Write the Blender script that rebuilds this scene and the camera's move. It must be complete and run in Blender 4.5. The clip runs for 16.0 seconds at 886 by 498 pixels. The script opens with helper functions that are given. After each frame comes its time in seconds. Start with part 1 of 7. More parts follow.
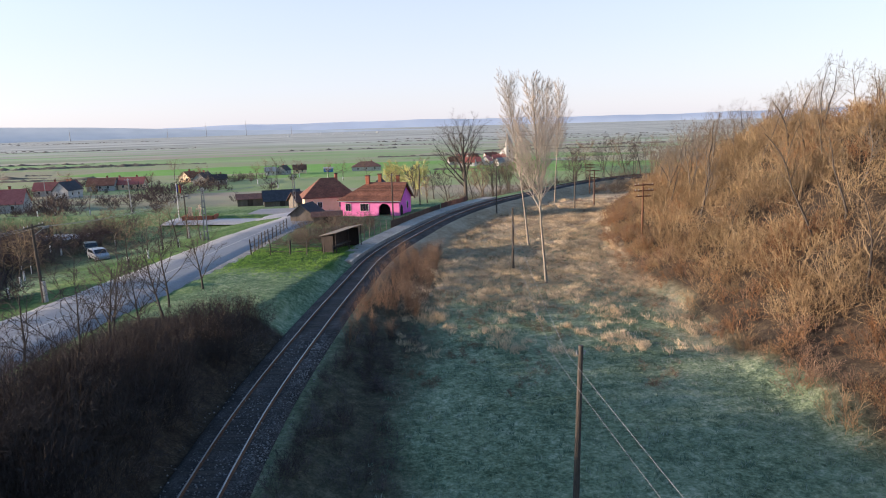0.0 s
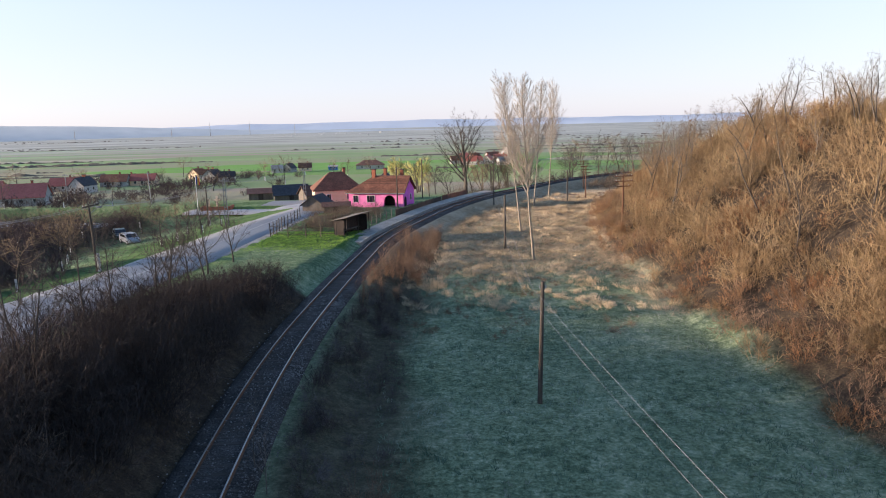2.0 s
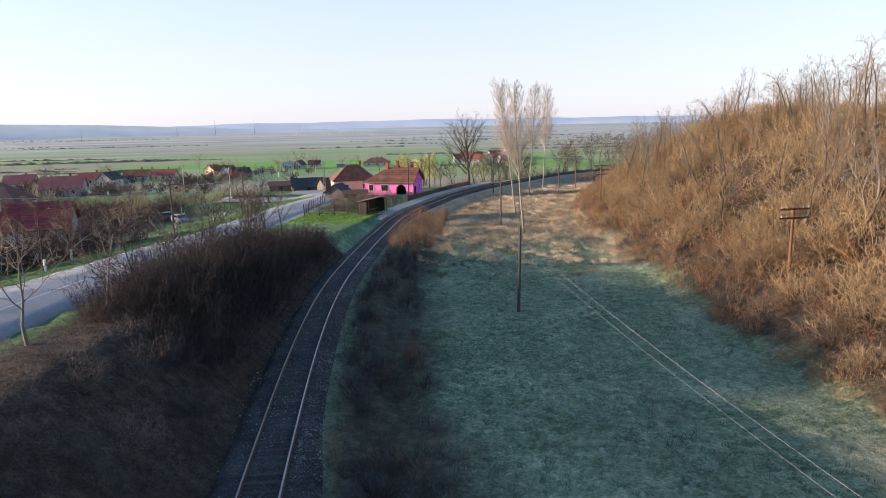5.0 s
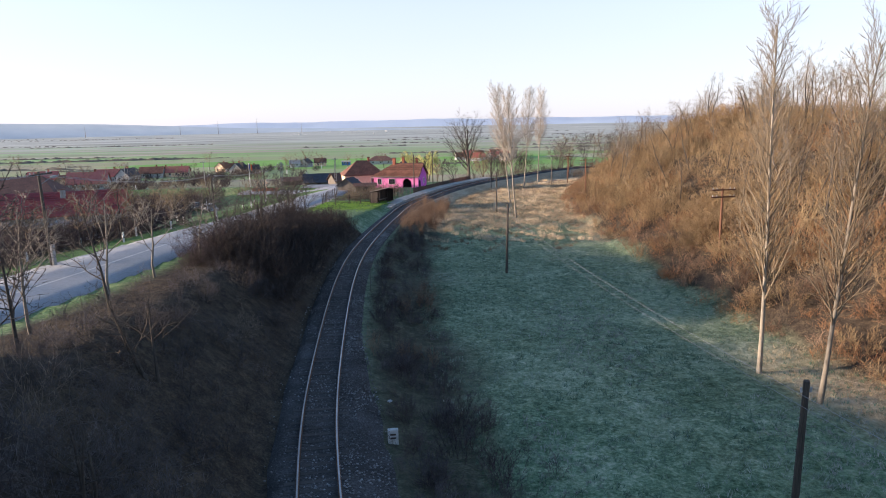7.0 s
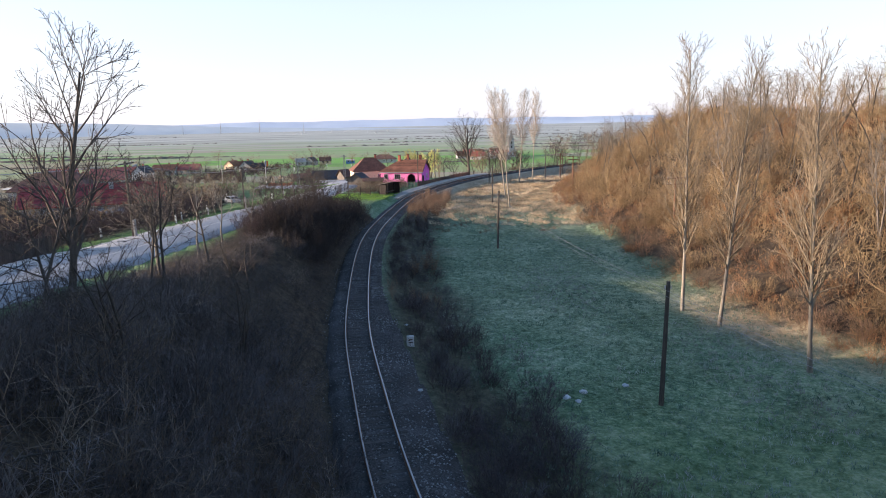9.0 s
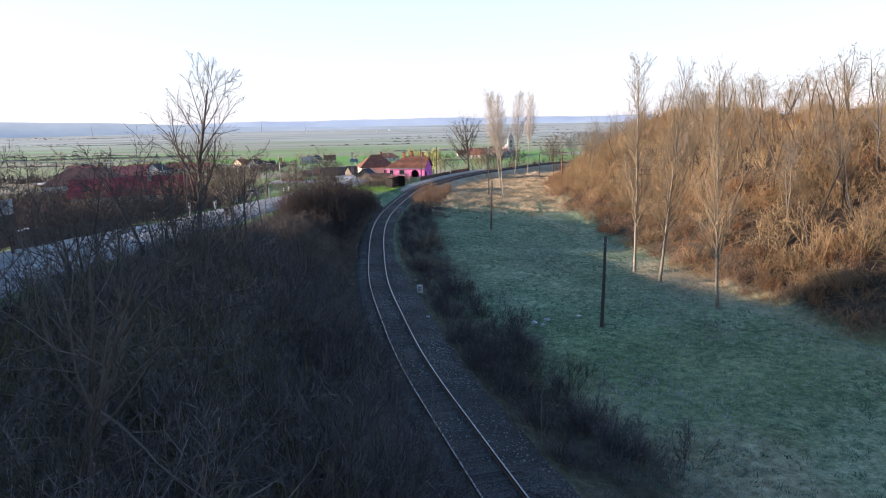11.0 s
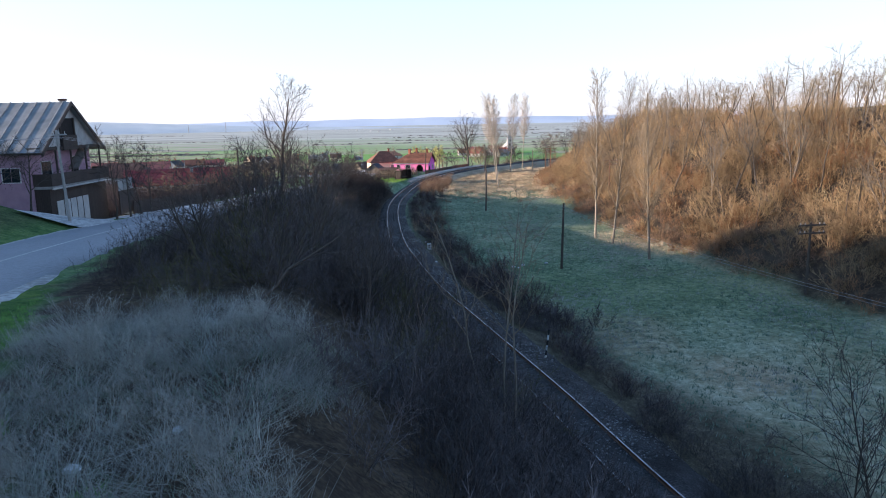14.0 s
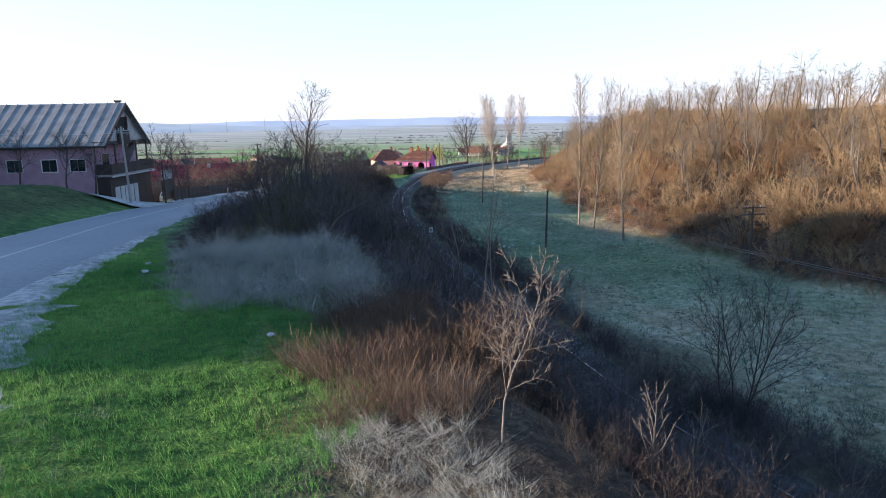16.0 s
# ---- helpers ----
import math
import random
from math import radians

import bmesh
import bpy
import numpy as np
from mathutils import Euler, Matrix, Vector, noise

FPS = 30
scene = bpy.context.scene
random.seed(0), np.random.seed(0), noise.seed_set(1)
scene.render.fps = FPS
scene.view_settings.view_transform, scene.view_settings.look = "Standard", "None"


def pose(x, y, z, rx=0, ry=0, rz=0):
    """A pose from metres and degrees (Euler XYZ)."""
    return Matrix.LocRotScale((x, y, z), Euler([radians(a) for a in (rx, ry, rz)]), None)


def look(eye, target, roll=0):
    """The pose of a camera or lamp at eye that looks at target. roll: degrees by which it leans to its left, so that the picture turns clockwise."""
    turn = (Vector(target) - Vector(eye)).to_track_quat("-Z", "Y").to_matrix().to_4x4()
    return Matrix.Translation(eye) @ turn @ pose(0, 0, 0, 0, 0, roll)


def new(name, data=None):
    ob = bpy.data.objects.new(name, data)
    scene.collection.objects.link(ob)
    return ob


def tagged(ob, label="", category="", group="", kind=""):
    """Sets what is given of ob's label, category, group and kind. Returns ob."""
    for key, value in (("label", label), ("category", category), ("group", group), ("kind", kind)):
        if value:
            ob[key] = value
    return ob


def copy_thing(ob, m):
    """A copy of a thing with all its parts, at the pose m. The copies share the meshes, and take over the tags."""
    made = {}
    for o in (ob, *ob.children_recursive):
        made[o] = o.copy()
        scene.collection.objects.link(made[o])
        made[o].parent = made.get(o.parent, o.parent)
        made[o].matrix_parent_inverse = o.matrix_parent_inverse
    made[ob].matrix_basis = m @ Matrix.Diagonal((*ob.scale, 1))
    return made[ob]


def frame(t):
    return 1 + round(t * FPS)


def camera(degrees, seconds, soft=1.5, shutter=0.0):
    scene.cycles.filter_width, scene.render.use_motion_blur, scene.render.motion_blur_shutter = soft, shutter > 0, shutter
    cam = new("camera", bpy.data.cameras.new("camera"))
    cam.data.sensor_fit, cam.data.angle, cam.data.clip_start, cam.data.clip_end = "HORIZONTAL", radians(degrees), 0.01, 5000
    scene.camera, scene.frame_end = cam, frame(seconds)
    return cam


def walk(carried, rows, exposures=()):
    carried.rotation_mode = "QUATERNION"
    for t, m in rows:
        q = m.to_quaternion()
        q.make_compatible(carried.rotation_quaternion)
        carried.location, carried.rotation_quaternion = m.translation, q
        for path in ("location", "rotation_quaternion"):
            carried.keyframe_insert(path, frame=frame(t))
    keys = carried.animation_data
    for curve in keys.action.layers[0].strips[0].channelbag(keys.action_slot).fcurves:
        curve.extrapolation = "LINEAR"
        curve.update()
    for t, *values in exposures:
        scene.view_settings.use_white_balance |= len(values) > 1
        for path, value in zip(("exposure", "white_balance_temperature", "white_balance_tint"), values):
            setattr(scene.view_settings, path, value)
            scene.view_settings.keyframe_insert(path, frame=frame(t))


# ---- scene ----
cam = camera(66.0, 16.0, soft=1.0)
PATH = [
    (0.0, (-0.51, -24.484, 13.565), (-0.092, -14.661, 11.739), -1.58),
    (1.0, (-0.422, -29.2, 13.311), (-0.021, -19.375, 11.488), -1.47),
    (1.5, (-0.52, -31.3, 13.2), (-0.128, -21.475, 11.379), -1.42),
    (2.0, (-0.634, -33.1, 13.113), (-0.25, -23.275, 11.293), -1.37),
    (3.0, (-1.001, -37.9, 12.966), (-0.63, -28.074, 11.146), -1.3),
    (4.0, (-1.418, -43.15, 12.865), (-1.061, -33.323, 11.044), -1.24),
    (5.0, (-1.824, -49.198, 12.801), (-1.479, -39.371, 10.979), -1.2),
    (6.0, (-2.184, -55.5, 12.771), (-1.85, -45.674, 10.946), -1.17),
    (7.0, (-2.47, -61.95, 12.75), (-2.147, -52.124, 10.922), -1.15),
    (8.0, (-2.754, -68.252, 12.781), (-2.44, -58.426, 10.95), -1.13),
    (9.0, (-2.993, -74.65, 12.807), (-2.688, -64.825, 10.973), -1.13),
    (10.0, (-3.232, -81.32, 12.839), (-2.934, -71.495, 11.001), -1.12),
    (11.0, (-3.49, -87.769, 12.868), (-3.199, -77.944, 11.027), -1.11),
    (12.0, (-3.85, -94.15, 12.887), (-3.564, -84.326, 11.044), -1.1),
    (13.0, (-4.088, -100.25, 12.887), (-3.808, -90.426, 11.043), -1.09),
    (14.0, (-4.391, -106.0, 12.842), (-4.114, -96.176, 10.996), -1.07),
    (15.0, (-4.624, -111.407, 12.802), (-4.349, -101.582, 10.956), -1.04),
    (16.0, (-4.687, -116.001, 12.698), (-4.413, -106.176, 10.854), -1.0),
]
walk(cam, [(t, look(eye, target, roll)) for t, eye, target, roll in PATH], exposures=[(0.0, 1.16, 6000, 16), (6.0, 1.25, 5950, 16), (12.0, 1.46, 5800, 15), (16.0, 1.46, 5560, 14)])


# ---------------------------------------------------------------- light
SUN_FROM = Vector((-1.0, 0.0, 0.16)).normalized()
sun_data = bpy.data.lights.new("sun", "SUN")
sun_data.energy, sun_data.angle, sun_data.color = 5.0, radians(0.6), (1.0, 0.76, 0.52)
sun = new("sun", sun_data)
sun.matrix_world = look((-300, 0, 60), (-300 - SUN_FROM.x, -SUN_FROM.y, 60 - SUN_FROM.z))
world = bpy.data.worlds.new("world")
scene.world = world
world.use_nodes = True
wn, wl = world.node_tree.nodes, world.node_tree.links
sky = wn.new("ShaderNodeTexSky")
sky.sky_type, sky.sun_disc = "NISHITA", False
sky.sun_elevation = math.asin(SUN_FROM.z)
sky.sun_rotation = math.atan2(SUN_FROM.x, SUN_FROM.y)
sky.altitude, sky.air_density, sky.dust_density, sky.ozone_density = 200, 1.0, 0.45, 1.6
pale = wn.new("ShaderNodeHueSaturation")
pale.inputs["Saturation"].default_value, pale.inputs["Value"].default_value = 0.82, 1.0
wl.new(sky.outputs[0], pale.inputs["Color"])
veil = wn.new("ShaderNodeMix")
veil.data_type = "RGBA"
# haze: thick at the horizon, none overhead
wco = wn.new("ShaderNodeTexCoord")
wsep = wn.new("ShaderNodeSeparateXYZ")
wl.new(wco.outputs["Generated"], wsep.inputs[0])
haze = wn.new("ShaderNodeMapRange")
haze.interpolation_type = "SMOOTHSTEP"
haze.inputs["From Min"].default_value, haze.inputs["From Max"].default_value = 0.0, 0.5
haze.inputs["To Min"].default_value, haze.inputs["To Max"].default_value = 0.72, 0.0
wl.new(wsep.outputs["Z"], haze.inputs[0])
# deeper blue overhead
deep = wn.new("ShaderNodeMapRange")
deep.inputs["From Min"].default_value, deep.inputs["From Max"].default_value = 0.3, 0.75
deep.inputs["To Min"].default_value, deep.inputs["To Max"].default_value = 0.82, 1.12
wl.new(wsep.outputs["Z"], deep.inputs[0])
wl.new(deep.outputs[0], pale.inputs["Saturation"])
wl.new(haze.outputs[0], veil.inputs[0])
veil.inputs[7].default_value = (2.62, 2.62, 2.9, 1)
wl.new(pale.outputs[0], veil.inputs[6])
wl.new(veil.outputs[2], wn["Background"].inputs[0])
wn["Background"].inputs[1].default_value = 0.14


# ---------------------------------------------------------------- materials
def mat(name, *colours, scale=3.0, big=0.25, rough=0.85, bump=0.3, metal=0.0, vary=0.25, fine=8.0, stretch=(1, 1, 1), spec=0.3):
    """A surface of two or three colours broken up at two sizes, with fine relief; alike pieces differ by their object's random value."""
    m = bpy.data.materials.new(name)
    m.use_nodes = True
    n, l = m.node_tree.nodes, m.node_tree.links
    bs = n["Principled BSDF"]
    bs.inputs["Metallic"].default_value = metal
    bs.inputs["Specular IOR Level"].default_value = spec
    co = n.new("ShaderNodeTexCoord")
    mp = n.new("ShaderNodeMapping")
    mp.inputs["Scale"].default_value = stretch
    l.new(co.outputs["Object"], mp.inputs[0])
    a, b = n.new("ShaderNodeTexNoise"), n.new("ShaderNodeTexNoise")
    a.inputs["Scale"].default_value, a.inputs["Detail"].default_value = scale, 6
    b.inputs["Scale"].default_value, b.inputs["Detail"].default_value = big, 3
    for q in (a, b):
        l.new(mp.outputs[0], q.inputs["Vector"])
    add = n.new("ShaderNodeMath")
    add.operation = "MULTIPLY_ADD"
    add.inputs[1].default_value = 0.6
    half = n.new("ShaderNodeMath")
    half.operation = "MULTIPLY"
    half.inputs[1].default_value = 0.4
    l.new(b.outputs["Fac"], half.inputs[0])
    l.new(a.outputs["Fac"], add.inputs[0])
    l.new(half.outputs[0], add.inputs[2])
    ramp = n.new("ShaderNodeValToRGB")
    ramp.color_ramp.elements[0].position, ramp.color_ramp.elements[1].position = 0.36, 0.64
    ramp.color_ramp.elements[0].color = (*colours[0], 1)
    ramp.color_ramp.elements[1].color = (*colours[-1], 1)
    if len(colours) == 3:
        ramp.color_ramp.elements.new(0.5).color = (*colours[1], 1)
    l.new(add.outputs[0], ramp.inputs[0])
    info = n.new("ShaderNodeObjectInfo")
    mr = n.new("ShaderNodeMapRange")
    mr.inputs["To Min"].default_value, mr.inputs["To Max"].default_value = 1 - vary, 1 + vary
    l.new(info.outputs["Random"], mr.inputs[0])
    hsv = n.new("ShaderNodeHueSaturation")
    l.new(ramp.outputs[0], hsv.inputs["Color"])
    l.new(mr.outputs[0], hsv.inputs["Value"])
    l.new(hsv.outputs[0], bs.inputs["Base Color"])
    rr = n.new("ShaderNodeMapRange")
    rr.inputs["To Min"].default_value, rr.inputs["To Max"].default_value = max(rough - 0.12, 0.02), min(rough + 0.12, 1)
    l.new(a.outputs["Fac"], rr.inputs[0])
    l.new(rr.outputs[0], bs.inputs["Roughness"])
    if bump:
        f = n.new("ShaderNodeTexNoise")
        f.inputs["Scale"].default_value, f.inputs["Detail"].default_value = fine, 5
        l.new(mp.outputs[0], f.inputs["Vector"])
        bp = n.new("ShaderNodeBump")
        bp.inputs["Strength"].default_value, bp.inputs["Distance"].default_value = bump, 0.05
        l.new(f.outputs["Fac"], bp.inputs["Height"])
        l.new(bp.outputs[0], bs.inputs["Normal"])
    return m


def island_mat(name, *colours, rough=0.9):
    """For joined blades, twigs and stones: each island takes its own shade."""
    m = bpy.data.materials.new(name)
    m.use_nodes = True
    n, l = m.node_tree.nodes, m.node_tree.links
    bs = n["Principled BSDF"]
    bs.inputs["Roughness"].default_value = rough
    bs.inputs["Specular IOR Level"].default_value = 0.15
    g = n.new("ShaderNodeNewGeometry")
    ramp = n.new("ShaderNodeValToRGB")
    el = ramp.color_ramp.elements
    el[0].color, el[1].color = (*colours[0], 1), (*colours[-1], 1)
    for i, c in enumerate(colours[1:-1]):
        el.new((i + 1) / (len(colours) - 1)).color = (*c, 1)
    no = n.new("ShaderNodeTexNoise")
    no.inputs["Scale"].default_value, no.inputs["Detail"].default_value = 0.22, 3
    co = n.new("ShaderNodeTexCoord")
    l.new(co.outputs["Object"], no.inputs["Vector"])
    mx = n.new("ShaderNodeMath")
    mx.operation = "MULTIPLY_ADD"
    mx.inputs[1].default_value = 0.45
    sc = n.new("ShaderNodeMapRange")
    sc.inputs["From Min"].default_value, sc.inputs["From Max"].default_value = 0.3, 0.7
    sc.inputs["To Max"].default_value = 0.55
    l.new(no.outputs["Fac"], sc.inputs[0])
    l.new(g.outputs["Random Per Island"], mx.inputs[0])
    l.new(sc.outputs[0], mx.inputs[2])
    l.new(mx.outputs[0], ramp.inputs[0])
    info = n.new("ShaderNodeObjectInfo")
    mr = n.new("ShaderNodeMapRange")
    mr.inputs["To Min"].default_value, mr.inputs["To Max"].default_value = 0.72, 1.28
    l.new(info.outputs["Random"], mr.inputs[0])
    hsv = n.new("ShaderNodeHueSaturation")
    l.new(ramp.outputs[0], hsv.inputs["Color"])
    l.new(mr.outputs[0], hsv.inputs["Value"])
    l.new(hsv.outputs[0], bs.inputs["Base Color"])
    return m


M_RAIL = mat("worn_rail_steel", (0.24, 0.24, 0.25), (0.38, 0.37, 0.37), metal=0.9, rough=0.38, bump=0.05)
M_RUST = mat("rusty_rail_web", (0.10, 0.055, 0.035), (0.17, 0.09, 0.05), scale=9, rough=0.9)
M_SLEEPER = mat("weathered_sleeper", (0.045, 0.038, 0.034), (0.08, 0.07, 0.062), scale=6, stretch=(1, 4, 1), rough=0.9)
M_BALLAST = mat("ballast_bed", (0.022, 0.019, 0.018), (0.05, 0.045, 0.043), (0.12, 0.112, 0.108), scale=14, big=0.6, rough=0.95, bump=1.0, fine=22)
M_STONE = island_mat("ballast_stone", (0.06, 0.056, 0.053), (0.15, 0.145, 0.14), (0.42, 0.41, 0.40))
# Worn grey asphalt; its bluish cast paints in reflected sky
M_ROAD = mat("worn_asphalt", (0.21, 0.22, 0.237), (0.29, 0.302, 0.325), (0.35, 0.362, 0.388), scale=5, big=0.12, rough=0.62, bump=0.2, fine=60, spec=0.5)
M_GRAVEL = mat("gravel_shoulder", (0.22, 0.215, 0.205), (0.35, 0.34, 0.325), (0.54, 0.525, 0.5), scale=4, big=0.5, rough=0.95, bump=0.8, fine=25)
M_WHITE = mat("worn_white_paint", (0.5, 0.5, 0.48), (0.78, 0.77, 0.74), scale=6, rough=0.8)
M_CONC = mat("old_concrete", (0.26, 0.25, 0.235), (0.38, 0.37, 0.35), scale=3, big=0.5, rough=0.9, bump=0.4, fine=30)
M_POLE = mat("weathered_pole_wood", (0.045, 0.038, 0.032), (0.10, 0.085, 0.07), scale=5, stretch=(6, 6, 0.6), rough=0.9)
M_POLE_RED = mat("tarred_pole_wood", (0.09, 0.045, 0.028), (0.17, 0.085, 0.05), scale=5, stretch=(6, 6, 0.6), rough=0.85)
M_WIRE = mat("telegraph_wire", (0.25, 0.25, 0.26), (0.33, 0.33, 0.34), rough=0.5, metal=0.3, bump=0)
M_BARK = mat("grey_bark", (0.10, 0.085, 0.07), (0.19, 0.165, 0.14), scale=4, stretch=(4, 4, 1), rough=0.95, bump=0.5)
M_BARK_DARK = mat("dark_bark", (0.05, 0.042, 0.035), (0.10, 0.085, 0.07), scale=4, stretch=(4, 4, 1), rough=0.95, bump=0.5)
M_BARK_PALE = mat("pale_poplar_bark", (0.18, 0.155, 0.12), (0.30, 0.265, 0.215), scale=3, stretch=(3, 3, 1), rough=0.9, bump=0.4)
M_TWIG = mat("brown_twigs", (0.15, 0.11, 0.068), (0.25, 0.185, 0.112), scale=0.8, big=0.1, rough=0.95, bump=0)
M_TWIG_GREY = mat("grey_twigs", (0.14, 0.12, 0.10), (0.24, 0.21, 0.17), scale=0.8, big=0.1, rough=0.95, bump=0)
M_TWIG_DARK = mat("dark_twigs", (0.055, 0.046, 0.04), (0.10, 0.085, 0.07), scale=0.8, rough=0.95, bump=0)
M_TWIG_PALE = mat("pale_poplar_twigs", (0.19, 0.145, 0.095), (0.28, 0.225, 0.155), scale=0.8, rough=0.9, bump=0)
M_TWIG_WHITE = mat("whitish_poplar_twigs", (0.27, 0.232, 0.185), (0.38, 0.33, 0.272), scale=0.8, rough=0.9, bump=0)
M_BRUSH = island_mat("hill_brush", (0.10, 0.068, 0.042), (0.22, 0.15, 0.085), (0.34, 0.245, 0.135), (0.36, 0.295, 0.17))
M_SCRUB = island_mat("purple_brown_scrub", (0.035, 0.027, 0.03), (0.075, 0.057, 0.056), (0.15, 0.115, 0.1))
M_OLIVE = island_mat("olive_shoots", (0.05, 0.048, 0.022), (0.09, 0.085, 0.04), (0.13, 0.12, 0.06))
# Dry straw, its colour brightened to paint in the low sunlight
M_STRAW = island_mat("sun_brightened_straw", (0.32, 0.235, 0.14), (0.53, 0.41, 0.255), (0.72, 0.59, 0.42))
# Near-black twigs: the shade of thicket and brow is painted in
M_BRUSH_SHADE = island_mat("dark_thicket", (0.02, 0.017, 0.017), (0.04, 0.033, 0.03), (0.085, 0.066, 0.052))
# Bank and cutting brush, darkened in colour for the shade they stand in
M_BRUSH_BANK = island_mat("bank_brush", (0.036, 0.032, 0.034), (0.076, 0.066, 0.064), (0.19, 0.158, 0.138))
M_TAN = island_mat("tan_roadside_brush", (0.085, 0.066, 0.052), (0.19, 0.147, 0.108), (0.33, 0.26, 0.185))
M_CUT = island_mat("cutting_brush", (0.055, 0.05, 0.052), (0.115, 0.103, 0.103), (0.23, 0.2, 0.185))
M_THATCH = island_mat("matted_dry_stalks", (0.15, 0.15, 0.13), (0.33, 0.325, 0.285), (0.6, 0.59, 0.525))
M_REED = island_mat("dry_stalks", (0.045, 0.032, 0.025), (0.11, 0.074, 0.05), (0.2, 0.138, 0.088), (0.38, 0.285, 0.195))
M_PLAT = mat("worn_platform_concrete", (0.26, 0.245, 0.225), (0.36, 0.345, 0.315), (0.46, 0.44, 0.40), scale=3, big=0.4, rough=0.9, bump=0.4, fine=25)
M_BRUSH_RED = island_mat("reddish_brush", (0.14, 0.07, 0.038), (0.25, 0.135, 0.068), (0.34, 0.21, 0.11))
M_RUSTBRUSH = island_mat("rust_grey_brush", (0.12, 0.075, 0.052), (0.23, 0.15, 0.098), (0.36, 0.26, 0.18))
M_DRY = island_mat("dry_grass", (0.16, 0.16, 0.13), (0.36, 0.355, 0.295), (0.6, 0.585, 0.50))
M_MEADOW = island_mat("meadow_tufts", (0.06, 0.10, 0.062), (0.10, 0.165, 0.105), (0.23, 0.28, 0.20), (0.5, 0.49, 0.41))
M_LUSH = island_mat("fresh_grass", (0.03, 0.095, 0.024), (0.07, 0.185, 0.04), (0.15, 0.29, 0.06), (0.26, 0.38, 0.10))
# Lit copy of the fresh grass: sunlight painted in as yellower green
M_LIME = island_mat("sun_painted_green_grass", (0.07, 0.15, 0.025), (0.17, 0.3, 0.05), (0.3, 0.42, 0.09))
M_TILE = mat("old_clay_tiles", (0.10, 0.045, 0.032), (0.17, 0.075, 0.05), (0.24, 0.115, 0.075), scale=4, big=0.7, rough=0.9, bump=0.5)
M_TILE_DARK = mat("dark_clay_tiles", (0.09, 0.05, 0.045), (0.17, 0.09, 0.07), scale=4, big=0.7, rough=0.9, bump=0.5)
M_REDMETAL = mat("red_sheet_roof", (0.2, 0.03, 0.03), (0.28, 0.05, 0.048), scale=2, rough=0.5, bump=0.1)
# Faded red, lightened further to paint in haze over the village
M_REDFADED = mat("faded_hazed_red_roof", (0.29, 0.085, 0.07), (0.4, 0.135, 0.11), scale=2, rough=0.7, bump=0.2)
M_PINK = mat("bright_pink_render", (0.72, 0.17, 0.42), (0.82, 0.24, 0.50), scale=1.5, big=0.4, rough=0.9, bump=0.2)
# The pink render again, with the gable's bluish shade painted in
M_PINK_SHADED = mat("shade_tinted_pink_render", (0.60, 0.12, 0.50), (0.70, 0.17, 0.58), scale=1.5, big=0.4, rough=0.9, bump=0.2)
M_APRICOT = mat("apricot_render", (0.78, 0.56, 0.37), (0.86, 0.66, 0.46), scale=1.5, big=0.4, rough=0.9, bump=0.2)
M_PALEPINK = mat("faded_pink_render", (0.30, 0.19, 0.25), (0.42, 0.27, 0.33), scale=1.2, big=0.3, rough=0.9, bump=0.25)
M_PLASTER = mat("white_render", (0.33, 0.325, 0.315), (0.47, 0.465, 0.45), scale=1.5, big=0.3, rough=0.9, bump=0.2)
M_DARKWOOD = mat("dark_stained_boards", (0.035, 0.027, 0.024), (0.075, 0.058, 0.05), scale=4, stretch=(5, 5, 0.7), rough=0.8)
M_OLDWOOD = mat("grey_old_boards", (0.10, 0.085, 0.07), (0.2, 0.175, 0.15), scale=4, stretch=(5, 5, 0.7), rough=0.9)
M_DARKROOF = mat("black_roof_felt", (0.03, 0.032, 0.04), (0.06, 0.062, 0.072), scale=2, rough=0.8)
M_SHEET = mat("grey_sheet_roof", (0.20, 0.21, 0.21), (0.32, 0.33, 0.33), scale=1.2, big=0.3, rough=0.6, bump=0.15)
M_BRICK = mat("red_brick", (0.26, 0.085, 0.05), (0.38, 0.14, 0.085), scale=6, rough=0.9)
M_GLASS = mat("window_glass", (0.02, 0.025, 0.03), (0.03, 0.035, 0.045), rough=0.12, bump=0, spec=0.6)
M_TYRE = mat("tyre_rubber", (0.02, 0.02, 0.02), (0.035, 0.035, 0.035), rough=0.85)
M_CARLIGHT = mat("pale_car_paint", (0.26, 0.28, 0.31), (0.3, 0.32, 0.35), rough=0.3, bump=0, metal=0.3)
M_CARDARK = mat("dark_green_car_paint", (0.05, 0.07, 0.065), (0.07, 0.09, 0.085), rough=0.3, bump=0, metal=0.3)
M_FLAGRED = mat("red_cloth", (0.6, 0.04, 0.05), (0.7, 0.06, 0.07), rough=0.9)
M_FLAGYEL = mat("yellow_cloth", (0.75, 0.5, 0.05), (0.85, 0.6, 0.08), rough=0.9)
M_FLAGBLU = mat("blue_cloth", (0.03, 0.06, 0.35), (0.05, 0.08, 0.45), rough=0.9)
M_LITTER = mat("pale_stone_and_litter", (0.4, 0.42, 0.43), (0.55, 0.56, 0.57), rough=0.6)
M_BLUE = mat("blue_painted_sheet", (0.06, 0.17, 0.42), (0.1, 0.24, 0.5), rough=0.6)
# Near black that paints in the shade of rooms, porch and recesses
M_INTERIOR_SHADE = mat("painted_interior_shade", (0.015, 0.012, 0.012), (0.03, 0.025, 0.025), rough=0.95)


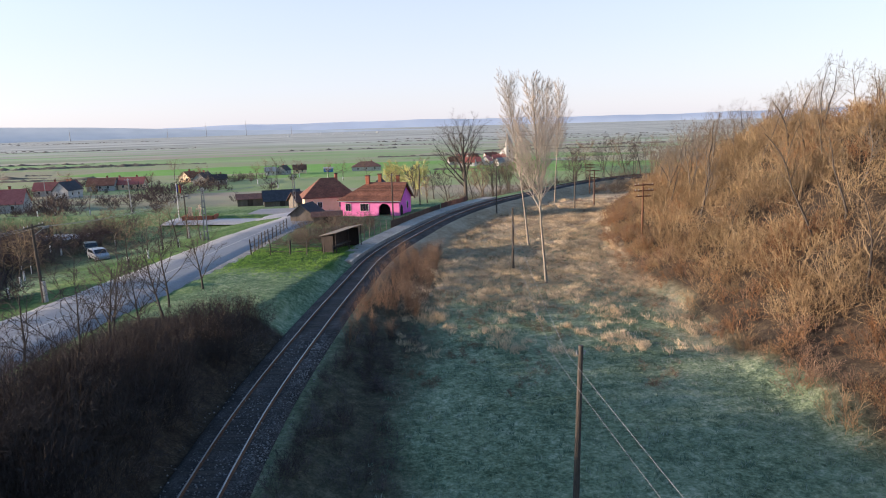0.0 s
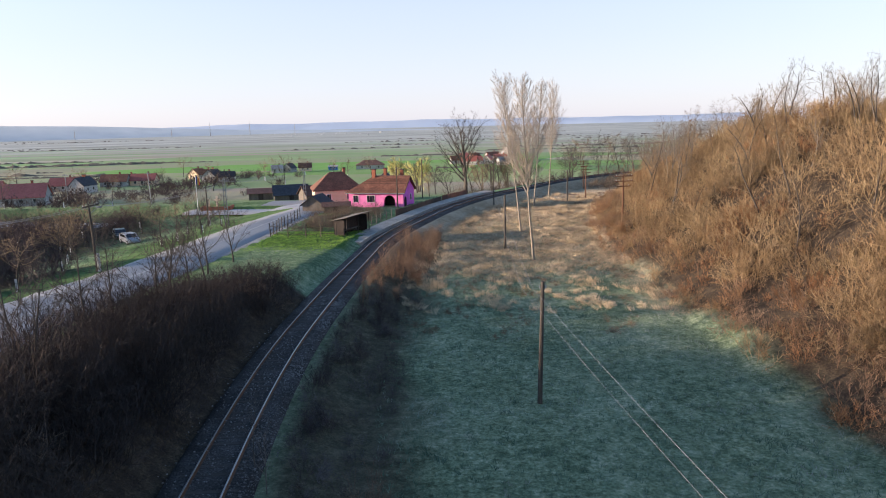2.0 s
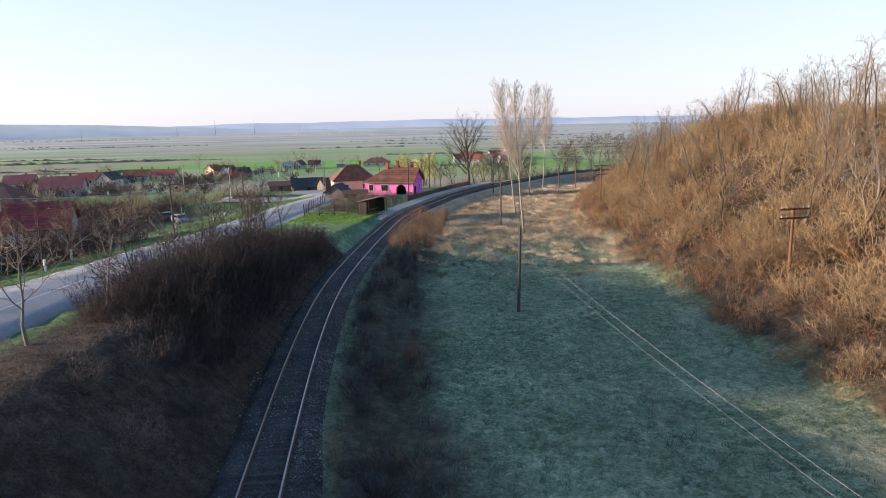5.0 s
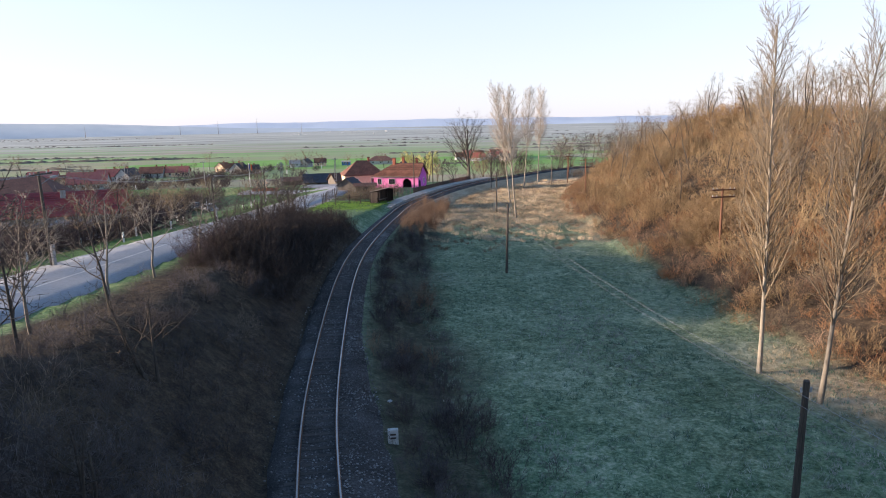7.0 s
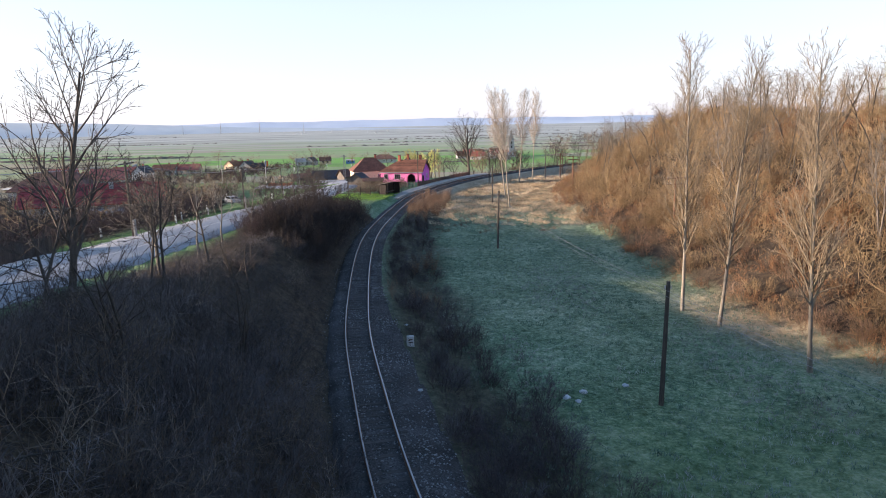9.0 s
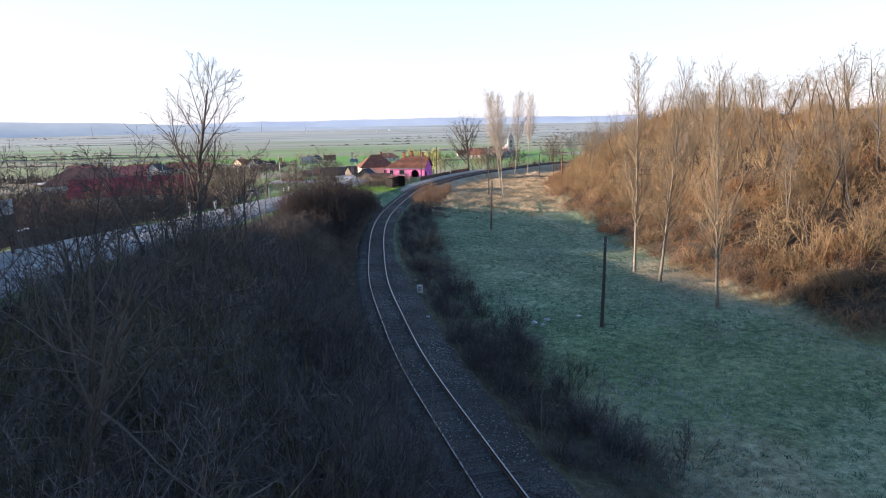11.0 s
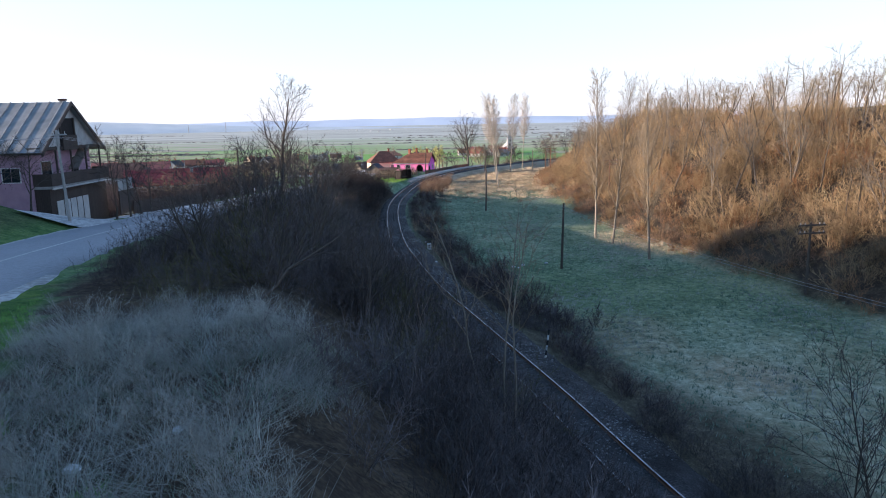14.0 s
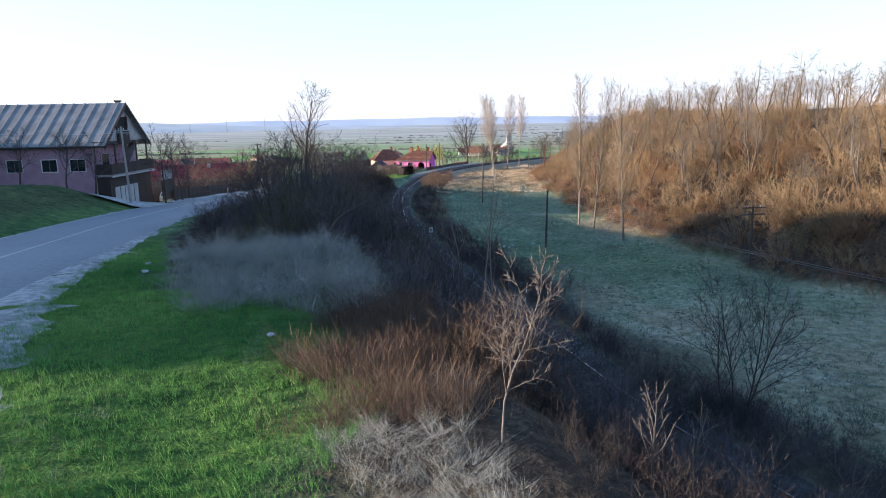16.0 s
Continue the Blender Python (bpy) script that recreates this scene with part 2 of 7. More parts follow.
# ---------------------------------------------------------------- plan of the place
TRACK = [(34, -148), (21, -127), (14, -113), (8.5, -100), (4.3, -88), (1.3, -75), (-1.8, -62.5), (-4.1, -52.7), (-5.7, -43.5), (-7.2, -33), (-8.2, -20),
         (-8.8, -8), (-8.9, 2), (-8.5, 11), (-7.3, 24), (-6.1, 35), (-4.9, 45), (-3, 54), (0, 64.5), (4, 77), (9, 89), (15, 100.5),
         (22, 111), (31, 125), (42, 138), (56, 150), (76, 160), (110, 168)]
ROAD = [(6, -165), (-6, -138), (-13, -118), (-17.8, -105), (-20.3, -97), (-22.6, -83), (-24.2, -72), (-25.2, -57), (-25.4, -40), (-24.7, -22), (-24.9, -5),
        (-24.9, 10), (-24.4, 22), (-23.6, 40), (-22.6, 60), (-20.8, 74), (-18.5, 86), (-19, 98), (-30, 101)]
ROAD_Z = ([-165, -140, -116, -101, -97, -86.5, -62, -13, 29, 60, 95, 120, 200], [10.6, 9.7, 8.7, 8.12, 7.95, 7.4, 6.1, 3.2, 0.75, -0.5, -1.2, -2.6, -6])
ROAD_HALF = 3.6


def curve_points(ctrl, step):
    """A smooth line through the control points (Catmull-Rom), cut into even steps."""
    p = np.array([ctrl[0], *ctrl, ctrl[-1]], float)
    out = []
    for i in range(1, len(p) - 2):
        u = np.linspace(0, 1, 24, endpoint=False)[:, None]
        a, b, c, d = p[i - 1], p[i], p[i + 1], p[i + 2]
        out.append(0.5 * (2 * b + (c - a) * u + (2 * a - 5 * b + 4 * c - d) * u**2 + (3 * b - a - 3 * c + d) * u**3))
    out = np.vstack([*out, p[-1:]])
    s = np.concatenate([[0], np.cumsum(np.hypot(*np.diff(out, axis=0).T))])
    q = np.arange(0, s[-1], step)
    return np.stack([np.interp(q, s, out[:, 0]), np.interp(q, s, out[:, 1])], 1)


TRK, RD = curve_points(TRACK, 0.65), curve_points(ROAD, 1.0)


def line_normals(c):
    d = np.gradient(c, axis=0)
    d /= np.hypot(d[:, 0], d[:, 1])[:, None]
    return np.stack([d[:, 1], -d[:, 0]], 1)


TRK_N, RD_N = line_normals(TRK), line_normals(RD)


def offset_from(c, nrm, x, y):
    """Signed distance to a line (positive on its right) and the line's y at the nearest point."""
    x, y = np.asarray(x, float), np.asarray(y, float)
    sh = x.shape
    q = np.stack([x.ravel(), y.ravel()], 1)
    off, ly = np.empty(len(q)), np.empty(len(q))
    cc, nn = c[::3], nrm[::3]
    for i in range(0, len(q), 4000):
        d = q[i:i + 4000, None, :] - cc[None]
        k = (d**2).sum(2).argmin(1)
        v = q[i:i + 4000] - cc[k]
        side = (v * nn[k]).sum(1)
        dist = np.hypot(v[:, 0], v[:, 1])
        off[i:i + 4000] = np.where(dist > np.abs(side) * 1.6 + 3, np.sign(side) * dist, side)
        ly[i:i + 4000] = cc[k][:, 1]
    return off.reshape(sh), ly.reshape(sh)


def track_z(y):
    return np.interp(y, [-60, 25, 100, 150], [0, 0, -0.8, -1.2])


def road_z(y):
    return np.interp(y, *ROAD_Z)


def wob(x, y, s, seed=0.0):
    """Smooth uneven ground, about -1 to 1."""
    return (np.sin(x * s + 1.3 * seed) * np.cos(y * s * 0.83 + seed) + 0.6 * np.sin(x * s * 2.3 + y * s * 1.7 + seed * 2.1) + 0.35 * np.cos(y * s * 4.1 - x * s * 3.3 + seed)) / 1.7


HILL_EDGE = ([-150, -100, -80, -65, -57, -40, -15, 0, 40, 55, 75, 95, 130, 200], [44, 37, 32, 28, 25.3, 22.5, 18.5, 19, 20.5, 22.5, 28, 36, 52, 90])


def smooth(a, lo, hi):
    u = np.clip((a - lo) / (hi - lo), 0, 1)
    return u * u * (3 - 2 * u)


def height(x, y):
    x, y = np.broadcast_arrays(np.asarray(x, float), np.asarray(y, float))
    to, ty = offset_from(TRK, TRK_N, x, y)
    ro, ry = offset_from(RD, RD_N, x, y)
    tz, rz = track_z(ty), road_z(ry)
    # the valley beyond
    far = np.interp(y, [-200, 0, 60, 123, 200, 400, 900, 2500, 4900], [6, 1.5, -1.2, -4.6, -8, -13, -16, -15, -13])
    # right of the line: shallow dip, meadow, wooded hill
    mead = np.interp(y, [-140, -60, 55, 100, 160], [-0.6, -1.05, -1.25, -2.1, -3.5])
    edge = np.interp(y, *HILL_EDGE)
    up = np.maximum(x - edge + 1.2 * wob(x, y, 0.16, 2), 0)
    amp = np.interp(y, [-300, 60, 120, 170, 260, 340], [1, 1, 0.72, 0.34, 0.1, 0])
    rise = amp * (0.5 * np.minimum(up, 26) + 0.05 * np.clip(up - 26, 0, 90) - 0.12 * np.clip(up - 160, 0, 80))
    right = mead + rise + 0.10 * wob(x, y, 0.33) + 0.04 * wob(x, y, 1.3, 4)
    right = np.where(y > 140, np.maximum(np.minimum(right, far + rise), far), right)
    right = tz - 0.36 + (right - tz + 0.36) * smooth(to, 2.4, 5.5)
    # left of the line: bank up to the road's level, then down to the village
    lev = rz + 0.0
    bank = np.minimum(lev, tz - 0.45 + np.maximum(-to - 2.05, 0) * 0.8)
    bank = bank + 0.14 * wob(x, y, 0.5, 5) * smooth(-to, 4, 7) * smooth(np.abs(ro), 4.5, 7)
    lr = np.maximum(-ro - 4.2, 0)
    slope_up = smooth(-y, 44, 58)
    beyond = rz + slope_up * (np.minimum(lr, 7) * 0.33) - (1 - slope_up) * np.minimum(lr * 0.13, 2.6) - 0.10
    beyond = beyond + (far - beyond) * smooth(lr, 30, 90) * (1 - slope_up)
    # unseen rise left of the road, added to cast shade over bank and cutting
    beyond = beyond + smooth(-y, 46, 53) * (1 - smooth(-y, 101, 107)) * 12.0 * smooth(lr, 11, 34)
    left = np.where(ro > 0, bank, np.where(ro > -4.2, rz - 0.02, beyond))
    fade = smooth(y, 95, 135) * (to < 0)
    left = left + (far - left) * fade * smooth(-to, 3, 14)
    z = np.where(to > 0, right, left)
    z = np.where(np.abs(ro) < 3.9, rz - 0.10, z)
    return z


def ground_at(x, y):
    return float(height(np.array([x]), np.array([y]))[0])


# ---------------------------------------------------------------- mesh helpers
def mesh_from(name, verts, faces, materials=(), smooth_shade=False):
    me = bpy.data.meshes.new(name)
    me.from_pydata([tuple(v) for v in verts], [], [tuple(f) for f in faces])
    for m in materials:
        me.materials.append(m)
    if smooth_shade:
        me.polygons.foreach_set("use_smooth", [True] * len(me.polygons))
    me.update()
    return me


def fast_mesh(name, verts, faces, material):
    """A mesh from arrays of points and of equal-sided faces."""
    verts, faces = np.asarray(verts, np.float32), np.asarray(faces, np.int32)
    me = bpy.data.meshes.new(name)
    k = faces.shape[1]
    me.vertices.add(len(verts))
    me.vertices.foreach_set("co", verts.ravel())
    me.loops.add(faces.size)
    me.loops.foreach_set("vertex_index", faces.ravel())
    me.polygons.add(len(faces))
    me.polygons.foreach_set("loop_start", np.arange(0, faces.size, k, dtype=np.int32))
    me.polygons.foreach_set("loop_total", np.full(len(faces), k, np.int32))
    me.materials.append(material)
    me.update(calc_edges=True)
    me.validate()
    return me


def part(name, bm, material, parent, label=""):
    me = bpy.data.meshes.new(name)
    bm.to_mesh(me)
    bm.free()
    me.materials.append(material)
    ob = new(name, me)
    ob.parent = parent
    if label:
        ob["label"] = label
    return ob


def part_mesh(name, me, parent, m=None, label=""):
    ob = new(name, me)
    ob.parent = parent
    if m is not None:
        ob.matrix_local = m
    if label:
        ob["label"] = label
    return ob


def thing(name, m, label, category, group="", kind=""):
    ob = new(name)
    ob.empty_display_size = 0.3
    ob.matrix_world = m
    return tagged(ob, label, category, group, kind)


def box_bm(x0, y0, z0, x1, y1, z1, bev=0.0, bm=None):
    bm = bm or bmesh.new()
    r = bmesh.ops.create_cube(bm, size=1, matrix=Matrix.LocRotScale(((x0 + x1) / 2, (y0 + y1) / 2, (z0 + z1) / 2), None, (abs(x1 - x0), abs(y1 - y0), abs(z1 - z0))))
    if bev:
        es = list({e for v in r["verts"] for e in v.link_edges})
        bmesh.ops.bevel(bm, geom=es, offset=bev, segments=1, affect="EDGES")
    return bm


def cyl_bm(p0, p1, r0, r1, n=8, bm=None):
    bm = bm or bmesh.new()
    p0, p1 = Vector(p0), Vector(p1)
    d = p1 - p0
    m = Matrix.Translation((p0 + p1) / 2) @ d.to_track_quat("Z", "Y").to_matrix().to_4x4()
    bmesh.ops.create_cone(bm, cap_ends=True, segments=n, radius1=r0, radius2=r1, depth=d.length, matrix=m)
    return bm


def poly_bm(pts, faces, bm=None):
    bm = bm or bmesh.new()
    vs = [bm.verts.new(p) for p in pts]
    for f in faces:
        bm.faces.new([vs[i] for i in f])
    bmesh.ops.recalc_face_normals(bm, faces=bm.faces)
    return bm


def prism_bm(outline, axis, a, b, bm=None):
    """An outline in two axes, pushed along the third ('x', 'y' or 'z') from a to b."""
    n = len(outline)
    put = {"x": lambda u, v, w: (w, u, v), "y": lambda u, v, w: (u, w, v), "z": lambda u, v, w: (u, v, w)}[axis]
    pts = [put(u, v, a) for u, v in outline] + [put(u, v, b) for u, v in outline]
    return poly_bm(pts, [tuple(range(n))[::-1], tuple(range(n, 2 * n)), *[(i, (i + 1) % n, n + (i + 1) % n, n + i) for i in range(n)]], bm)


# ---------------------------------------------------------------- ground sheet
def spaced(lo, hi, step, out_lo, out_hi, grow=1.16):
    mid = list(np.arange(lo, hi + 0.01, step))
    a, s = lo, step
    left = []
    while a > out_lo:
        s *= grow
        a -= s
        left.append(a)
    b, s = mid[-1], step
    right = []
    while b < out_hi:
        s *= grow
        b += s
        right.append(b)
    return np.array(left[::-1] + mid + right)


GX, GY = spaced(-42, 62, 0.9, -4300, 4300), spaced(-130, 128, 0.9, -900, 4600)
gx, gy = np.meshgrid(GX, GY)
gz = height(gx, gy)
rr = np.hypot(gx, gy)
az = np.arctan2(gx, gy)
nx, ny = len(GX), len(GY)
gi = np.arange(nx * ny).reshape(ny, nx)
quads = np.stack([gi[:-1, :-1], gi[:-1, 1:], gi[1:, 1:], gi[1:, :-1]], -1).reshape(-1, 4)

# what grows where: fresh grass, leaf litter, open fields
to_g, _ = offset_from(TRK, TRK_N, gx, gy)
ro_g, _ = offset_from(RD, RD_N, gx, gy)
edge_g = np.interp(gy, *HILL_EDGE)
n1 = wob(gx, gy, 0.35, 1)
lush = np.where((ro_g > 0) & (to_g < -4), smooth(-gy - 0.9 * (gx + 13) + n1, 94, 96) * smooth(-gx + 0.9 * n1, 5.2, 6.6), 0.0)
lush = np.maximum(lush, np.where((to_g < -3) & (gy > 19 + 2 * n1), 0.25 + 0.75 * smooth(gy + 0.5 * (gx + 14) + 1.5 * n1, 36, 42) - 0.6 * smooth(gy, 50, 60), 0))
lush = np.maximum(lush, np.where(ro_g < -3.6, 0.8 - 0.6 * smooth(-ro_g + 3 * n1, 9, 17) * (gy > -35), 0))
lush = np.maximum(lush, np.where((ro_g > 0) & (ro_g < 5.5), 0.55, 0))
lush = np.maximum(lush, np.where(to_g > 5, 0.4 * np.exp(-((gy + 52 + 3 * n1) / 9) ** 2), 0))
lush = np.maximum(lush, np.where((ro_g > 3.5) & (gy < -78) & (gx < -11.9 - (gy + 97) * 0.38 + 0.5 * n1), 0.95, 0))
litter = np.where((to_g < -0.5) & (ro_g > 5) & (gy < 21), smooth(1 - lush, 0.2, 0.6), 0)
scrubby = smooth(-ro_g + 2 * n1, 9, 13) * smooth(gy, -34, -26) * (1 - smooth(gy, 84, 95)) * (1 - smooth(-gx, 72, 84)) * (1 - smooth(gx + 1.5 * n1, -48, -45) * smooth(gy, 34, 38))
litter = np.maximum(litter, scrubby * 0.85)
# Grass slope beyond the road: its shade painted in with the litter brown
litter = np.maximum(litter, 0.5 * smooth(-ro_g, 5, 7) * smooth(-gy, 48, 60))
litter = np.maximum(litter, np.where(to_g > 0, smooth(gx - edge_g + 0.8 * n1, -0.6, 1.4), 0))
litter = np.maximum(litter, smooth(to_g, 1, 3) * (1 - smooth(to_g, 6, 9.5 + 2 * n1)) * 0.85 * (1 - 0.7 * smooth(gy, 45, 60)))
field = smooth(gy, 125, 180) * (1 - smooth(gx - edge_g, -20, 5) * (gy < 330))
field = np.maximum(field, smooth(-gx, 80, 120))

dryness = np.clip(smooth(gy + 2.5 * n1, 24, 44) * 0.9 + 0.3 * smooth(gx - edge_g + 2 * n1, -3.5, -0.5) * np.where((gy > -25) & (gy < 16), 0.0, 1.0) + 0.4 * smooth(wob(gx, gy, 0.12, 3), 0.3, 0.8) * smooth(-gy, 30, 60), 0, 1)


dryness = np.maximum(dryness, 0.9 * smooth(gx - edge_g + n1, -6, -3.5) * np.exp(-((gy + 31) / 7) ** 2))
dryness = np.clip(dryness + 0.2 * smooth(-gy + 5 * n1, 35, 55) + 0.36 * smooth(-gy + 5 * n1, 60, 78) + 0.12 * smooth(gy + 4 * n1, -40, -26), 0, 1) * (to_g > 0)
litter = np.maximum(litter, 0.6 * smooth(-ro_g + 3 * n1, 15, 22) * smooth(gy, -40, -30) * (1 - smooth(gy, 130, 150)))


def ground_material():
    m = bpy.data.materials.new("grassland")
    m.use_nodes = True
    n, l = m.node_tree.nodes, m.node_tree.links
    bs = n["Principled BSDF"]
    bs.inputs["Roughness"].default_value, bs.inputs["Specular IOR Level"].default_value = 0.95, 0.1
    co, at = n.new("ShaderNodeTexCoord"), n.new("ShaderNodeVertexColor")
    at.layer_name = "zone"
    sep = n.new("ShaderNodeSeparateColor")
    l.new(at.outputs[0], sep.inputs[0])

    def noise_tex(s, detail=5, rough=0.6, vec=None):
        q = n.new("ShaderNodeTexNoise")
        q.inputs["Scale"].default_value, q.inputs["Detail"].default_value, q.inputs["Roughness"].default_value = s, detail, rough
        l.new(vec or co.outputs["Object"], q.inputs["Vector"])
        return q.outputs["Fac"]

    def ramp(src, *stops):
        q = n.new("ShaderNodeValToRGB")
        e = q.color_ramp.elements
        e[0].position, e[0].color = stops[0][0], (*stops[0][1], 1)
        e[1].position, e[1].color = stops[-1][0], (*stops[-1][1], 1)
        for p, c in stops[1:-1]:
            e.new(p).color = (*c, 1)
        l.new(src, q.inputs[0])
        return q.outputs[0]

    def mixed(f, a, b):
        q = n.new("ShaderNodeMix")
        q.data_type = "RGBA"
        l.new(f, q.inputs[0])
        l.new(a, q.inputs[6])
        l.new(b, q.inputs[7])
        return q.outputs[2]

    def both(a, b, wa, wb):
        q, p = n.new("ShaderNodeMath"), n.new("ShaderNodeMath")
        q.operation, p.operation = "MULTIPLY", "MULTIPLY_ADD"
        q.inputs[1].default_value, p.inputs[1].default_value = wb, wa
        l.new(b, q.inputs[0])
        l.new(a, p.inputs[0])
        l.new(q.outputs[0], p.inputs[2])
        return p.outputs[0]

    tuft, patch, fine = noise_tex(1.7), noise_tex(0.16, 4), noise_tex(9, 4)
    mead = ramp(both(both(tuft, noise_tex(5.5, 4, 0.7), 0.4, 0.6), patch, 0.75, 0.25), (0.39, (0.045, 0.086, 0.044)), (0.46, (0.12, 0.188, 0.104)), (0.53, (0.222, 0.305, 0.182)), (0.61, (0.43, 0.465, 0.325)))
    fresh = ramp(both(both(tuft, fine, 0.5, 0.5), patch, 0.7, 0.3), (0.36, (0.024, 0.062, 0.016)), (0.5, (0.07, 0.145, 0.03)), (0.64, (0.19, 0.26, 0.05)))
    leaf = ramp(both(fine, tuft, 0.5, 0.5), (0.36, (0.032, 0.026, 0.021)), (0.5, (0.065, 0.05, 0.036)), (0.64, (0.13, 0.10, 0.066)))
    # strip fields of the plain: long narrow plots
    mp = n.new("ShaderNodeMapping")
    mp.inputs["Scale"].default_value, mp.inputs["Rotation"].default_value = (0.0045, 0.019, 1), (0, 0, 0.12)
    l.new(co.outputs["Object"], mp.inputs[0])
    vo = n.new("ShaderNodeTexVoronoi")
    vo.inputs["Scale"].default_value, vo.voronoi_dimensions = 1.0, "2D"
    l.new(mp.outputs[0], vo.inputs["Vector"])
    cell = n.new("ShaderNodeSeparateColor")
    l.new(vo.outputs["Color"], cell.inputs[0])
    dry = ramp(both(both(tuft, noise_tex(4.5, 4, 0.7), 0.5, 0.5), patch, 0.65, 0.35), (0.37, (0.22, 0.17, 0.105)), (0.48, (0.43, 0.34, 0.22)), (0.6, (0.64, 0.53, 0.38)))
    mead = mixed(at.outputs[1], mead, dry)
    plot = ramp(both(cell.outputs[0], noise_tex(0.02, 4), 0.85, 0.15), (0.06, (0.17, 0.34, 0.08)), (0.2, (0.29, 0.34, 0.18)), (0.36, (0.37, 0.31, 0.24)), (0.5, (0.24, 0.35, 0.13)), (0.64, (0.35, 0.29, 0.24)), (0.78, (0.18, 0.37, 0.085)), (0.9, (0.43, 0.39, 0.29)))
    c = mixed(sep.outputs[1], mixed(sep.outputs[0], mead, fresh), leaf)
    # the plain beyond the strip fields: distance haze painted in as pale grey-olive
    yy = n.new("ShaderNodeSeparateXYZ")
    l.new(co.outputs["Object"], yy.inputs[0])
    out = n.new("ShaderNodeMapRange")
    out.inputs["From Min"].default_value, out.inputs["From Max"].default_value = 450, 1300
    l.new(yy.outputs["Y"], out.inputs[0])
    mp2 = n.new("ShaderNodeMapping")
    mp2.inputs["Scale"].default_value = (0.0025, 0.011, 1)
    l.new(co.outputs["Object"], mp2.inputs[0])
    hazed_plain = ramp(noise_tex(1.0, 6, 0.65, mp2.outputs[0]), (0.36, (0.31, 0.315, 0.275)), (0.48, (0.43, 0.435, 0.38)), (0.62, (0.56, 0.565, 0.50)))
    plot = mixed(out.outputs[0], plot, hazed_plain)
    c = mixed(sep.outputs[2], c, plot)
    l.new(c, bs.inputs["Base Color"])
    bp = n.new("ShaderNodeBump")
    bp.inputs["Strength"].default_value, bp.inputs["Distance"].default_value = 1.0, 0.3
    l.new(both(tuft, fine, 0.6, 0.4), bp.inputs["Height"])
    l.new(bp.outputs[0], bs.inputs["Normal"])
    return m


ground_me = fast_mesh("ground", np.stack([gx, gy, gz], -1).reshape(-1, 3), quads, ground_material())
zone = ground_me.color_attributes.new("zone", "FLOAT_COLOR", "POINT")
zone.data.foreach_set("color", np.stack([lush, litter, field, dryness], -1).ravel().astype(np.float32))
ground_me.polygons.foreach_set("use_smooth", [True] * len(ground_me.polygons))
ground = tagged(new("ground", ground_me), "grassy ground with meadow, banks, hill and strip fields", "ground", kind="structure")


# ---------------------------------------------------------------- road
def ribbon(c, nrm, offs, zf, i0, i1):
    """A strip along a line: its cross-section is a list of (offset, height above)."""
    v, f = [], []
    k = len(offs)
    for i in range(i0, i1):
        for o, dz in offs:
            v.append((c[i, 0] + nrm[i, 0] * o, c[i, 1] + nrm[i, 1] * o, zf(c[i, 1]) + dz))
    for i in range(i1 - i0 - 1):
        for j in range(k - 1):
            a = i * k + j
            f.append((a, a + 1, a + k + 1, a + k))
    return v, f


v, f = ribbon(RD, RD_N, [(-3.75, -0.16), (-3.6, 0.02), (-1.8, 0.07), (0, 0.09), (1.8, 0.07), (3.6, 0.02), (3.75, -0.16)], road_z, 0, len(RD))
road = tagged(new("road", mesh_from("road", v, f, [M_ROAD], True)), "grey worn asphalt country road", "road", kind="structure")


# ---------------------------------------------------------------- railway track
RAIL_PROFILE = [(-0.07, 0.0), (0.07, 0.0), (0.07, 0.02), (0.012, 0.035), (0.012, 0.115), (0.036, 0.125), (0.036, 0.155), (0.026, 0.165), (-0.026, 0.165), (-0.036, 0.155), (-0.036, 0.125), (-0.012, 0.115), (-0.012, 0.035), (-0.07, 0.02)]
v, f = [], []
for i in range(len(TRK)):
    wide = float(np.interp(TRK[i, 1], [-34, -20], [0, 1]))
    bed = [(-2.35, -0.75), (-2.0, -0.46), (-1.6, -0.14), (-1.3, -0.105), (0, -0.112), (1.3, -0.105), (1.9 - 0.4 * wide, -0.15), (2.9 - 1.0 * wide, -0.44), (3.2 - 1.0 * wide, -0.75)]
    v += [(TRK[i, 0] + TRK_N[i, 0] * o, TRK[i, 1] + TRK_N[i, 1] * o, track_z(TRK[i, 1]) + dz) for o, dz in bed]
    if i:
        f += [(9 * i - 9 + j, 9 * i - 8 + j, 9 * i + 1 + j, 9 * i + j) for j in range(8)]
ballast = tagged(new("ballast_bed", mesh_from("ballast_bed", v, f, [M_BALLAST], True)), "grey crushed stone ballast under the rails", "ballast", kind="structure")
track = thing("railway_track", Matrix.Identity(4), "single curved railway track with worn steel rails", "railway track", kind="structure")


def rail(side):
    v, f = [], []
    k = len(RAIL_PROFILE)
    for i in range(len(TRK)):
        for o, z in RAIL_PROFILE:
            q = side * 0.755 + o
            v.append((TRK[i, 0] + TRK_N[i, 0] * q, TRK[i, 1] + TRK_N[i, 1] * q, track_z(TRK[i, 1]) - 0.1 + z))
    for i in range(len(TRK) - 1):
        for j in range(k):
            a, b = i * k + j, i * k + (j + 1) % k
            f.append((a, b, b + k, a + k))
    me = mesh_from("rail", v, f, [M_RUST, M_RAIL])
    top = [1 if (p % k) in (6, 7, 8) else 0 for p in range(len(f))]
    me.polygons.foreach_set("material_index", top)
    part_mesh("rail", me, track, label="worn steel rail with a shiny running edge")


rail(-1)
rail(1)


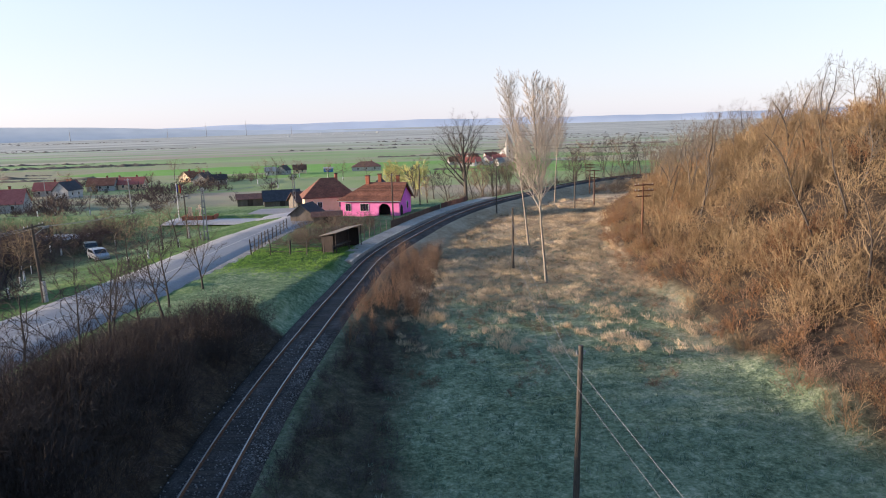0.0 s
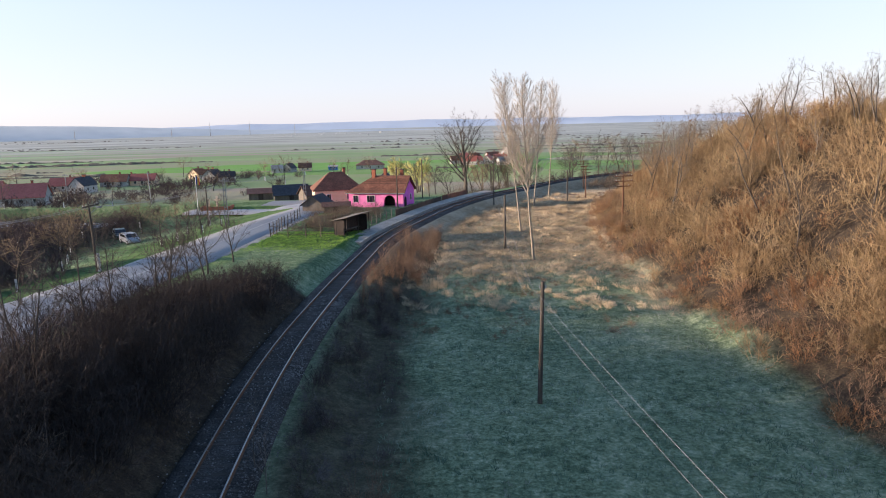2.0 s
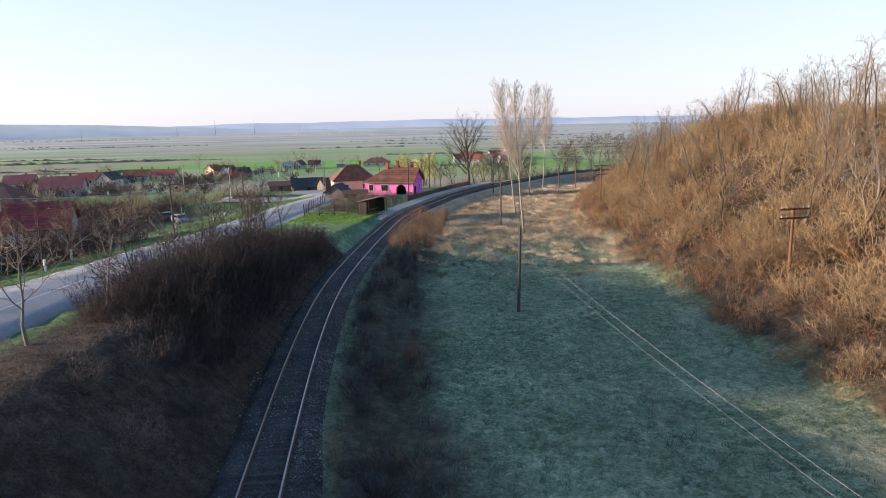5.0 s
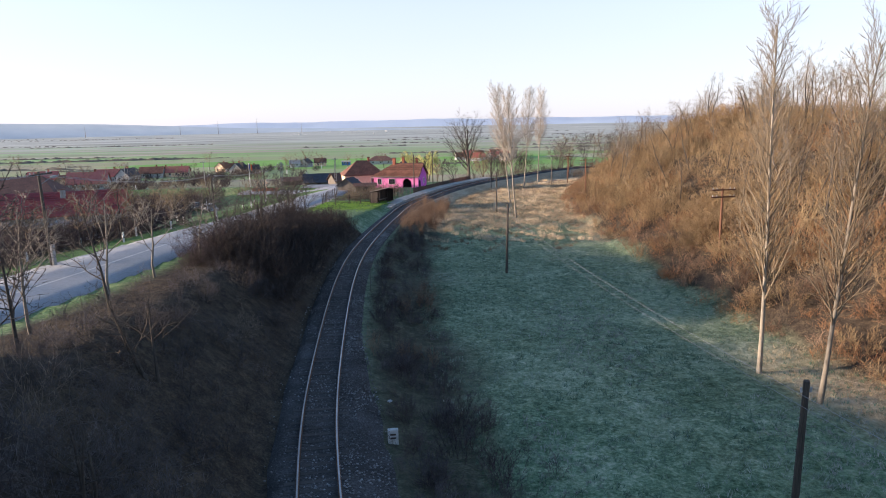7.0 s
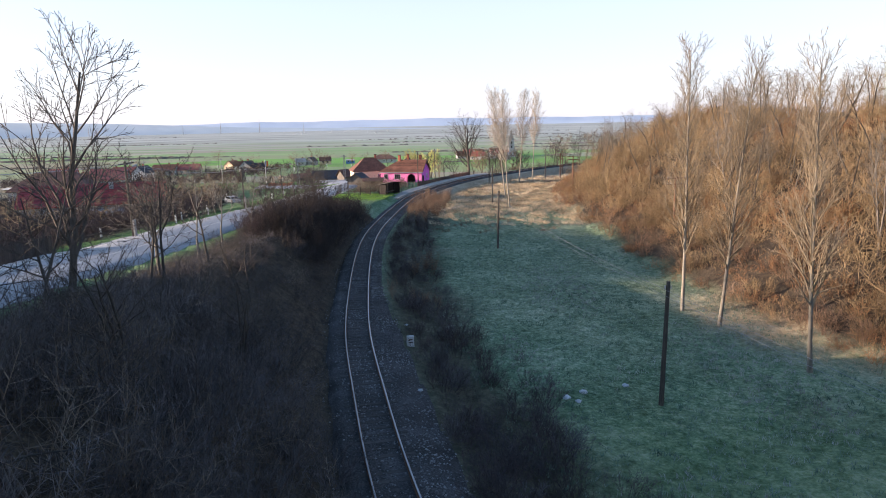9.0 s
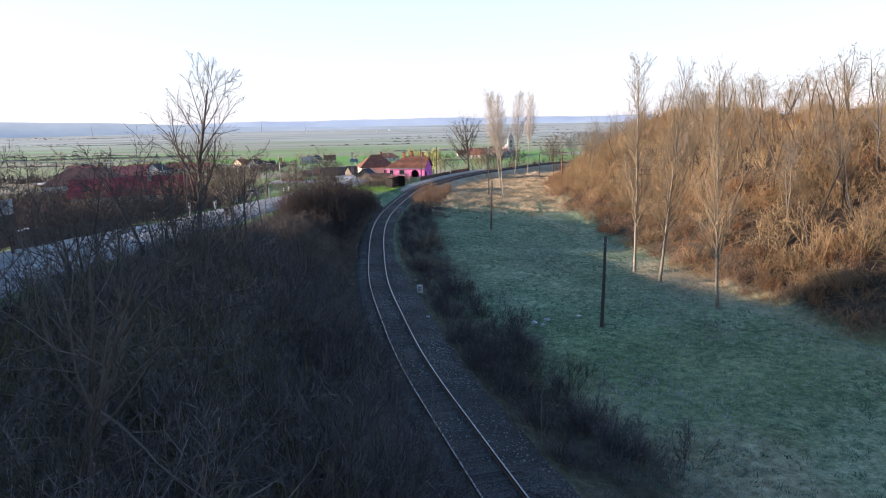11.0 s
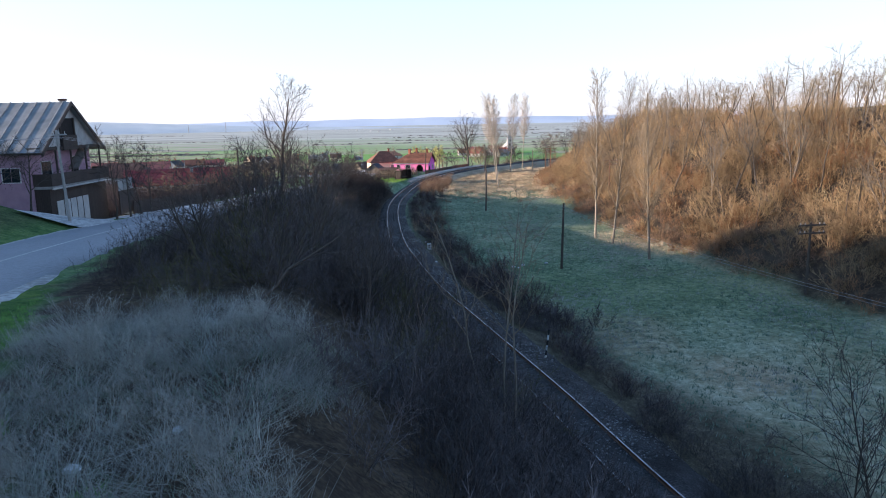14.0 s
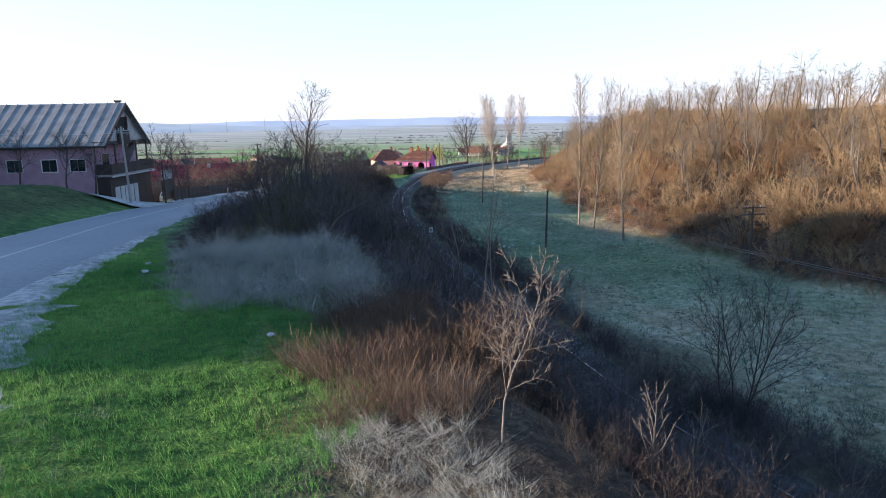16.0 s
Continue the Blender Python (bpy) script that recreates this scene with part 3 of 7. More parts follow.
# ---------------------------------------------------------------- plants
def grow(rng, p, d, length, radius, level, spec, out):
    """One branch with its side branches; each stretch goes to out as (from, to, radii, level)."""
    segs, kids, reach, angle, up, curl, first = spec[level]
    pts, dirs = [p], [d]
    for i in range(segs):
        d = d + np.array([rng.gauss(0, curl), rng.gauss(0, curl), rng.gauss(0, curl) + up])
        d = d / np.linalg.norm(d)
        q = p + d * (length / segs)
        r0 = radius * (1 - 0.78 * i / segs)
        r1 = radius * (1 - 0.78 * (i + 1) / segs)
        out.append((p, q, r0, r1, level))
        p = q
        pts.append(p)
        dirs.append(d)
    if level + 1 >= len(spec):
        return
    turn = rng.uniform(0, 6.28)
    for k in range(kids):
        u = first + (1 - first) * (k + rng.uniform(0.1, 0.9)) / kids
        i = min(int(u * segs), segs - 1)
        w = u * segs - i
        base = pts[i] * (1 - w) + pts[i + 1] * w
        ax = dirs[i + 1]
        side = np.cross(ax, [0.3, 0.5, 0.81])
        side /= np.linalg.norm(side)
        oth = np.cross(ax, side)
        turn += 2.4 + rng.uniform(-0.5, 0.5)
        a = radians(angle * rng.uniform(0.65, 1.3))
        nd = ax * math.cos(a) + (side * math.cos(turn) + oth * math.sin(turn)) * math.sin(a)
        ln = length * reach * rng.uniform(0.65, 1.25) * (1.15 - 0.6 * (u - first) / max(1 - first, 0.01))
        grow(rng, base, nd, ln, max(radius * (1 - 0.78 * u) * 0.62, spec[-1][-1] * 0 + 0.006), level + 1, spec, out)


def frames_of(d):
    ref = np.where(np.abs(d[:, 2:3]) < 0.9, [[0, 0, 1.0]], [[1.0, 0, 0]])
    u = np.cross(d, ref)
    u /= np.linalg.norm(u, axis=1)[:, None]
    return u, np.cross(d, u)


def tubes(segs, least=0.0, sides=3, tip_level=None, sliver=False):
    """Tapered tubes for all stretches, the outermost ones drawn to a point: points and triangles."""
    p0 = np.array([s[0] for s in segs])
    p1 = np.array([s[1] for s in segs])
    r0 = np.maximum([s[2] for s in segs], least)
    r1 = np.maximum([s[3] for s in segs], least * 0.7)
    level = np.array([s[4] for s in segs])
    tip = level == (level.max() if tip_level is None else tip_level)
    d = p1 - p0
    d /= np.linalg.norm(d, axis=1)[:, None] + 1e-9
    u, w = frames_of(d)
    a = np.arange(sides) * 2 * np.pi / sides
    ring = u[:, None] * np.cos(a)[None, :, None] + w[:, None] * np.sin(a)[None, :, None]
    j = np.arange(sides)
    k = (j + 1) % sides
    body, cone = ~tip, tip
    v1 = np.concatenate([p0[body][:, None] + ring[body] * r0[body][:, None, None], p1[body][:, None] + ring[body] * r1[body][:, None, None]], 1).reshape(-1, 3)
    b = np.arange(body.sum())[:, None] * 2 * sides
    f1 = np.concatenate([np.stack([b + j, b + k, b + sides + k], -1).reshape(-1, 3), np.stack([b + j, b + sides + k, b + sides + j], -1).reshape(-1, 3)])
    if sliver:
        half = ring[cone][:, 0] * r0[cone][:, None] * 1.25
        v2 = np.stack([p0[cone] - half, p0[cone] + half, p1[cone]], 1).reshape(-1, 3)
        f2 = len(v1) + np.arange(len(v2)).reshape(-1, 3)
        return np.vstack([v1, v2]), np.vstack([f1, f2]).astype(int)
    v2 = np.concatenate([p0[cone][:, None] + ring[cone] * r0[cone][:, None, None], p1[cone][:, None]], 1).reshape(-1, 3)
    c = len(v1) + np.arange(cone.sum())[:, None] * (sides + 1)
    f2 = np.stack([c + j, c + k, c + sides + 0 * j], -1).reshape(-1, 3)
    return np.vstack([v1, v2]), np.vstack([f1, f2]).astype(int)


def chain_tube(pts, radii, sides=6):
    """One unbroken tube along a line of points."""
    pts, radii = np.asarray(pts, float), np.asarray(radii, float)
    d = np.gradient(pts, axis=0)
    d /= np.linalg.norm(d, axis=1)[:, None]
    u, w = frames_of(d)
    a = np.arange(sides) * 2 * np.pi / sides
    v = (pts[:, None] + (u[:, None] * np.cos(a)[None, :, None] + w[:, None] * np.sin(a)[None, :, None]) * radii[:, None, None]).reshape(-1, 3)
    n = len(pts)
    b = np.arange(n - 1)[:, None] * sides
    j = np.arange(sides)
    k = (j + 1) % sides
    return v, np.concatenate([np.stack([b + j, b + k, b + sides + k], -1).reshape(-1, 3), np.stack([b + j, b + sides + k, b + sides + j], -1).reshape(-1, 3)])


def bare_tree(seed, tall, girth, spec, least=0.012, lean=(0, 0), stems=1):
    rng = random.Random(seed)
    out = []
    for s in range(stems):
        a = rng.uniform(0, 6.28)
        off = np.array([math.cos(a), math.sin(a), 0]) * (0.0 if stems == 1 else rng.uniform(0.05, 0.3))
        tip = np.array([lean[0] + rng.gauss(0, 0.05) + off[0] * 0.8, lean[1] + rng.gauss(0, 0.05) + off[1] * 0.8, 1.0])
        grow(rng, off + np.array([0, 0, -0.25]), tip / np.linalg.norm(tip), tall * rng.uniform(0.85, 1.0), girth, 0, spec, out)
    fine = [s for s in out if s[4] > 0]
    wood = [s for s in out if s[4] == 0]
    n = len(wood) // stems
    wv, wf = [], []
    for s in range(stems):
        run = wood[s * n:(s + 1) * n]
        v, f = chain_tube([run[0][0], *[q[1] for q in run]], [run[0][2] * 1.25, *[max(q[3], least) for q in run]], 7)
        wf.append(f + sum(map(len, wv)))
        wv.append(v)
    return (np.vstack(wv), np.vstack(wf)), tubes(fine, least, 3, None, len(spec) > 4)


# stretches, side branches, their length, angle, lift, crookedness, where they begin
LOCUST = [(6, 9, 0.40, 38, 0.03, 0.10, 0.35), (4, 5, 0.46, 42, 0.05, 0.16, 0.2), (1, 4, 0.5, 42, 0.03, 0.2, 0.15), (1, 3, 0.5, 40, 0.02, 0.2, 0.15), (1, 0, 0, 0, 0.02, 0.2, 0)]
LOCUST_FAR = [(6, 8, 0.42, 42, 0.03, 0.10, 0.35), (4, 5, 0.48, 42, 0.04, 0.16, 0.25), (1, 5, 0.55, 42, 0.03, 0.2, 0.2), (1, 0, 0, 0, 0.03, 0.2, 0)]
SPREAD = [(5, 11, 0.56, 48, 0.02, 0.06, 0.28), (4, 8, 0.5, 42, 0.06, 0.14, 0.25), (3, 5, 0.5, 42, 0.05, 0.16, 0.2), (2, 0, 0, 0, 0.04, 0.2, 0)]
BANKTREE = [(5, 17, 0.42, 36, 0.05, 0.06, 0.22), (4, 9, 0.45, 36, 0.08, 0.14, 0.2), (3, 6, 0.5, 38, 0.06, 0.16, 0.2), (2, 0, 0, 0, 0.04, 0.2, 0)]
POPLAR = [(8, 58, 0.19, 33, 0.02, 0.012, 0.22), (4, 9, 0.42, 34, 0.10, 0.08, 0.15), (3, 5, 0.5, 34, 0.08, 0.12, 0.15), (1, 0, 0, 0, 0.05, 0.15, 0)]
POPLAR_FAR = [(8, 56, 0.195, 34, 0.02, 0.012, 0.4), (4, 8, 0.48, 26, 0.11, 0.08, 0.15), (2, 7, 0.55, 26, 0.12, 0.12, 0.15), (1, 0, 0, 0, 0.05, 0.15, 0)]
ROUND = [(5, 11, 0.62, 46, 0.02, 0.05, 0.22), (5, 7, 0.42, 38, 0.07, 0.12, 0.25), (3, 6, 0.45, 40, 0.06, 0.16, 0.2), (2, 0, 0, 0, 0.03, 0.2, 0)]
FRUIT = [(4, 8, 0.6, 58, 0.03, 0.08, 0.35), (4, 6, 0.5, 45, 0.06, 0.16, 0.2), (2, 4, 0.5, 45, 0.05, 0.2, 0.2), (1, 0, 0, 0, 0, 0.2, 0)]
LOWBRUSH = [(2, 8, 0.5, 34, 0.06, 0.14, 0.1), (1, 0, 0, 0, 0.03, 0.2, 0)]
THICKET = [(3, 9, 0.38, 46, 0.03, 0.2, 0.1), (1, 5, 0.5, 46, 0.02, 0.2, 0.1), (1, 0, 0, 0, 0.03, 0.2, 0)]
DOME = [(3, 8, 0.48, 50, 0.0, 0.2, 0.12), (1, 8, 0.55, 48, 0.02, 0.24, 0.05), (1, 0, 0, 0, 0.02, 0.2, 0)]
WAND = [(3, 8, 0.42, 28, 0.06, 0.12, 0.12), (1, 6, 0.55, 34, 0.06, 0.16, 0.1), (1, 0, 0, 0, 0.03, 0.2, 0)]
FILL = [(2, 6, 0.55, 50, 0.02, 0.2, 0.1), (1, 6, 0.55, 46, 0.02, 0.22, 0.1), (1, 0, 0, 0, 0.02, 0.2, 0)]
SHRUB = [(3, 6, 0.45, 40, 0.04, 0.17, 0.15), (2, 4, 0.55, 40, 0.04, 0.22, 0.1), (1, 0, 0, 0, 0.03, 0.2, 0)]
SAPLING_WIDE = [(6, 15, 0.46, 44, 0.02, 0.07, 0.25), (3, 6, 0.45, 38, 0.12, 0.14, 0.2), (2, 4, 0.5, 36, 0.08, 0.2, 0.2), (1, 0, 0, 0, 0.05, 0.2, 0)]
BROW_SAPLING = [(6, 16, 0.36, 42, 0.03, 0.07, 0.3), (3, 6, 0.42, 40, 0.1, 0.14, 0.2), (2, 5, 0.5, 38, 0.08, 0.2, 0.15), (1, 0, 0, 0, 0.05, 0.2, 0)]
SAPLING = [(6, 12, 0.38, 36, 0.04, 0.05, 0.3), (3, 4, 0.42, 38, 0.10, 0.12, 0.25), (2, 0, 0, 0, 0.05, 0.18, 0)]


def tree_thing(name, seed, tall, girth, spec, bark, twig, label, group="", least=0.012, lean=(0, 0), stems=1, at=None, painted=False):
    """A leafless tree: its trunk with the limbs, and the crown of finer twigs."""
    (wv, wf), (fv, ff) = bare_tree(seed, tall, girth, spec, least, lean, stems)
    root = thing(name, Matrix.Identity(4), label, "shrub" if "shrub" in name else "tree", group)
    part_mesh("trunk", fast_mesh("trunk", wv, wf, bark), root)
    part_mesh("crown", fast_mesh("crown", fv, ff, twig), root)
    if painted:
        part("painted_band", cyl_bm((0, 0, -0.1), (0, 0, 1.0), girth * 1.12, girth * 1.08, 8), M_WHITE, root, "white limewash band on the trunk")
    if at:
        root.matrix_world = pose(at[0], at[1], ground_at(*at), 0, 0, seed * 47 % 360)
    return root


def strew(seed, n, x0, x1, y0, y1, keep):
    """n random places in a stretch of the plan where keep(x, y, to, ro) says so."""
    r = np.random.RandomState(seed)
    got = np.zeros((0, 2))
    for _ in range(40):
        q = r.rand(n * 2, 2) * [x1 - x0, y1 - y0] + [x0, y0]
        to, _a = offset_from(TRK, TRK_N, q[:, 0], q[:, 1])
        ro, _b = offset_from(RD, RD_N, q[:, 0], q[:, 1])
        got = np.vstack([got, q[keep(q[:, 0], q[:, 1], to, ro, r)]])
        if len(got) >= n:
            break
    return got[:n]


def scatter(name, shapes, places, sizes, material, label, category, seed, tilt=0.1):
    """Many plants joined into one object of stuff; shapes is a list of (points, faces)."""
    r = np.random.RandomState(seed)
    z = height(places[:, 0], places[:, 1])
    V, F, base = [], [], 0
    pick = r.randint(0, len(shapes), len(places))
    for k, (sv, sf) in enumerate(shapes):
        idx = np.nonzero(pick == k)[0]
        if not len(idx):
            continue
        a = r.rand(len(idx)) * 6.283
        s = sizes[idx]
        c, sn = np.cos(a) * s, np.sin(a) * s
        x = sv[None, :, 0] * c[:, None] - sv[None, :, 1] * sn[:, None]
        y = sv[None, :, 0] * sn[:, None] + sv[None, :, 1] * c[:, None]
        zz = sv[None, :, 2] * s[:, None] * (0.85 + 0.3 * r.rand(len(idx)))[:, None]
        tx, ty = r.normal(0, tilt, (2, len(idx), 1))
        v = np.stack([x + tx * zz + places[idx, 0, None], y + ty * zz + places[idx, 1, None], zz + z[idx, None]], -1)
        f = sf[None] + (base + np.arange(len(idx)) * len(sv))[:, None, None]
        V.append(v.reshape(-1, 3))
        F.append(f.reshape(-1, sf.shape[1]))
        base += v.shape[0] * v.shape[1]
    return tagged(new(name, fast_mesh(name, np.vstack(V), np.vstack(F), material)), label, category, kind="stuff")


def shrub_shape(seed, stems, tall, least, wide=0.55, spec=SHRUB, stem=0.02):
    rng = random.Random(seed)
    out = []
    for _ in range(stems):
        a, w = rng.uniform(0, 6.28), rng.uniform(0.1, 1) * wide
        d = np.array([math.cos(a) * w, math.sin(a) * w, 1.0])
        grow(rng, np.array([math.cos(a) * 0.3 * w, math.sin(a) * 0.3 * w, -0.1]), d / np.linalg.norm(d), tall * rng.uniform(0.6, 1.05), stem, 0, spec, out)
    return tubes(out, least, 3, None, True)


def shrub_thing(name, seed, stems, tall, wide, spec, least, stem, bark, twig, label, group, base=0.3):
    """A rounded leafless shrub: its stems, and the fine twigs that make the outline."""
    rng = random.Random(seed)
    out, first = [], 0
    for k in range(stems):
        a, u = rng.uniform(0, 6.28), rng.uniform(0.05, 1) ** 0.7 if k else 0.05
        w = u * wide
        d = np.array([math.cos(a) * w, math.sin(a) * w, 1.0])
        grow(rng, np.array([math.cos(a) * base * w, math.sin(a) * base * w, -0.15 - 0.3 * base * w]), d / np.linalg.norm(d), tall * rng.uniform(0.75, 1.05) * (1 - 0.18 * u), stem, 0, spec, out)
        first = first or len(out)
    root = thing(name, Matrix.Identity(4), label, "shrub", group)
    part_mesh("trunk", fast_mesh("trunk", *tubes([q for q in out[:first] if q[4] == 0], least, 4, 9), bark), root)
    part_mesh("crown", fast_mesh("crown", *tubes([q for i, q in enumerate(out) if q[4] > 0 or i >= first], least, 3, None, True), twig), root)
    return root


def plant(variants, places, sizes, seed, tilt=5.0):
    """Sets the variants and their copies at the places, each turned and tilted a little."""
    rng = random.Random(seed)
    z = height(places[:, 0], places[:, 1])
    for i, (q, h, s) in enumerate(zip(places, z, sizes)):
        k = rng.randrange(len(variants)) if i >= len(variants) else i
        m = pose(q[0], q[1], h, rng.gauss(0, tilt), rng.gauss(0, tilt), rng.uniform(0, 360))
        s = (s * rng.uniform(0.9, 1.1), s * rng.uniform(0.9, 1.1), s * rng.uniform(0.9, 1.1))
        ob = variants[k]
        if i >= len(variants):
            ob = copy_thing(ob, m)
        else:
            ob.matrix_world = m
        ob.scale = s


def tuft_shape(seed, blades, tall, wide, spread):
    rng = random.Random(seed)
    v, f = [], []
    for _ in range(blades):
        a, b = rng.uniform(0, 6.28), rng.uniform(0, 6.28)
        r, h = rng.uniform(0, spread), tall * rng.uniform(0.5, 1.0)
        bx, by = math.cos(a) * r, math.sin(a) * r
        lx, ly = math.cos(b) * h * rng.uniform(0.2, 0.8), math.sin(b) * h * rng.uniform(0.2, 0.8)
        i = len(v)
        for k in range(3):
            c = b + k * 2.094
            v.append((bx + math.cos(c) * wide, by + math.sin(c) * wide, -0.02))
        v.append((bx + lx, by + ly, h))
        f += [(i, i + 1, i + 3), (i + 1, i + 2, i + 3), (i + 2, i, i + 3)]
    return np.array(v), np.array(f)


# hillside wood
variants = [tree_thing("hillside_tree", 11 + i, h, 0.10 + 0.008 * i, LOCUST, M_BARK_DARK if i % 3 else M_BARK, M_TWIG if i % 3 else M_TWIG_GREY, "leafless crooked deciduous tree on the wooded hillside", "hillside trees", 0.009, (0.08 * (i % 3 - 1), 0.06 * (i % 2)), 2 if i == 3 else 1)
            for i, h in enumerate((8.2, 9.6, 7.4, 8.8, 9.8, 7.8))]
hill_spots = strew(3, 330, 22, 105, -88, 185, lambda x, y, to, ro, r: (to > 6) & (x - np.interp(y, *HILL_EDGE) > 6) & (x - np.interp(y, *HILL_EDGE) < 16 + 54 * r.rand(len(x)) ** 1.1))
hill_spots = np.vstack([hill_spots, strew(45, 120, 22, 95, -92, 5, lambda x, y, to, ro, r: (to > 6) & (x - np.interp(y, *HILL_EDGE) > 9) & (x - np.interp(y, *HILL_EDGE) < 48))])
order = np.argsort(hill_spots[:, 0] - np.interp(hill_spots[:, 1], *HILL_EDGE))
far_spots, hill_spots = hill_spots[order[295:]], hill_spots[order[:295]]
whole = []
for i in range(3):
    (wv, wf), (fv, ff) = bare_tree(411 + i, 7.2 + 0.7 * i, 0.10, LOCUST_FAR, 0.013, (0.05 * (i - 1), 0.0))
    whole.append((np.vstack([wv, fv]), np.vstack([wf, ff + len(wv)])))
scatter("hilltop_wood", whole, far_spots, np.random.RandomState(50).uniform(0.75, 1.1, len(far_spots)), island_mat("hilltop_twigs", (0.12, 0.09, 0.06), (0.2, 0.155, 0.10)), "leafless trees of the wood on the hilltop", "wood", 51, 0.06)
plant(variants, hill_spots, np.random.RandomState(52).uniform(0.66, 1.0, len(hill_spots)), 5, 4)


def on_hill(lo, hi):
    return lambda x, y, to, ro, r: (to > 6) & (x - np.interp(y, *HILL_EDGE) > lo) & (x - np.interp(y, *HILL_EDGE) < lo + (hi - lo) * r.rand(len(x)))


cheap = [shrub_shape(130 + i, 5, 2.0 + 0.3 * i, 0.014, 1.0, FILL, 0.018) for i in range(5)]
places = strew(6, 1400, 16, 95, -95, 170, on_hill(4, 46))
scatter("hillside_undergrowth", cheap, places, np.random.RandomState(20).uniform(0.7, 1.5, len(places)), M_BRUSH, "dense brown leafless undergrowth covering the hill", "brush", 24)
low_fill = [shrub_shape(135 + i, 6, 1.1, 0.007, 1.2, FILL, 0.01) for i in range(3)]
places = strew(7, 480, 16, 60, -95, 120, on_hill(-0.5, 15))
scatter("hillfoot_brush", low_fill, places, np.random.RandomState(1).uniform(0.6, 1.5, len(places)), M_BRUSH_RED, "low reddish brown brush along the foot of the hill", "brush", 8)
hill_shrubs = [shrub_thing("hillside_shrub", 600 + i, 34, 1.9 + 0.15 * i, 0.95, DOME if i % 3 else WAND, 0.011, 0.02, M_TWIG, M_BRUSH if i % 4 else M_BRUSH_RED, "rounded brown leafless shrub at the foot of the hill", "hillside shrubs", 2.2) for i in range(7)]
places = strew(8, 300, 16, 66, -98, 125, on_hill(1.8, 36))
plant(hill_shrubs, places, np.random.RandomState(2).uniform(0.75, 1.1, len(places)) * np.interp(places[:, 0] - np.interp(places[:, 1], *HILL_EDGE), [1.5, 6, 20], [0.6, 1.0, 1.45]), 9, 6)

foot_shrubs = [shrub_thing("hillfoot_shrub", 610 + i, 16, 1.5 + 0.2 * i, 1.0, DOME if i % 3 else WAND, 0.009, 0.015, M_TWIG, M_BRUSH if i % 2 else M_RUSTBRUSH, "golden brown leafless shrub at the edge of the meadow", "hillfoot shrubs", 1.2) for i in range(5)]
places = strew(9, 170, 16, 46, -96, 100, on_hill(0.2, 7))
plant(foot_shrubs, places, np.random.RandomState(11).uniform(0.55, 1.1, len(places)), 14, 6)

# brush on the bank between road and line
bank_shrubs = [shrub_thing("bank_shrub", 620 + i, 9, 2.2 + 0.15 * i, 1.15, DOME if i % 3 else WAND, 0.0045, 0.012, M_TWIG_DARK, M_TAN if i == 2 else M_BRUSH_BANK, "dense dark leafless shrub on the railway bank", "bank shrubs") for i in range(6)]
places = strew(21, 270, -22, 10, -86, 18, lambda x, y, to, ro, r: (to < -2.2) & (ro > 5.4 + 1.2 * r.rand(len(x))) & ~((y < -83) & (x < -6.5)) & ((y < 12) | (to > -8)))
by_road, by_line = offset_from(RD, RD_N, places[:, 0], places[:, 1])[0], -offset_from(TRK, TRK_N, places[:, 0], places[:, 1])[0]
plant(bank_shrubs, places, np.random.RandomState(3).uniform(0.75, 1.25, len(places)) * np.interp(by_road, [5, 7.5, 12], [0.3, 0.55, 1.15]) * np.interp(by_line, [2.2, 4.5], [0.6, 1.0]) * np.interp(places[:, 1], [-86, -70, -50, -41, -37, -26, -20, 0, 20], [1.25, 1.25, 1.05, 0.8, 0.45, 0.45, 0.8, 0.95, 0.7]), 10, 7)
thicket = [shrub_shape(160 + i, 9, 2.2, 0.0045, 0.9, THICKET, 0.009) for i in range(5)]
places = strew(28, 300, -20, -9, -16, 21, lambda x, y, to, ro, r: (to < -3.0) & (ro > 5.8) & ((y < 12) | (to > -7.5)))
roadside = offset_from(RD, RD_N, places[:, 0], places[:, 1])[0] < 8.4
low_end = lambda q: np.interp(q[:, 1], [3, 9, 14, 21], [1.0, 0.85, 0.65, 0.5]) * np.where(q[:, 1] < 4, 1.0, np.interp(offset_from(RD, RD_N, q[:, 0], q[:, 1])[0], [6, 9, 12], [0.6, 0.75, 1.0]))
scatter("dark_thicket", thicket, places[~roadside], np.random.RandomState(30).uniform(1.35, 1.8, (~roadside).sum()) * low_end(places[~roadside]), M_BRUSH_SHADE, "tall dense thicket beside the railway track, shade in its colour", "brush", 31)
scatter("brown_thicket", thicket, places[roadside], np.random.RandomState(29).uniform(0.9, 1.35, roadside.sum()) * low_end(places[roadside]), M_SCRUB, "brown leafless thicket beside the road", "brush", 30)
places = strew(29, 200, -16, 8, -100, -42, lambda x, y, to, ro, r: (to < -3.2) & (ro > 7) & ~((y < -84) & (x < -6.5)))
scatter("bank_thicket", thicket, places, np.random.RandomState(31).uniform(0.7, 1.25, len(places)), M_CUT, "dense dark brown leafless thicket on the bank", "brush", 32)
places = strew(47, 75, -19, -9, -82, -57, lambda x, y, to, ro, r: (ro > 5.6) & (ro < 10) & (to < -3.4))
scatter("roadside_thicket", thicket, places, np.random.RandomState(47).uniform(0.35, 0.65, len(places)), M_SCRUB, "purple-brown leafless thicket beside the road", "brush", 48)
olive = [shrub_thing("olive_bush", 640 + i, 12, 2.6, 1.2, DOME, 0.006, 0.012, M_TWIG_DARK, M_OLIVE, "rounded olive green budding bush in the thicket", "olive bushes") for i in range(3)]
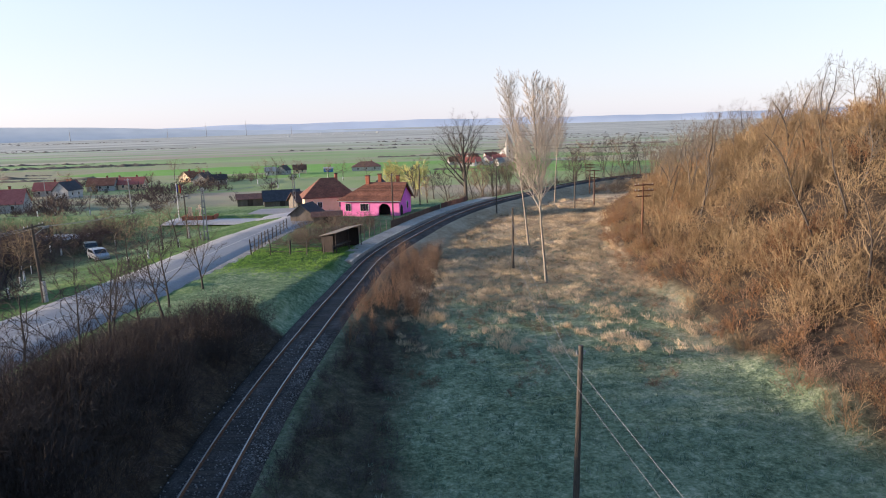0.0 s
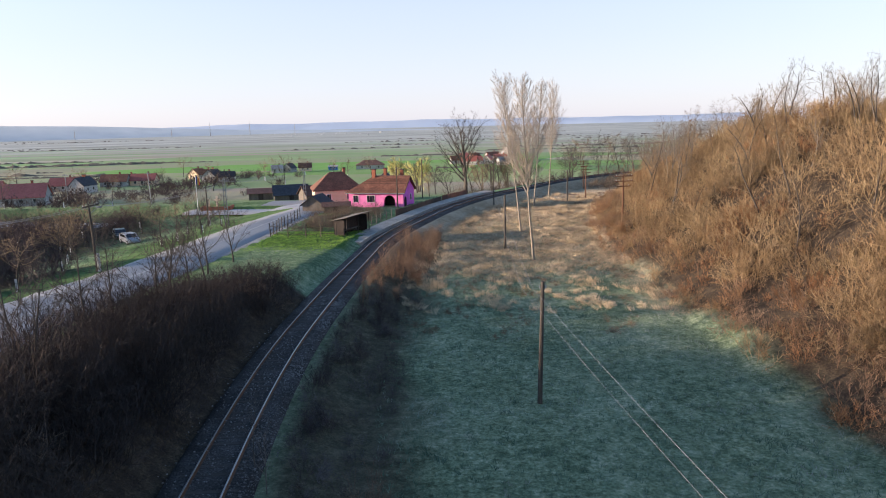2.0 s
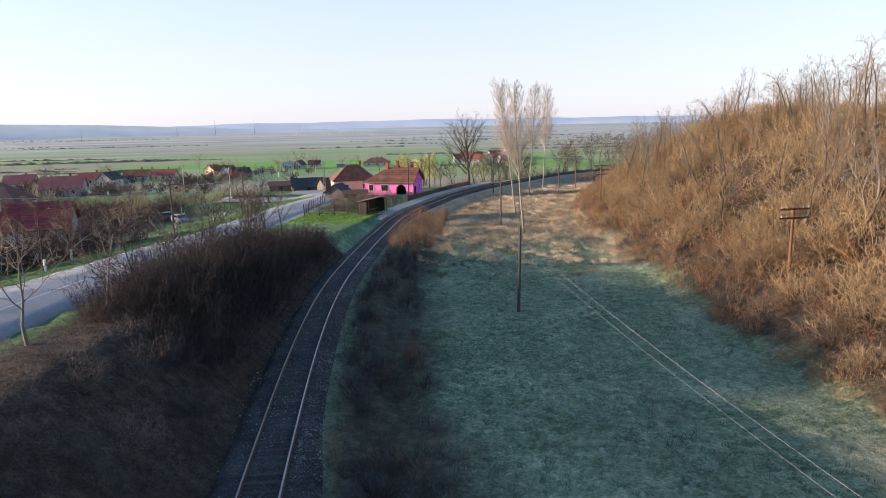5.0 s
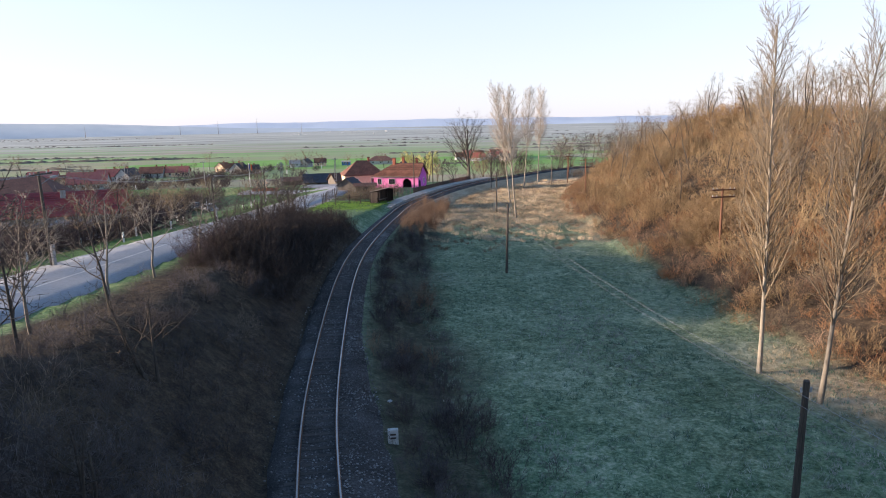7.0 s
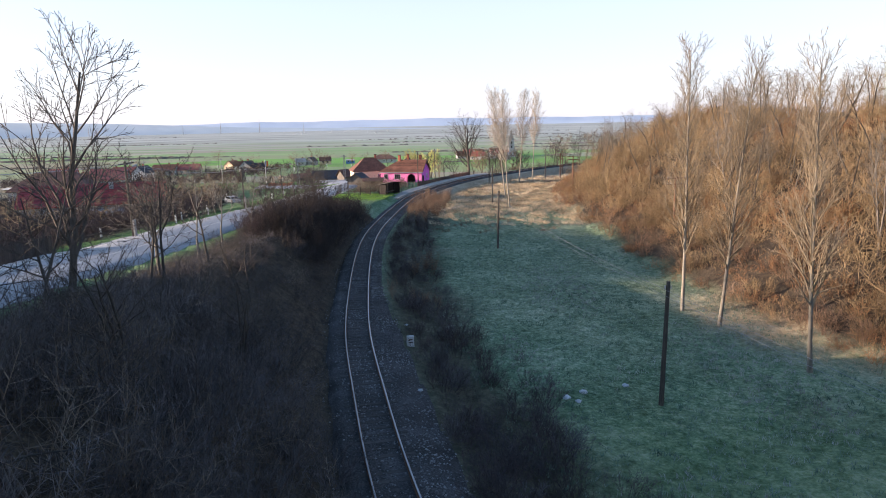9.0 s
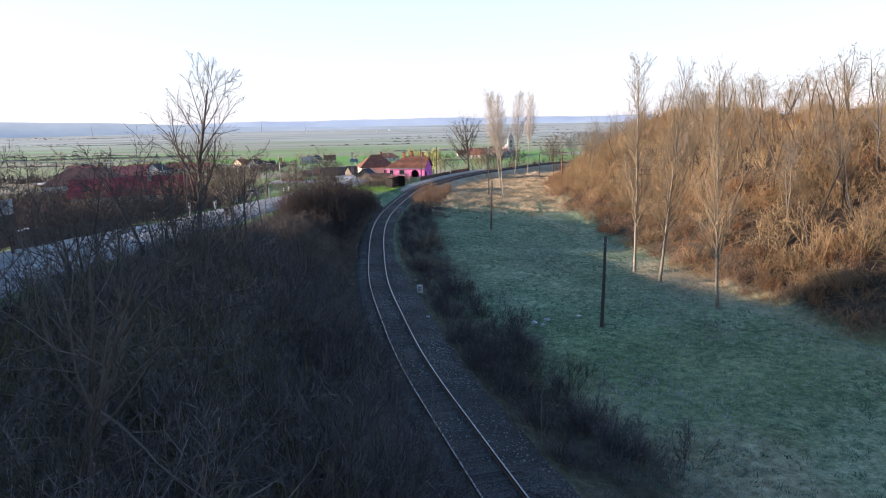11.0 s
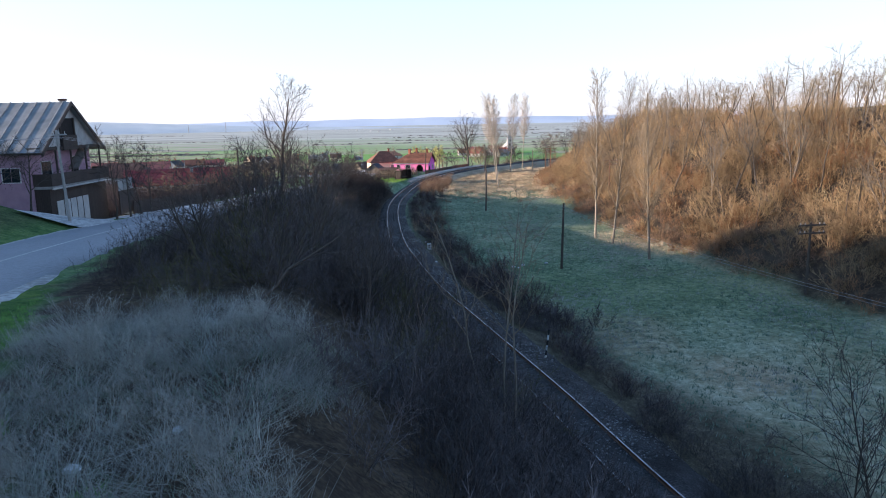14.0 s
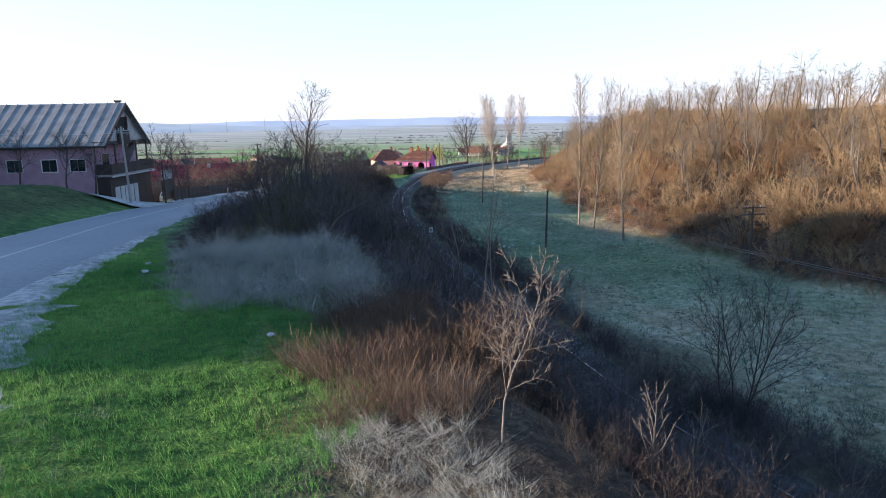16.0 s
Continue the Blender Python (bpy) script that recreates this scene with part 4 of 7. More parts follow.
places = strew(30, 22, -14, -1, -86, -64, lambda x, y, to, ro, r: (to < -4.0) & (ro > 8))
plant(olive, places, np.random.RandomState(32).uniform(0.85, 1.3, len(places)), 33)
low = [shrub_shape(140 + i, 8, 1.3, 0.006, 1.2, FILL, 0.01) for i in range(4)]
places = strew(27, 260, -22, 10, -84, 19, lambda x, y, to, ro, r: (to < -2.4) & (ro > 5.2 + 2.5 * r.rand(len(x))) & ((y < 13) | (to > -8)))
roadside = offset_from(RD, RD_N, places[:, 0], places[:, 1])[0] < 9.5
scatter("bank_undergrowth", low, places[~roadside], np.random.RandomState(21).uniform(0.5, 1.1, (~roadside).sum()), M_BRUSH_BANK, "dark tangled undergrowth covering the railway bank", "brush", 25)
scatter("roadside_undergrowth", low, places[roadside], np.random.RandomState(28).uniform(0.5, 1.0, roadside.sum()), M_CUT, "grey-brown dry undergrowth along the road", "brush", 26)

# brush of the cutting
cut_shrubs = [shrub_thing("cutting_shrub", 650 + i, 10, 2.1 + 0.15 * i, 1.0, DOME if i % 2 else WAND, 0.004, 0.011, M_TWIG_DARK, M_CUT if i % 3 == 1 else M_BRUSH_BANK, "dark fine-twigged shrub overgrowing the cutting", "cutting shrubs") for i in range(6)]
places = strew(38, 150, -5, 30, -116, -78, lambda x, y, to, ro, r: (to > -10.5) & (np.abs(to) > np.interp(y, [-100, -88, -78], [0.0, 1.6, 2.6])) & (to < np.interp(y, [-116, -92, -70], [15, 11, 5]) * (0.5 + 0.5 * r.rand(len(x)))) & (x > -5))
places = np.vstack([places, strew(44, 16, 0, 9, -109, -97, lambda x, y, to, ro, r: (to < -5) & (to > -10.5)), strew(42, 100, -6, 16, -106, -79, lambda x, y, to, ro, r: (to < -1.9) & (to > -9.5) & (x > -4.5))])
leftward = offset_from(TRK, TRK_N, places[:, 0], places[:, 1])[0] < 0
plant(cut_shrubs, places, np.random.RandomState(33).uniform(0.6, 1.1, len(places)) * np.where(leftward, 1.25, 0.75) * np.where((places[:, 0] < 7) & (places[:, 1] < -97), 0.55, 1.0), 34, 8)
places = strew(22, 90, -12, 28, -113, -64, lambda x, y, to, ro, r: (((to > 2.6) & (to < np.interp(y, [-112, -92, -70, -64], [15, 11, 5, 4]) * (0.4 + 0.6 * r.rand(len(x))))) | ((to < -2.8) & (to > -11))) & (x > -5))
scatter("cutting_brush", thicket, places, np.random.RandomState(4).uniform(0.4, 0.85, len(places)), M_BRUSH_BANK, "dark thorny brush filling the cutting", "brush", 11)

places = strew(50, 120, -3.1, 1.5, -113, -103, lambda x, y, to, ro, r: x > -2.6 + 0.4 * np.sin(y))
gully = strew(53, 170, -2, 17, -103, -78, lambda x, y, to, ro, r: (to > -3) & (np.abs(to) > np.interp(y, [-83, -79], [0.0, 1.9])) & (to < np.interp(y, [-103, -92, -80], [10, 8, 4])))
scatter("gully_thicket", thicket, gully, np.random.RandomState(53).uniform(0.5, 0.95, len(gully)), M_BRUSH_BANK, "dark leafless thicket in the bottom of the cutting", "brush", 54)
# Stays near black in sun, so the brow's shade sits in the colour
scatter("brow_brush", thicket, places, np.random.RandomState(50).uniform(0.25, 0.45, len(places)), M_BRUSH_SHADE, "twiggy brush on the brow of the cutting, shade in its colour", "brush", 52)

# scrub on the low side of the line
LINESIDE = ([-80, -68, -60, -40, -25, -10, 20], [5.5, 6.5, 10, 9.6, 8, 6.8, 7.5])
low_shrubs = [shrub_thing("lineside_shrub", 670 + i, 10, 1.35 + 0.1 * i, 1.2, DOME if i % 2 else WAND, 0.005, 0.009, M_TWIG_DARK, M_SCRUB if i % 3 else M_CUT, "low dark leafless shrub beside the ballast", "lineside shrubs") for i in range(5)]
places = strew(23, 280, -12, 14, -80, 22, lambda x, y, to, ro, r: (to > np.interp(y, [-34, -20], [3.4, 2.6])) & (to < 2.6 + (np.interp(y, *LINESIDE) - 2.6) * r.rand(len(x)) ** 0.8))
plant(low_shrubs, places, np.random.RandomState(5).uniform(0.5, 1.0, len(places)) * np.interp(places[:, 1], [-70, -45, -20, 10], [1.25, 1.25, 0.8, 0.8]), 12, 8)
places = strew(25, 180, -12, 14, -80, 24, lambda x, y, to, ro, r: (to > 2.9) & (to < np.interp(y, *LINESIDE)))
scatter("lineside_brush", low, places, np.random.RandomState(26).uniform(0.35, 0.75, len(places)), M_BRUSH_BANK, "low leafless brush beside the ballast", "brush", 12)
places = strew(26, 85, -8, 6, -92, -50, lambda x, y, to, ro, r: (to < np.interp(y, [-70, -62], [-1.25, -1.7])) & (to > -3.6) & ((y < -64) | (r.rand(len(x)) < 0.4)))
plant([shrub_thing("trackside_shrub", 680, 9, 2.0, 0.9, WAND, 0.004, 0.01, M_TWIG_DARK, M_CUT, "slender dark shrub leaning over the rail", "trackside shrubs")], places, np.random.RandomState(27).uniform(0.7, 1.25, len(places)), 13, 8)
places = strew(24, 80, -8, 6, -30, 52, lambda x, y, to, ro, r: (to > 2.6) & (to < 6.8) & ((y > 17) | (np.abs(y + 12) < 2.2) & (to > 4.5) | (np.abs(y + 24) < 1.0)))
scatter("rust_brown_brush", [shrub_shape(80 + i, 9, 2.4, 0.004, 0.4, WAND, 0.008) for i in range(4)], places, np.random.RandomState(6).uniform(0.5, 1.05, len(places)), M_RUSTBRUSH, "rust brown upright brush beside the line", "brush", 13)

# poplars
POPLARS = [(11.5, 36.1, 18.4), (13.2, 55.3, 19), (26.1, 102.1, 22), (20.4, 86.8, 21), (18.1, -39.8, 18.7), (16.7, -31.4, 17.3), (15.9, -27.0, 18.8)]
for i, (x, y, h) in enumerate(POPLARS):
    tree_thing("poplar", 100 + i, h, 0.13, POPLAR if y < 0 else POPLAR_FAR, M_BARK_PALE, M_TWIG_PALE if y < 0 else M_TWIG_WHITE, "tall slim leafless poplar with pale bark on the meadow", "poplars", 0.0105 if y < 0 else 0.012, at=(x, y))

# single trees
tree_thing("broad_tree", 201, 15.5, 0.4, ROUND, M_BARK_DARK, M_TWIG_DARK, "broad leafless tree beside the railway curve", "", 0.022, at=(10.9, 119.9), stems=2)
tree_thing("bank_tree", 202, 11.0, 0.17, BANKTREE, M_BARK_DARK, M_TWIG_DARK, "tall dark leafless tree on the roadside bank", "roadside trees", at=(-16.5, -49.4))
for i, (x, y, h) in enumerate([(-15.2, -43, 6.5), (-15.7, -71.8, 4.0), (-29.5, -47, 6.4), (-30.5, -40, 6.4), (-18.7, -27, 6.0), (-18.2, -14, 5.0), (-19.0, -20, 5.0), (-18.8, -34, 5.5), (-17.2, 20, 6.0), (-18.0, 31, 5.0), (-18.4, 15, 4.5), (-17, -40, 5.0), (-15.5, -53, 6.5), (-14.5, -60, 6.0), (-18.2, -47, 5.6), (-17.6, -37, 5.2), (-16.8, -31, 5.4), (-18.5, -3, 5.0), (-18.6, 6, 5.2), (-18.3, 24, 5.4), (-16.5, -14, 4.8), (-15.4, -8, 4.8), (-16.4, -1, 5.2), (-15.6, 5, 5.0), (-16.8, 11, 5.0), (-17.2, 16, 4.8), (-30.0, -43.5, 6.2), (-29.6, -49.5, 6.0)]):
    tree_thing("roadside_tree", 210 + i, h, 0.085, ROUND if i in (8, 9, 10) or i > 18 else SPREAD if i % 2 else FRUIT, M_BARK_PALE if 4 <= i < 8 else M_BARK_DARK, M_TWIG_GREY if 4 <= i < 8 else M_TWIG_DARK, "small pale-limbed leafless tree beside the road" if 4 <= i < 8 else "small dark leafless tree beside the road", "roadside trees", at=(x, y))
for i, (x, y, h) in enumerate([(-7.3, -7.8, 3.6), (0.6, -64.5, 4.2),  (-0.6, -106, 1.8), (1.3, -105, 2.7), (-1.6, -107.4, 1.9), (3.2, -104.5, 3.2), (2.4, -105.5, 2.6), (-6.5, -9.5, 2.6), (-1.0, -76, 3.2), (-2.0, -88, 3.0)]):
    tree_thing("sapling", 240 + i, h, 0.028, SAPLING, M_BARK, M_TWIG_GREY, "thin grey leafless sapling among the brush", "saplings", 0.005, at=(x, y))
for i, (x, y, h) in enumerate([(-12.5, -80, 4.2), (-9.5, -77, 4.6), (-13.5, -73, 4.4), (-10.5, -69, 4.8), (-14.5, -65, 4.6), (-11.5, -61, 4.8), (-15.2, -57, 5.2), (-12.8, -53, 4.6), (-6.5, -82, 3.6), (-11.0, -46, 4.4), (-16.5, -62, 5.0), (-13.2, -36, 4.0)]):
    tree_thing("thorn_tree", 430 + i, h, 0.075, FRUIT, M_BARK_DARK, M_TWIG_DARK, "crooked many-stemmed thorn tree in the bank thicket", "bank thorn trees", 0.007, (0.25 * (i % 3 - 1), -0.15 * (i % 2)), 3, at=(x, y))
leaning = tree_thing("leaning_tree", 471, 4.6, 0.055, [(7, 11, 0.55, 44, 0.03, 0.17, 0.2), (4, 6, 0.45, 42, 0.04, 0.2, 0.2), (2, 5, 0.5, 42, 0.03, 0.2, 0.2), (1, 0, 0, 0, 0.02, 0.2, 0)], M_BARK_DARK, M_TWIG_DARK, "half-fallen leafless tree arching over the bank thicket", "", 0.006, (1.5, 0.7))
leaning.matrix_world = pose(-9.6, -86.6, ground_at(-9.6, -86.6))
TALL_SAPLING = [(8, 12, 0.24, 36, 0.02, 0.05, 0.5), (3, 4, 0.42, 36, 0.1, 0.12, 0.2), (2, 3, 0.5, 36, 0.06, 0.18, 0.2), (1, 0, 0, 0, 0.03, 0.2, 0)]
tree_thing("tall_sapling", 262, 9.2, 0.045, TALL_SAPLING, M_BARK_PALE, M_TWIG_PALE, "tall thin leafless sapling with several stems beside the track", "", 0.005, at=(-2.0, -85.6), stems=3)
tree_thing("pale_sapling", 260, 2.75, 0.02, BROW_SAPLING, M_BARK, M_BARK, "grey-tan spreading leafless sapling above the dry stalks", "", 0.0028, at=(-3.72, -107.75))
tree_thing("multi_stem_shrub", 250, 6.6, 0.05, SAPLING_WIDE, M_BARK_DARK, M_TWIG_DARK, "dark open shrub tree with many thin stems", "", 0.007, at=(9.0, -88), stems=4)

# grass
tuft = [tuft_shape(i, 5, 0.22, 0.02, 0.2) for i in range(5)]
places = strew(31, 17000, -8, 36, -104, 70, lambda x, y, to, ro, r: (to > 6.0) & (x < np.interp(y, *HILL_EDGE) + 0.5))
scatter("meadow_grass", tuft, places, np.random.RandomState(7).uniform(0.5, 1.4, len(places)), M_MEADOW, "short frosty-looking tufts of meadow grass, half dry", "grass", 14, 0.2)
tall = [tuft_shape(10 + i, 16, 1.0, 0.0035, 0.34) for i in range(5)]
straw = [tuft_shape(40 + i, 7, 0.26, 0.014, 0.3) for i in range(5)]
places = strew(39, 12000, -2, 40, 22, 100, lambda x, y, to, ro, r: (to > 4.5) & (x < np.interp(y, *HILL_EDGE) + 0.5) & (y > 24 + 12 * r.rand(len(x))))
scatter("straw_grass", straw, places, np.random.RandomState(34).uniform(0.6, 1.7, len(places)), M_STRAW, "tan straw tufts on the far meadow, sunlight in their colour", "grass", 35, 0.3)
clumpy = lambda x, y: np.sin(0.9 * x + 1.3 * np.sin(0.31 * y)) * np.cos(0.47 * y + 0.8 * np.sin(0.6 * x)) + 0.6 * np.sin(2.3 * x + 0.7) * np.sin(1.9 * y)
places = strew(54, 2600, -2, 40, 16, 110, lambda x, y, to, ro, r: (to > 5.5) & (x < np.interp(y, *HILL_EDGE) + 0.5) & (clumpy(x, y) + 0.5 * r.rand(len(x)) > 0.55))
scatter("straw_tussocks", [tuft_shape(70 + i, 16, 0.5, 0.016, 0.4) for i in range(4)], places, np.random.RandomState(55).uniform(0.6, 1.3, len(places)), M_STRAW, "coarse tan tussocks of dead grass on the far meadow", "grass", 56, 0.4)
places = strew(55, 1300, -2, 40, 10, 110, lambda x, y, to, ro, r: (to > 5.5) & (x < np.interp(y, *HILL_EDGE) + 0.5) & (clumpy(x, y) + 0.4 * r.rand(len(x)) < -0.45))
scatter("brown_weeds", low, places, np.random.RandomState(57).uniform(0.12, 0.34, len(places)), M_RUSTBRUSH, "low brown clumps of dead weeds in the meadow", "brush", 58)
places = strew(40, 2600, 2, 30, -84, -8, lambda x, y, to, ro, r: (to > 6) & (x < np.interp(y, *HILL_EDGE)) & (np.sin(x * 0.45 + 1) * np.cos(y * 0.16) + 0.5 * r.rand(len(x)) > 0.55))
scatter("frosted_grass", tuft, places, np.random.RandomState(35).uniform(0.6, 1.2, len(places)), M_DRY, "pale greyish patches of withered meadow grass", "grass", 36, 0.3)
places = strew(41, 450, -22, -8, 19, 47, lambda x, y, to, ro, r: (to < -3.2) & (ro > 4.8) & (to > -9 - 3 * r.rand(len(x))))
lime = strew(56, 1500, -22, -5, 29, 54, lambda x, y, to, ro, r: (to < -3.6) & (ro > 4.6) & (y + 0.5 * (x + 14) > 35 + 5 * r.rand(len(x))))
scatter("lime_bank_grass", [tuft_shape(75 + i, 8, 0.26, 0.014, 0.25) for i in range(4)], lime, np.random.RandomState(59).uniform(0.5, 1.2, len(lime)), M_LIME, "yellow-green grass on the bank by the fence, sunlight in its colour", "grass", 60, 0.3)
scatter("rough_bank_grass", tall, places, np.random.RandomState(36).uniform(0.25, 0.5, len(places)), M_MEADOW, "rough pale grass on the bank below the road", "grass", 37, 0.3)
places = strew(32, 7600, -17, -4, -114, -82, lambda x, y, to, ro, r: (ro > 4.6) & (x < -5.3 + 0.6 * np.sin(y)) & ((y + 0.9 * (x + 13) < -94.5 + np.sin(2 * x)) | (x < -11.9 - (y + 97) * 0.38) & (y > -97)))
scatter("fresh_grass", [tuft_shape(60 + i, 8, 0.24, 0.008, 0.16) for i in range(4)], places, np.random.RandomState(8).uniform(0.35, 0.85, len(places)), M_LUSH, "fresh bright green grass on the road verge", "grass", 15, 0.2)
in_thatch = lambda x, y, to, ro, r: (ro > 5.0) & (x > -11.5 - (y + 97) * 0.38 + 0.4 * np.sin(y * 1.9)) & (x < -6.4 + 0.6 * np.sin(y)) & (y > -99.8 + 0.5 * np.sin(2 * x)) & (y < -87.0 + np.sin(x))
places = strew(43, 90, -18, -5.5, -102, -84, in_thatch)
scatter("dry_thatch", thicket, places, np.random.RandomState(38).uniform(0.3, 0.5, len(places)), M_THATCH, "tangled pale dry stalks on the bank", "brush", 39, 0.4)
matted = [tuft_shape(50 + i, 9, 0.9, 0.0065, 0.5) for i in range(5)]
places = strew(33, 1150, -18, -5.5, -102, -84, in_thatch)
scatter("tall_dry_grass", matted, places, np.random.RandomState(9).uniform(0.3, 0.85, len(places)), M_THATCH, "tall pale dry grass thicket on the bank", "grass", 16, 0.9)
pale = strew(48, 330, -18, -5.5, -102, -84, lambda x, y, to, ro, r: in_thatch(x, y, to, ro, r) & (np.sin(1.7 * x + 0.6 * y) + np.cos(1.3 * y - 0.8 * x) > -0.2))
scatter("pale_stalks", [tuft_shape(55 + i, 9, 0.9, 0.0075, 0.35) for i in range(4)], pale, np.random.RandomState(48).uniform(0.4, 0.95, len(pale)), M_DRY, "pale wisps of dry stalks bent over the bank", "grass", 49, 1.1)
green = strew(49, 420, -18, -6.5, -102, -88, in_thatch)
scatter("green_tufts", matted, green, np.random.RandomState(49).uniform(0.25, 0.6, len(green)), M_MEADOW, "grey-green tufts among the dry stalks", "grass", 50, 0.6)
places = strew(34, 1500, 12, 32, -48, 60, lambda x, y, to, ro, r: (x < np.interp(y, *HILL_EDGE) + 0.9) & (x > np.interp(y, *HILL_EDGE) - 2.3 - 3.2 * np.exp(-((y + 31) / 6) ** 2) * r.rand(len(x))) & ((y < -23) | (y > 14)))
scatter("dry_grass_fringe", tall, places, np.random.RandomState(10).uniform(0.3, 0.7, len(places)), M_STRAW, "pale dry grass along the foot of the hill", "grass", 17, 0.3)
places = strew(35, 700, -7.2, -0.5, -107.2, -100, lambda x, y, to, ro, r: (x > -6.6 + 0.6 * np.sin(2 * y)) & (x < -3.3 - 1.2 * r.rand(len(x))))
scatter("dry_reeds", [tuft_shape(20 + i, 14, 1.2, 0.0045, 0.5) for i in range(3)] + [shrub_shape(170, 8, 1.1, 0.004, 0.9, LOWBRUSH, 0.006)], places, np.random.RandomState(11).uniform(0.35, 0.8, len(places)), M_REED, "rusty dry stalks at the edge of the cutting", "grass", 18, 0.45)
places = strew(46, 12, -3.9, -2.6, -105.2, -102.6, lambda x, y, to, ro, r: x > -9)
scatter("rusty_shrubs", thicket, places, np.random.RandomState(46).uniform(0.5, 0.8, len(places)), M_REED, "rust brown twiggy shrubs at the edge of the cutting", "brush", 47)
places = strew(36, 620, -8, 2.5, -116, -107.3, lambda x, y, to, ro, r: (x > -5.6 + 0.5 * np.sin(1.3 * y)) & (x < -3.9 + 0.3 * np.sin(2 * y)))
scatter("pale_dry_grass", [tuft_shape(65 + i, 14, 0.8, 0.004, 0.3) for i in range(4)], places, np.random.RandomState(14).uniform(0.25, 0.55, len(places)), M_DRY, "pale matted dry grass on the brow of the cutting", "grass", 21, 0.9)
places = strew(37, 110, -14, -6, -112, -95, lambda x, y, to, ro, r: (ro > 5) & (np.sin(x * 1.1) * np.cos(y * 0.7) > 0.45))
scatter("pale_grass_tufts", tall, places, np.random.RandomState(15).uniform(0.2, 0.4, len(places)), M_DRY, "scattered pale tufts in the fresh green verge", "grass", 22, 0.3)


# ---------------------------------------------------------------- telegraph poles and wires
def telegraph_pole(x, y, tall, lean=0.0, arms=0, label="weathered wooden telegraph pole standing in the meadow", group="meadow telegraph poles", material=None, turn=0.0, foot=False):
    root = thing("telegraph_pole", pose(x, y, ground_at(x, y), 0, lean, turn), label, "utility pole", group)
    part("shaft", cyl_bm((0, 0, -0.4), (0, 0, tall), 0.13, 0.09, 10), material or M_POLE, root)
    for k in range(arms):
        z = tall - 0.18 - 0.62 * k
        arm = part("crossarm", box_bm(-1.15 + 0.25 * (k == 2), -0.2, z - 0.06, 1.15 - 0.25 * (k == 2), -0.1, z + 0.06, 0.01), material or M_POLE, root)
        for q in (-1.0, -0.62, 0.62, 1.0):
            if abs(q) < 1.0 or k < 2:
                part("insulator", cyl_bm((q, -0.15, z + 0.06), (q, -0.15, z + 0.2), 0.04, 0.03, 6), M_PLASTER, arm, "small white porcelain insulator")
    if not arms:
        for q in (-1, 1):
            part("insulator", cyl_bm((q * 0.13, 0, tall - 0.35), (q * 0.16, 0, tall - 0.2), 0.04, 0.03, 6), M_PLASTER, root, "small white porcelain insulator")
    if foot:
        part("concrete_foot", box_bm(-0.16, -0.3, -0.3, 0.16, -0.13, 1.7, 0.02), M_CONC, root, "pale concrete foot strapped to the pole")
    return root


telegraph_pole(5.4, -0.5, 6.4, 1.2)
telegraph_pole(8.5, -43.6, 6.2, 1.0)
telegraph_pole(9.4, 42.7, 6.3)
telegraph_pole(13.4, 88.0, 8.0)
telegraph_pole(27.9, 93.6, 6.0)
telegraph_pole(0.85, 103.7, 7.6)
telegraph_pole(-3.5, 76.5, 7.4, label="weathered wooden pole beside the station house fence")
telegraph_pole(18.6, -87, 6.0)
for x, y, h in ((24.85, 49.4, 6.0), (23.75, -3.9, 5.4), (25.4, -55.0, 5.7), (32.5, 98, 6.5), (38, 122, 6.5)):
    telegraph_pole(x, y, h, 0, 3 if y > 20 else 2, "tarred wooden pole with crossarms below the wooded hill", "crossarm telegraph poles", M_POLE_RED if y > -20 else M_POLE, 8)


def wire(a, b, sag, name="telegraph_wire", r=0.007, label="thin pale telegraph wire strung between poles", group="telegraph wires"):
    a, b = Vector(a), Vector(b)
    n = 14
    pts = [a.lerp(b, i / n) - Vector((0, 0, 4 * sag * (i / n) * (1 - i / n))) for i in range(n + 1)]
    v, f = chain_tube([tuple(q) for q in pts], [r] * len(pts), 4)
    tagged(new(name, fast_mesh(name, v, f, M_WIRE)), label, "wire", group)


for q in (-1.0, -0.46):
    wire((5.5 + q, -0.5, 4.95), (8.6 + q, -43.6, 4.95), 0.55)
    wire((8.6 + q, -43.6, 4.95), (18.6 + q, -87, 4.95), 0.6)
    wire((9.4 + q, 42.7, 4.9), (5.5 + q, -0.5, 4.95), 0.5)


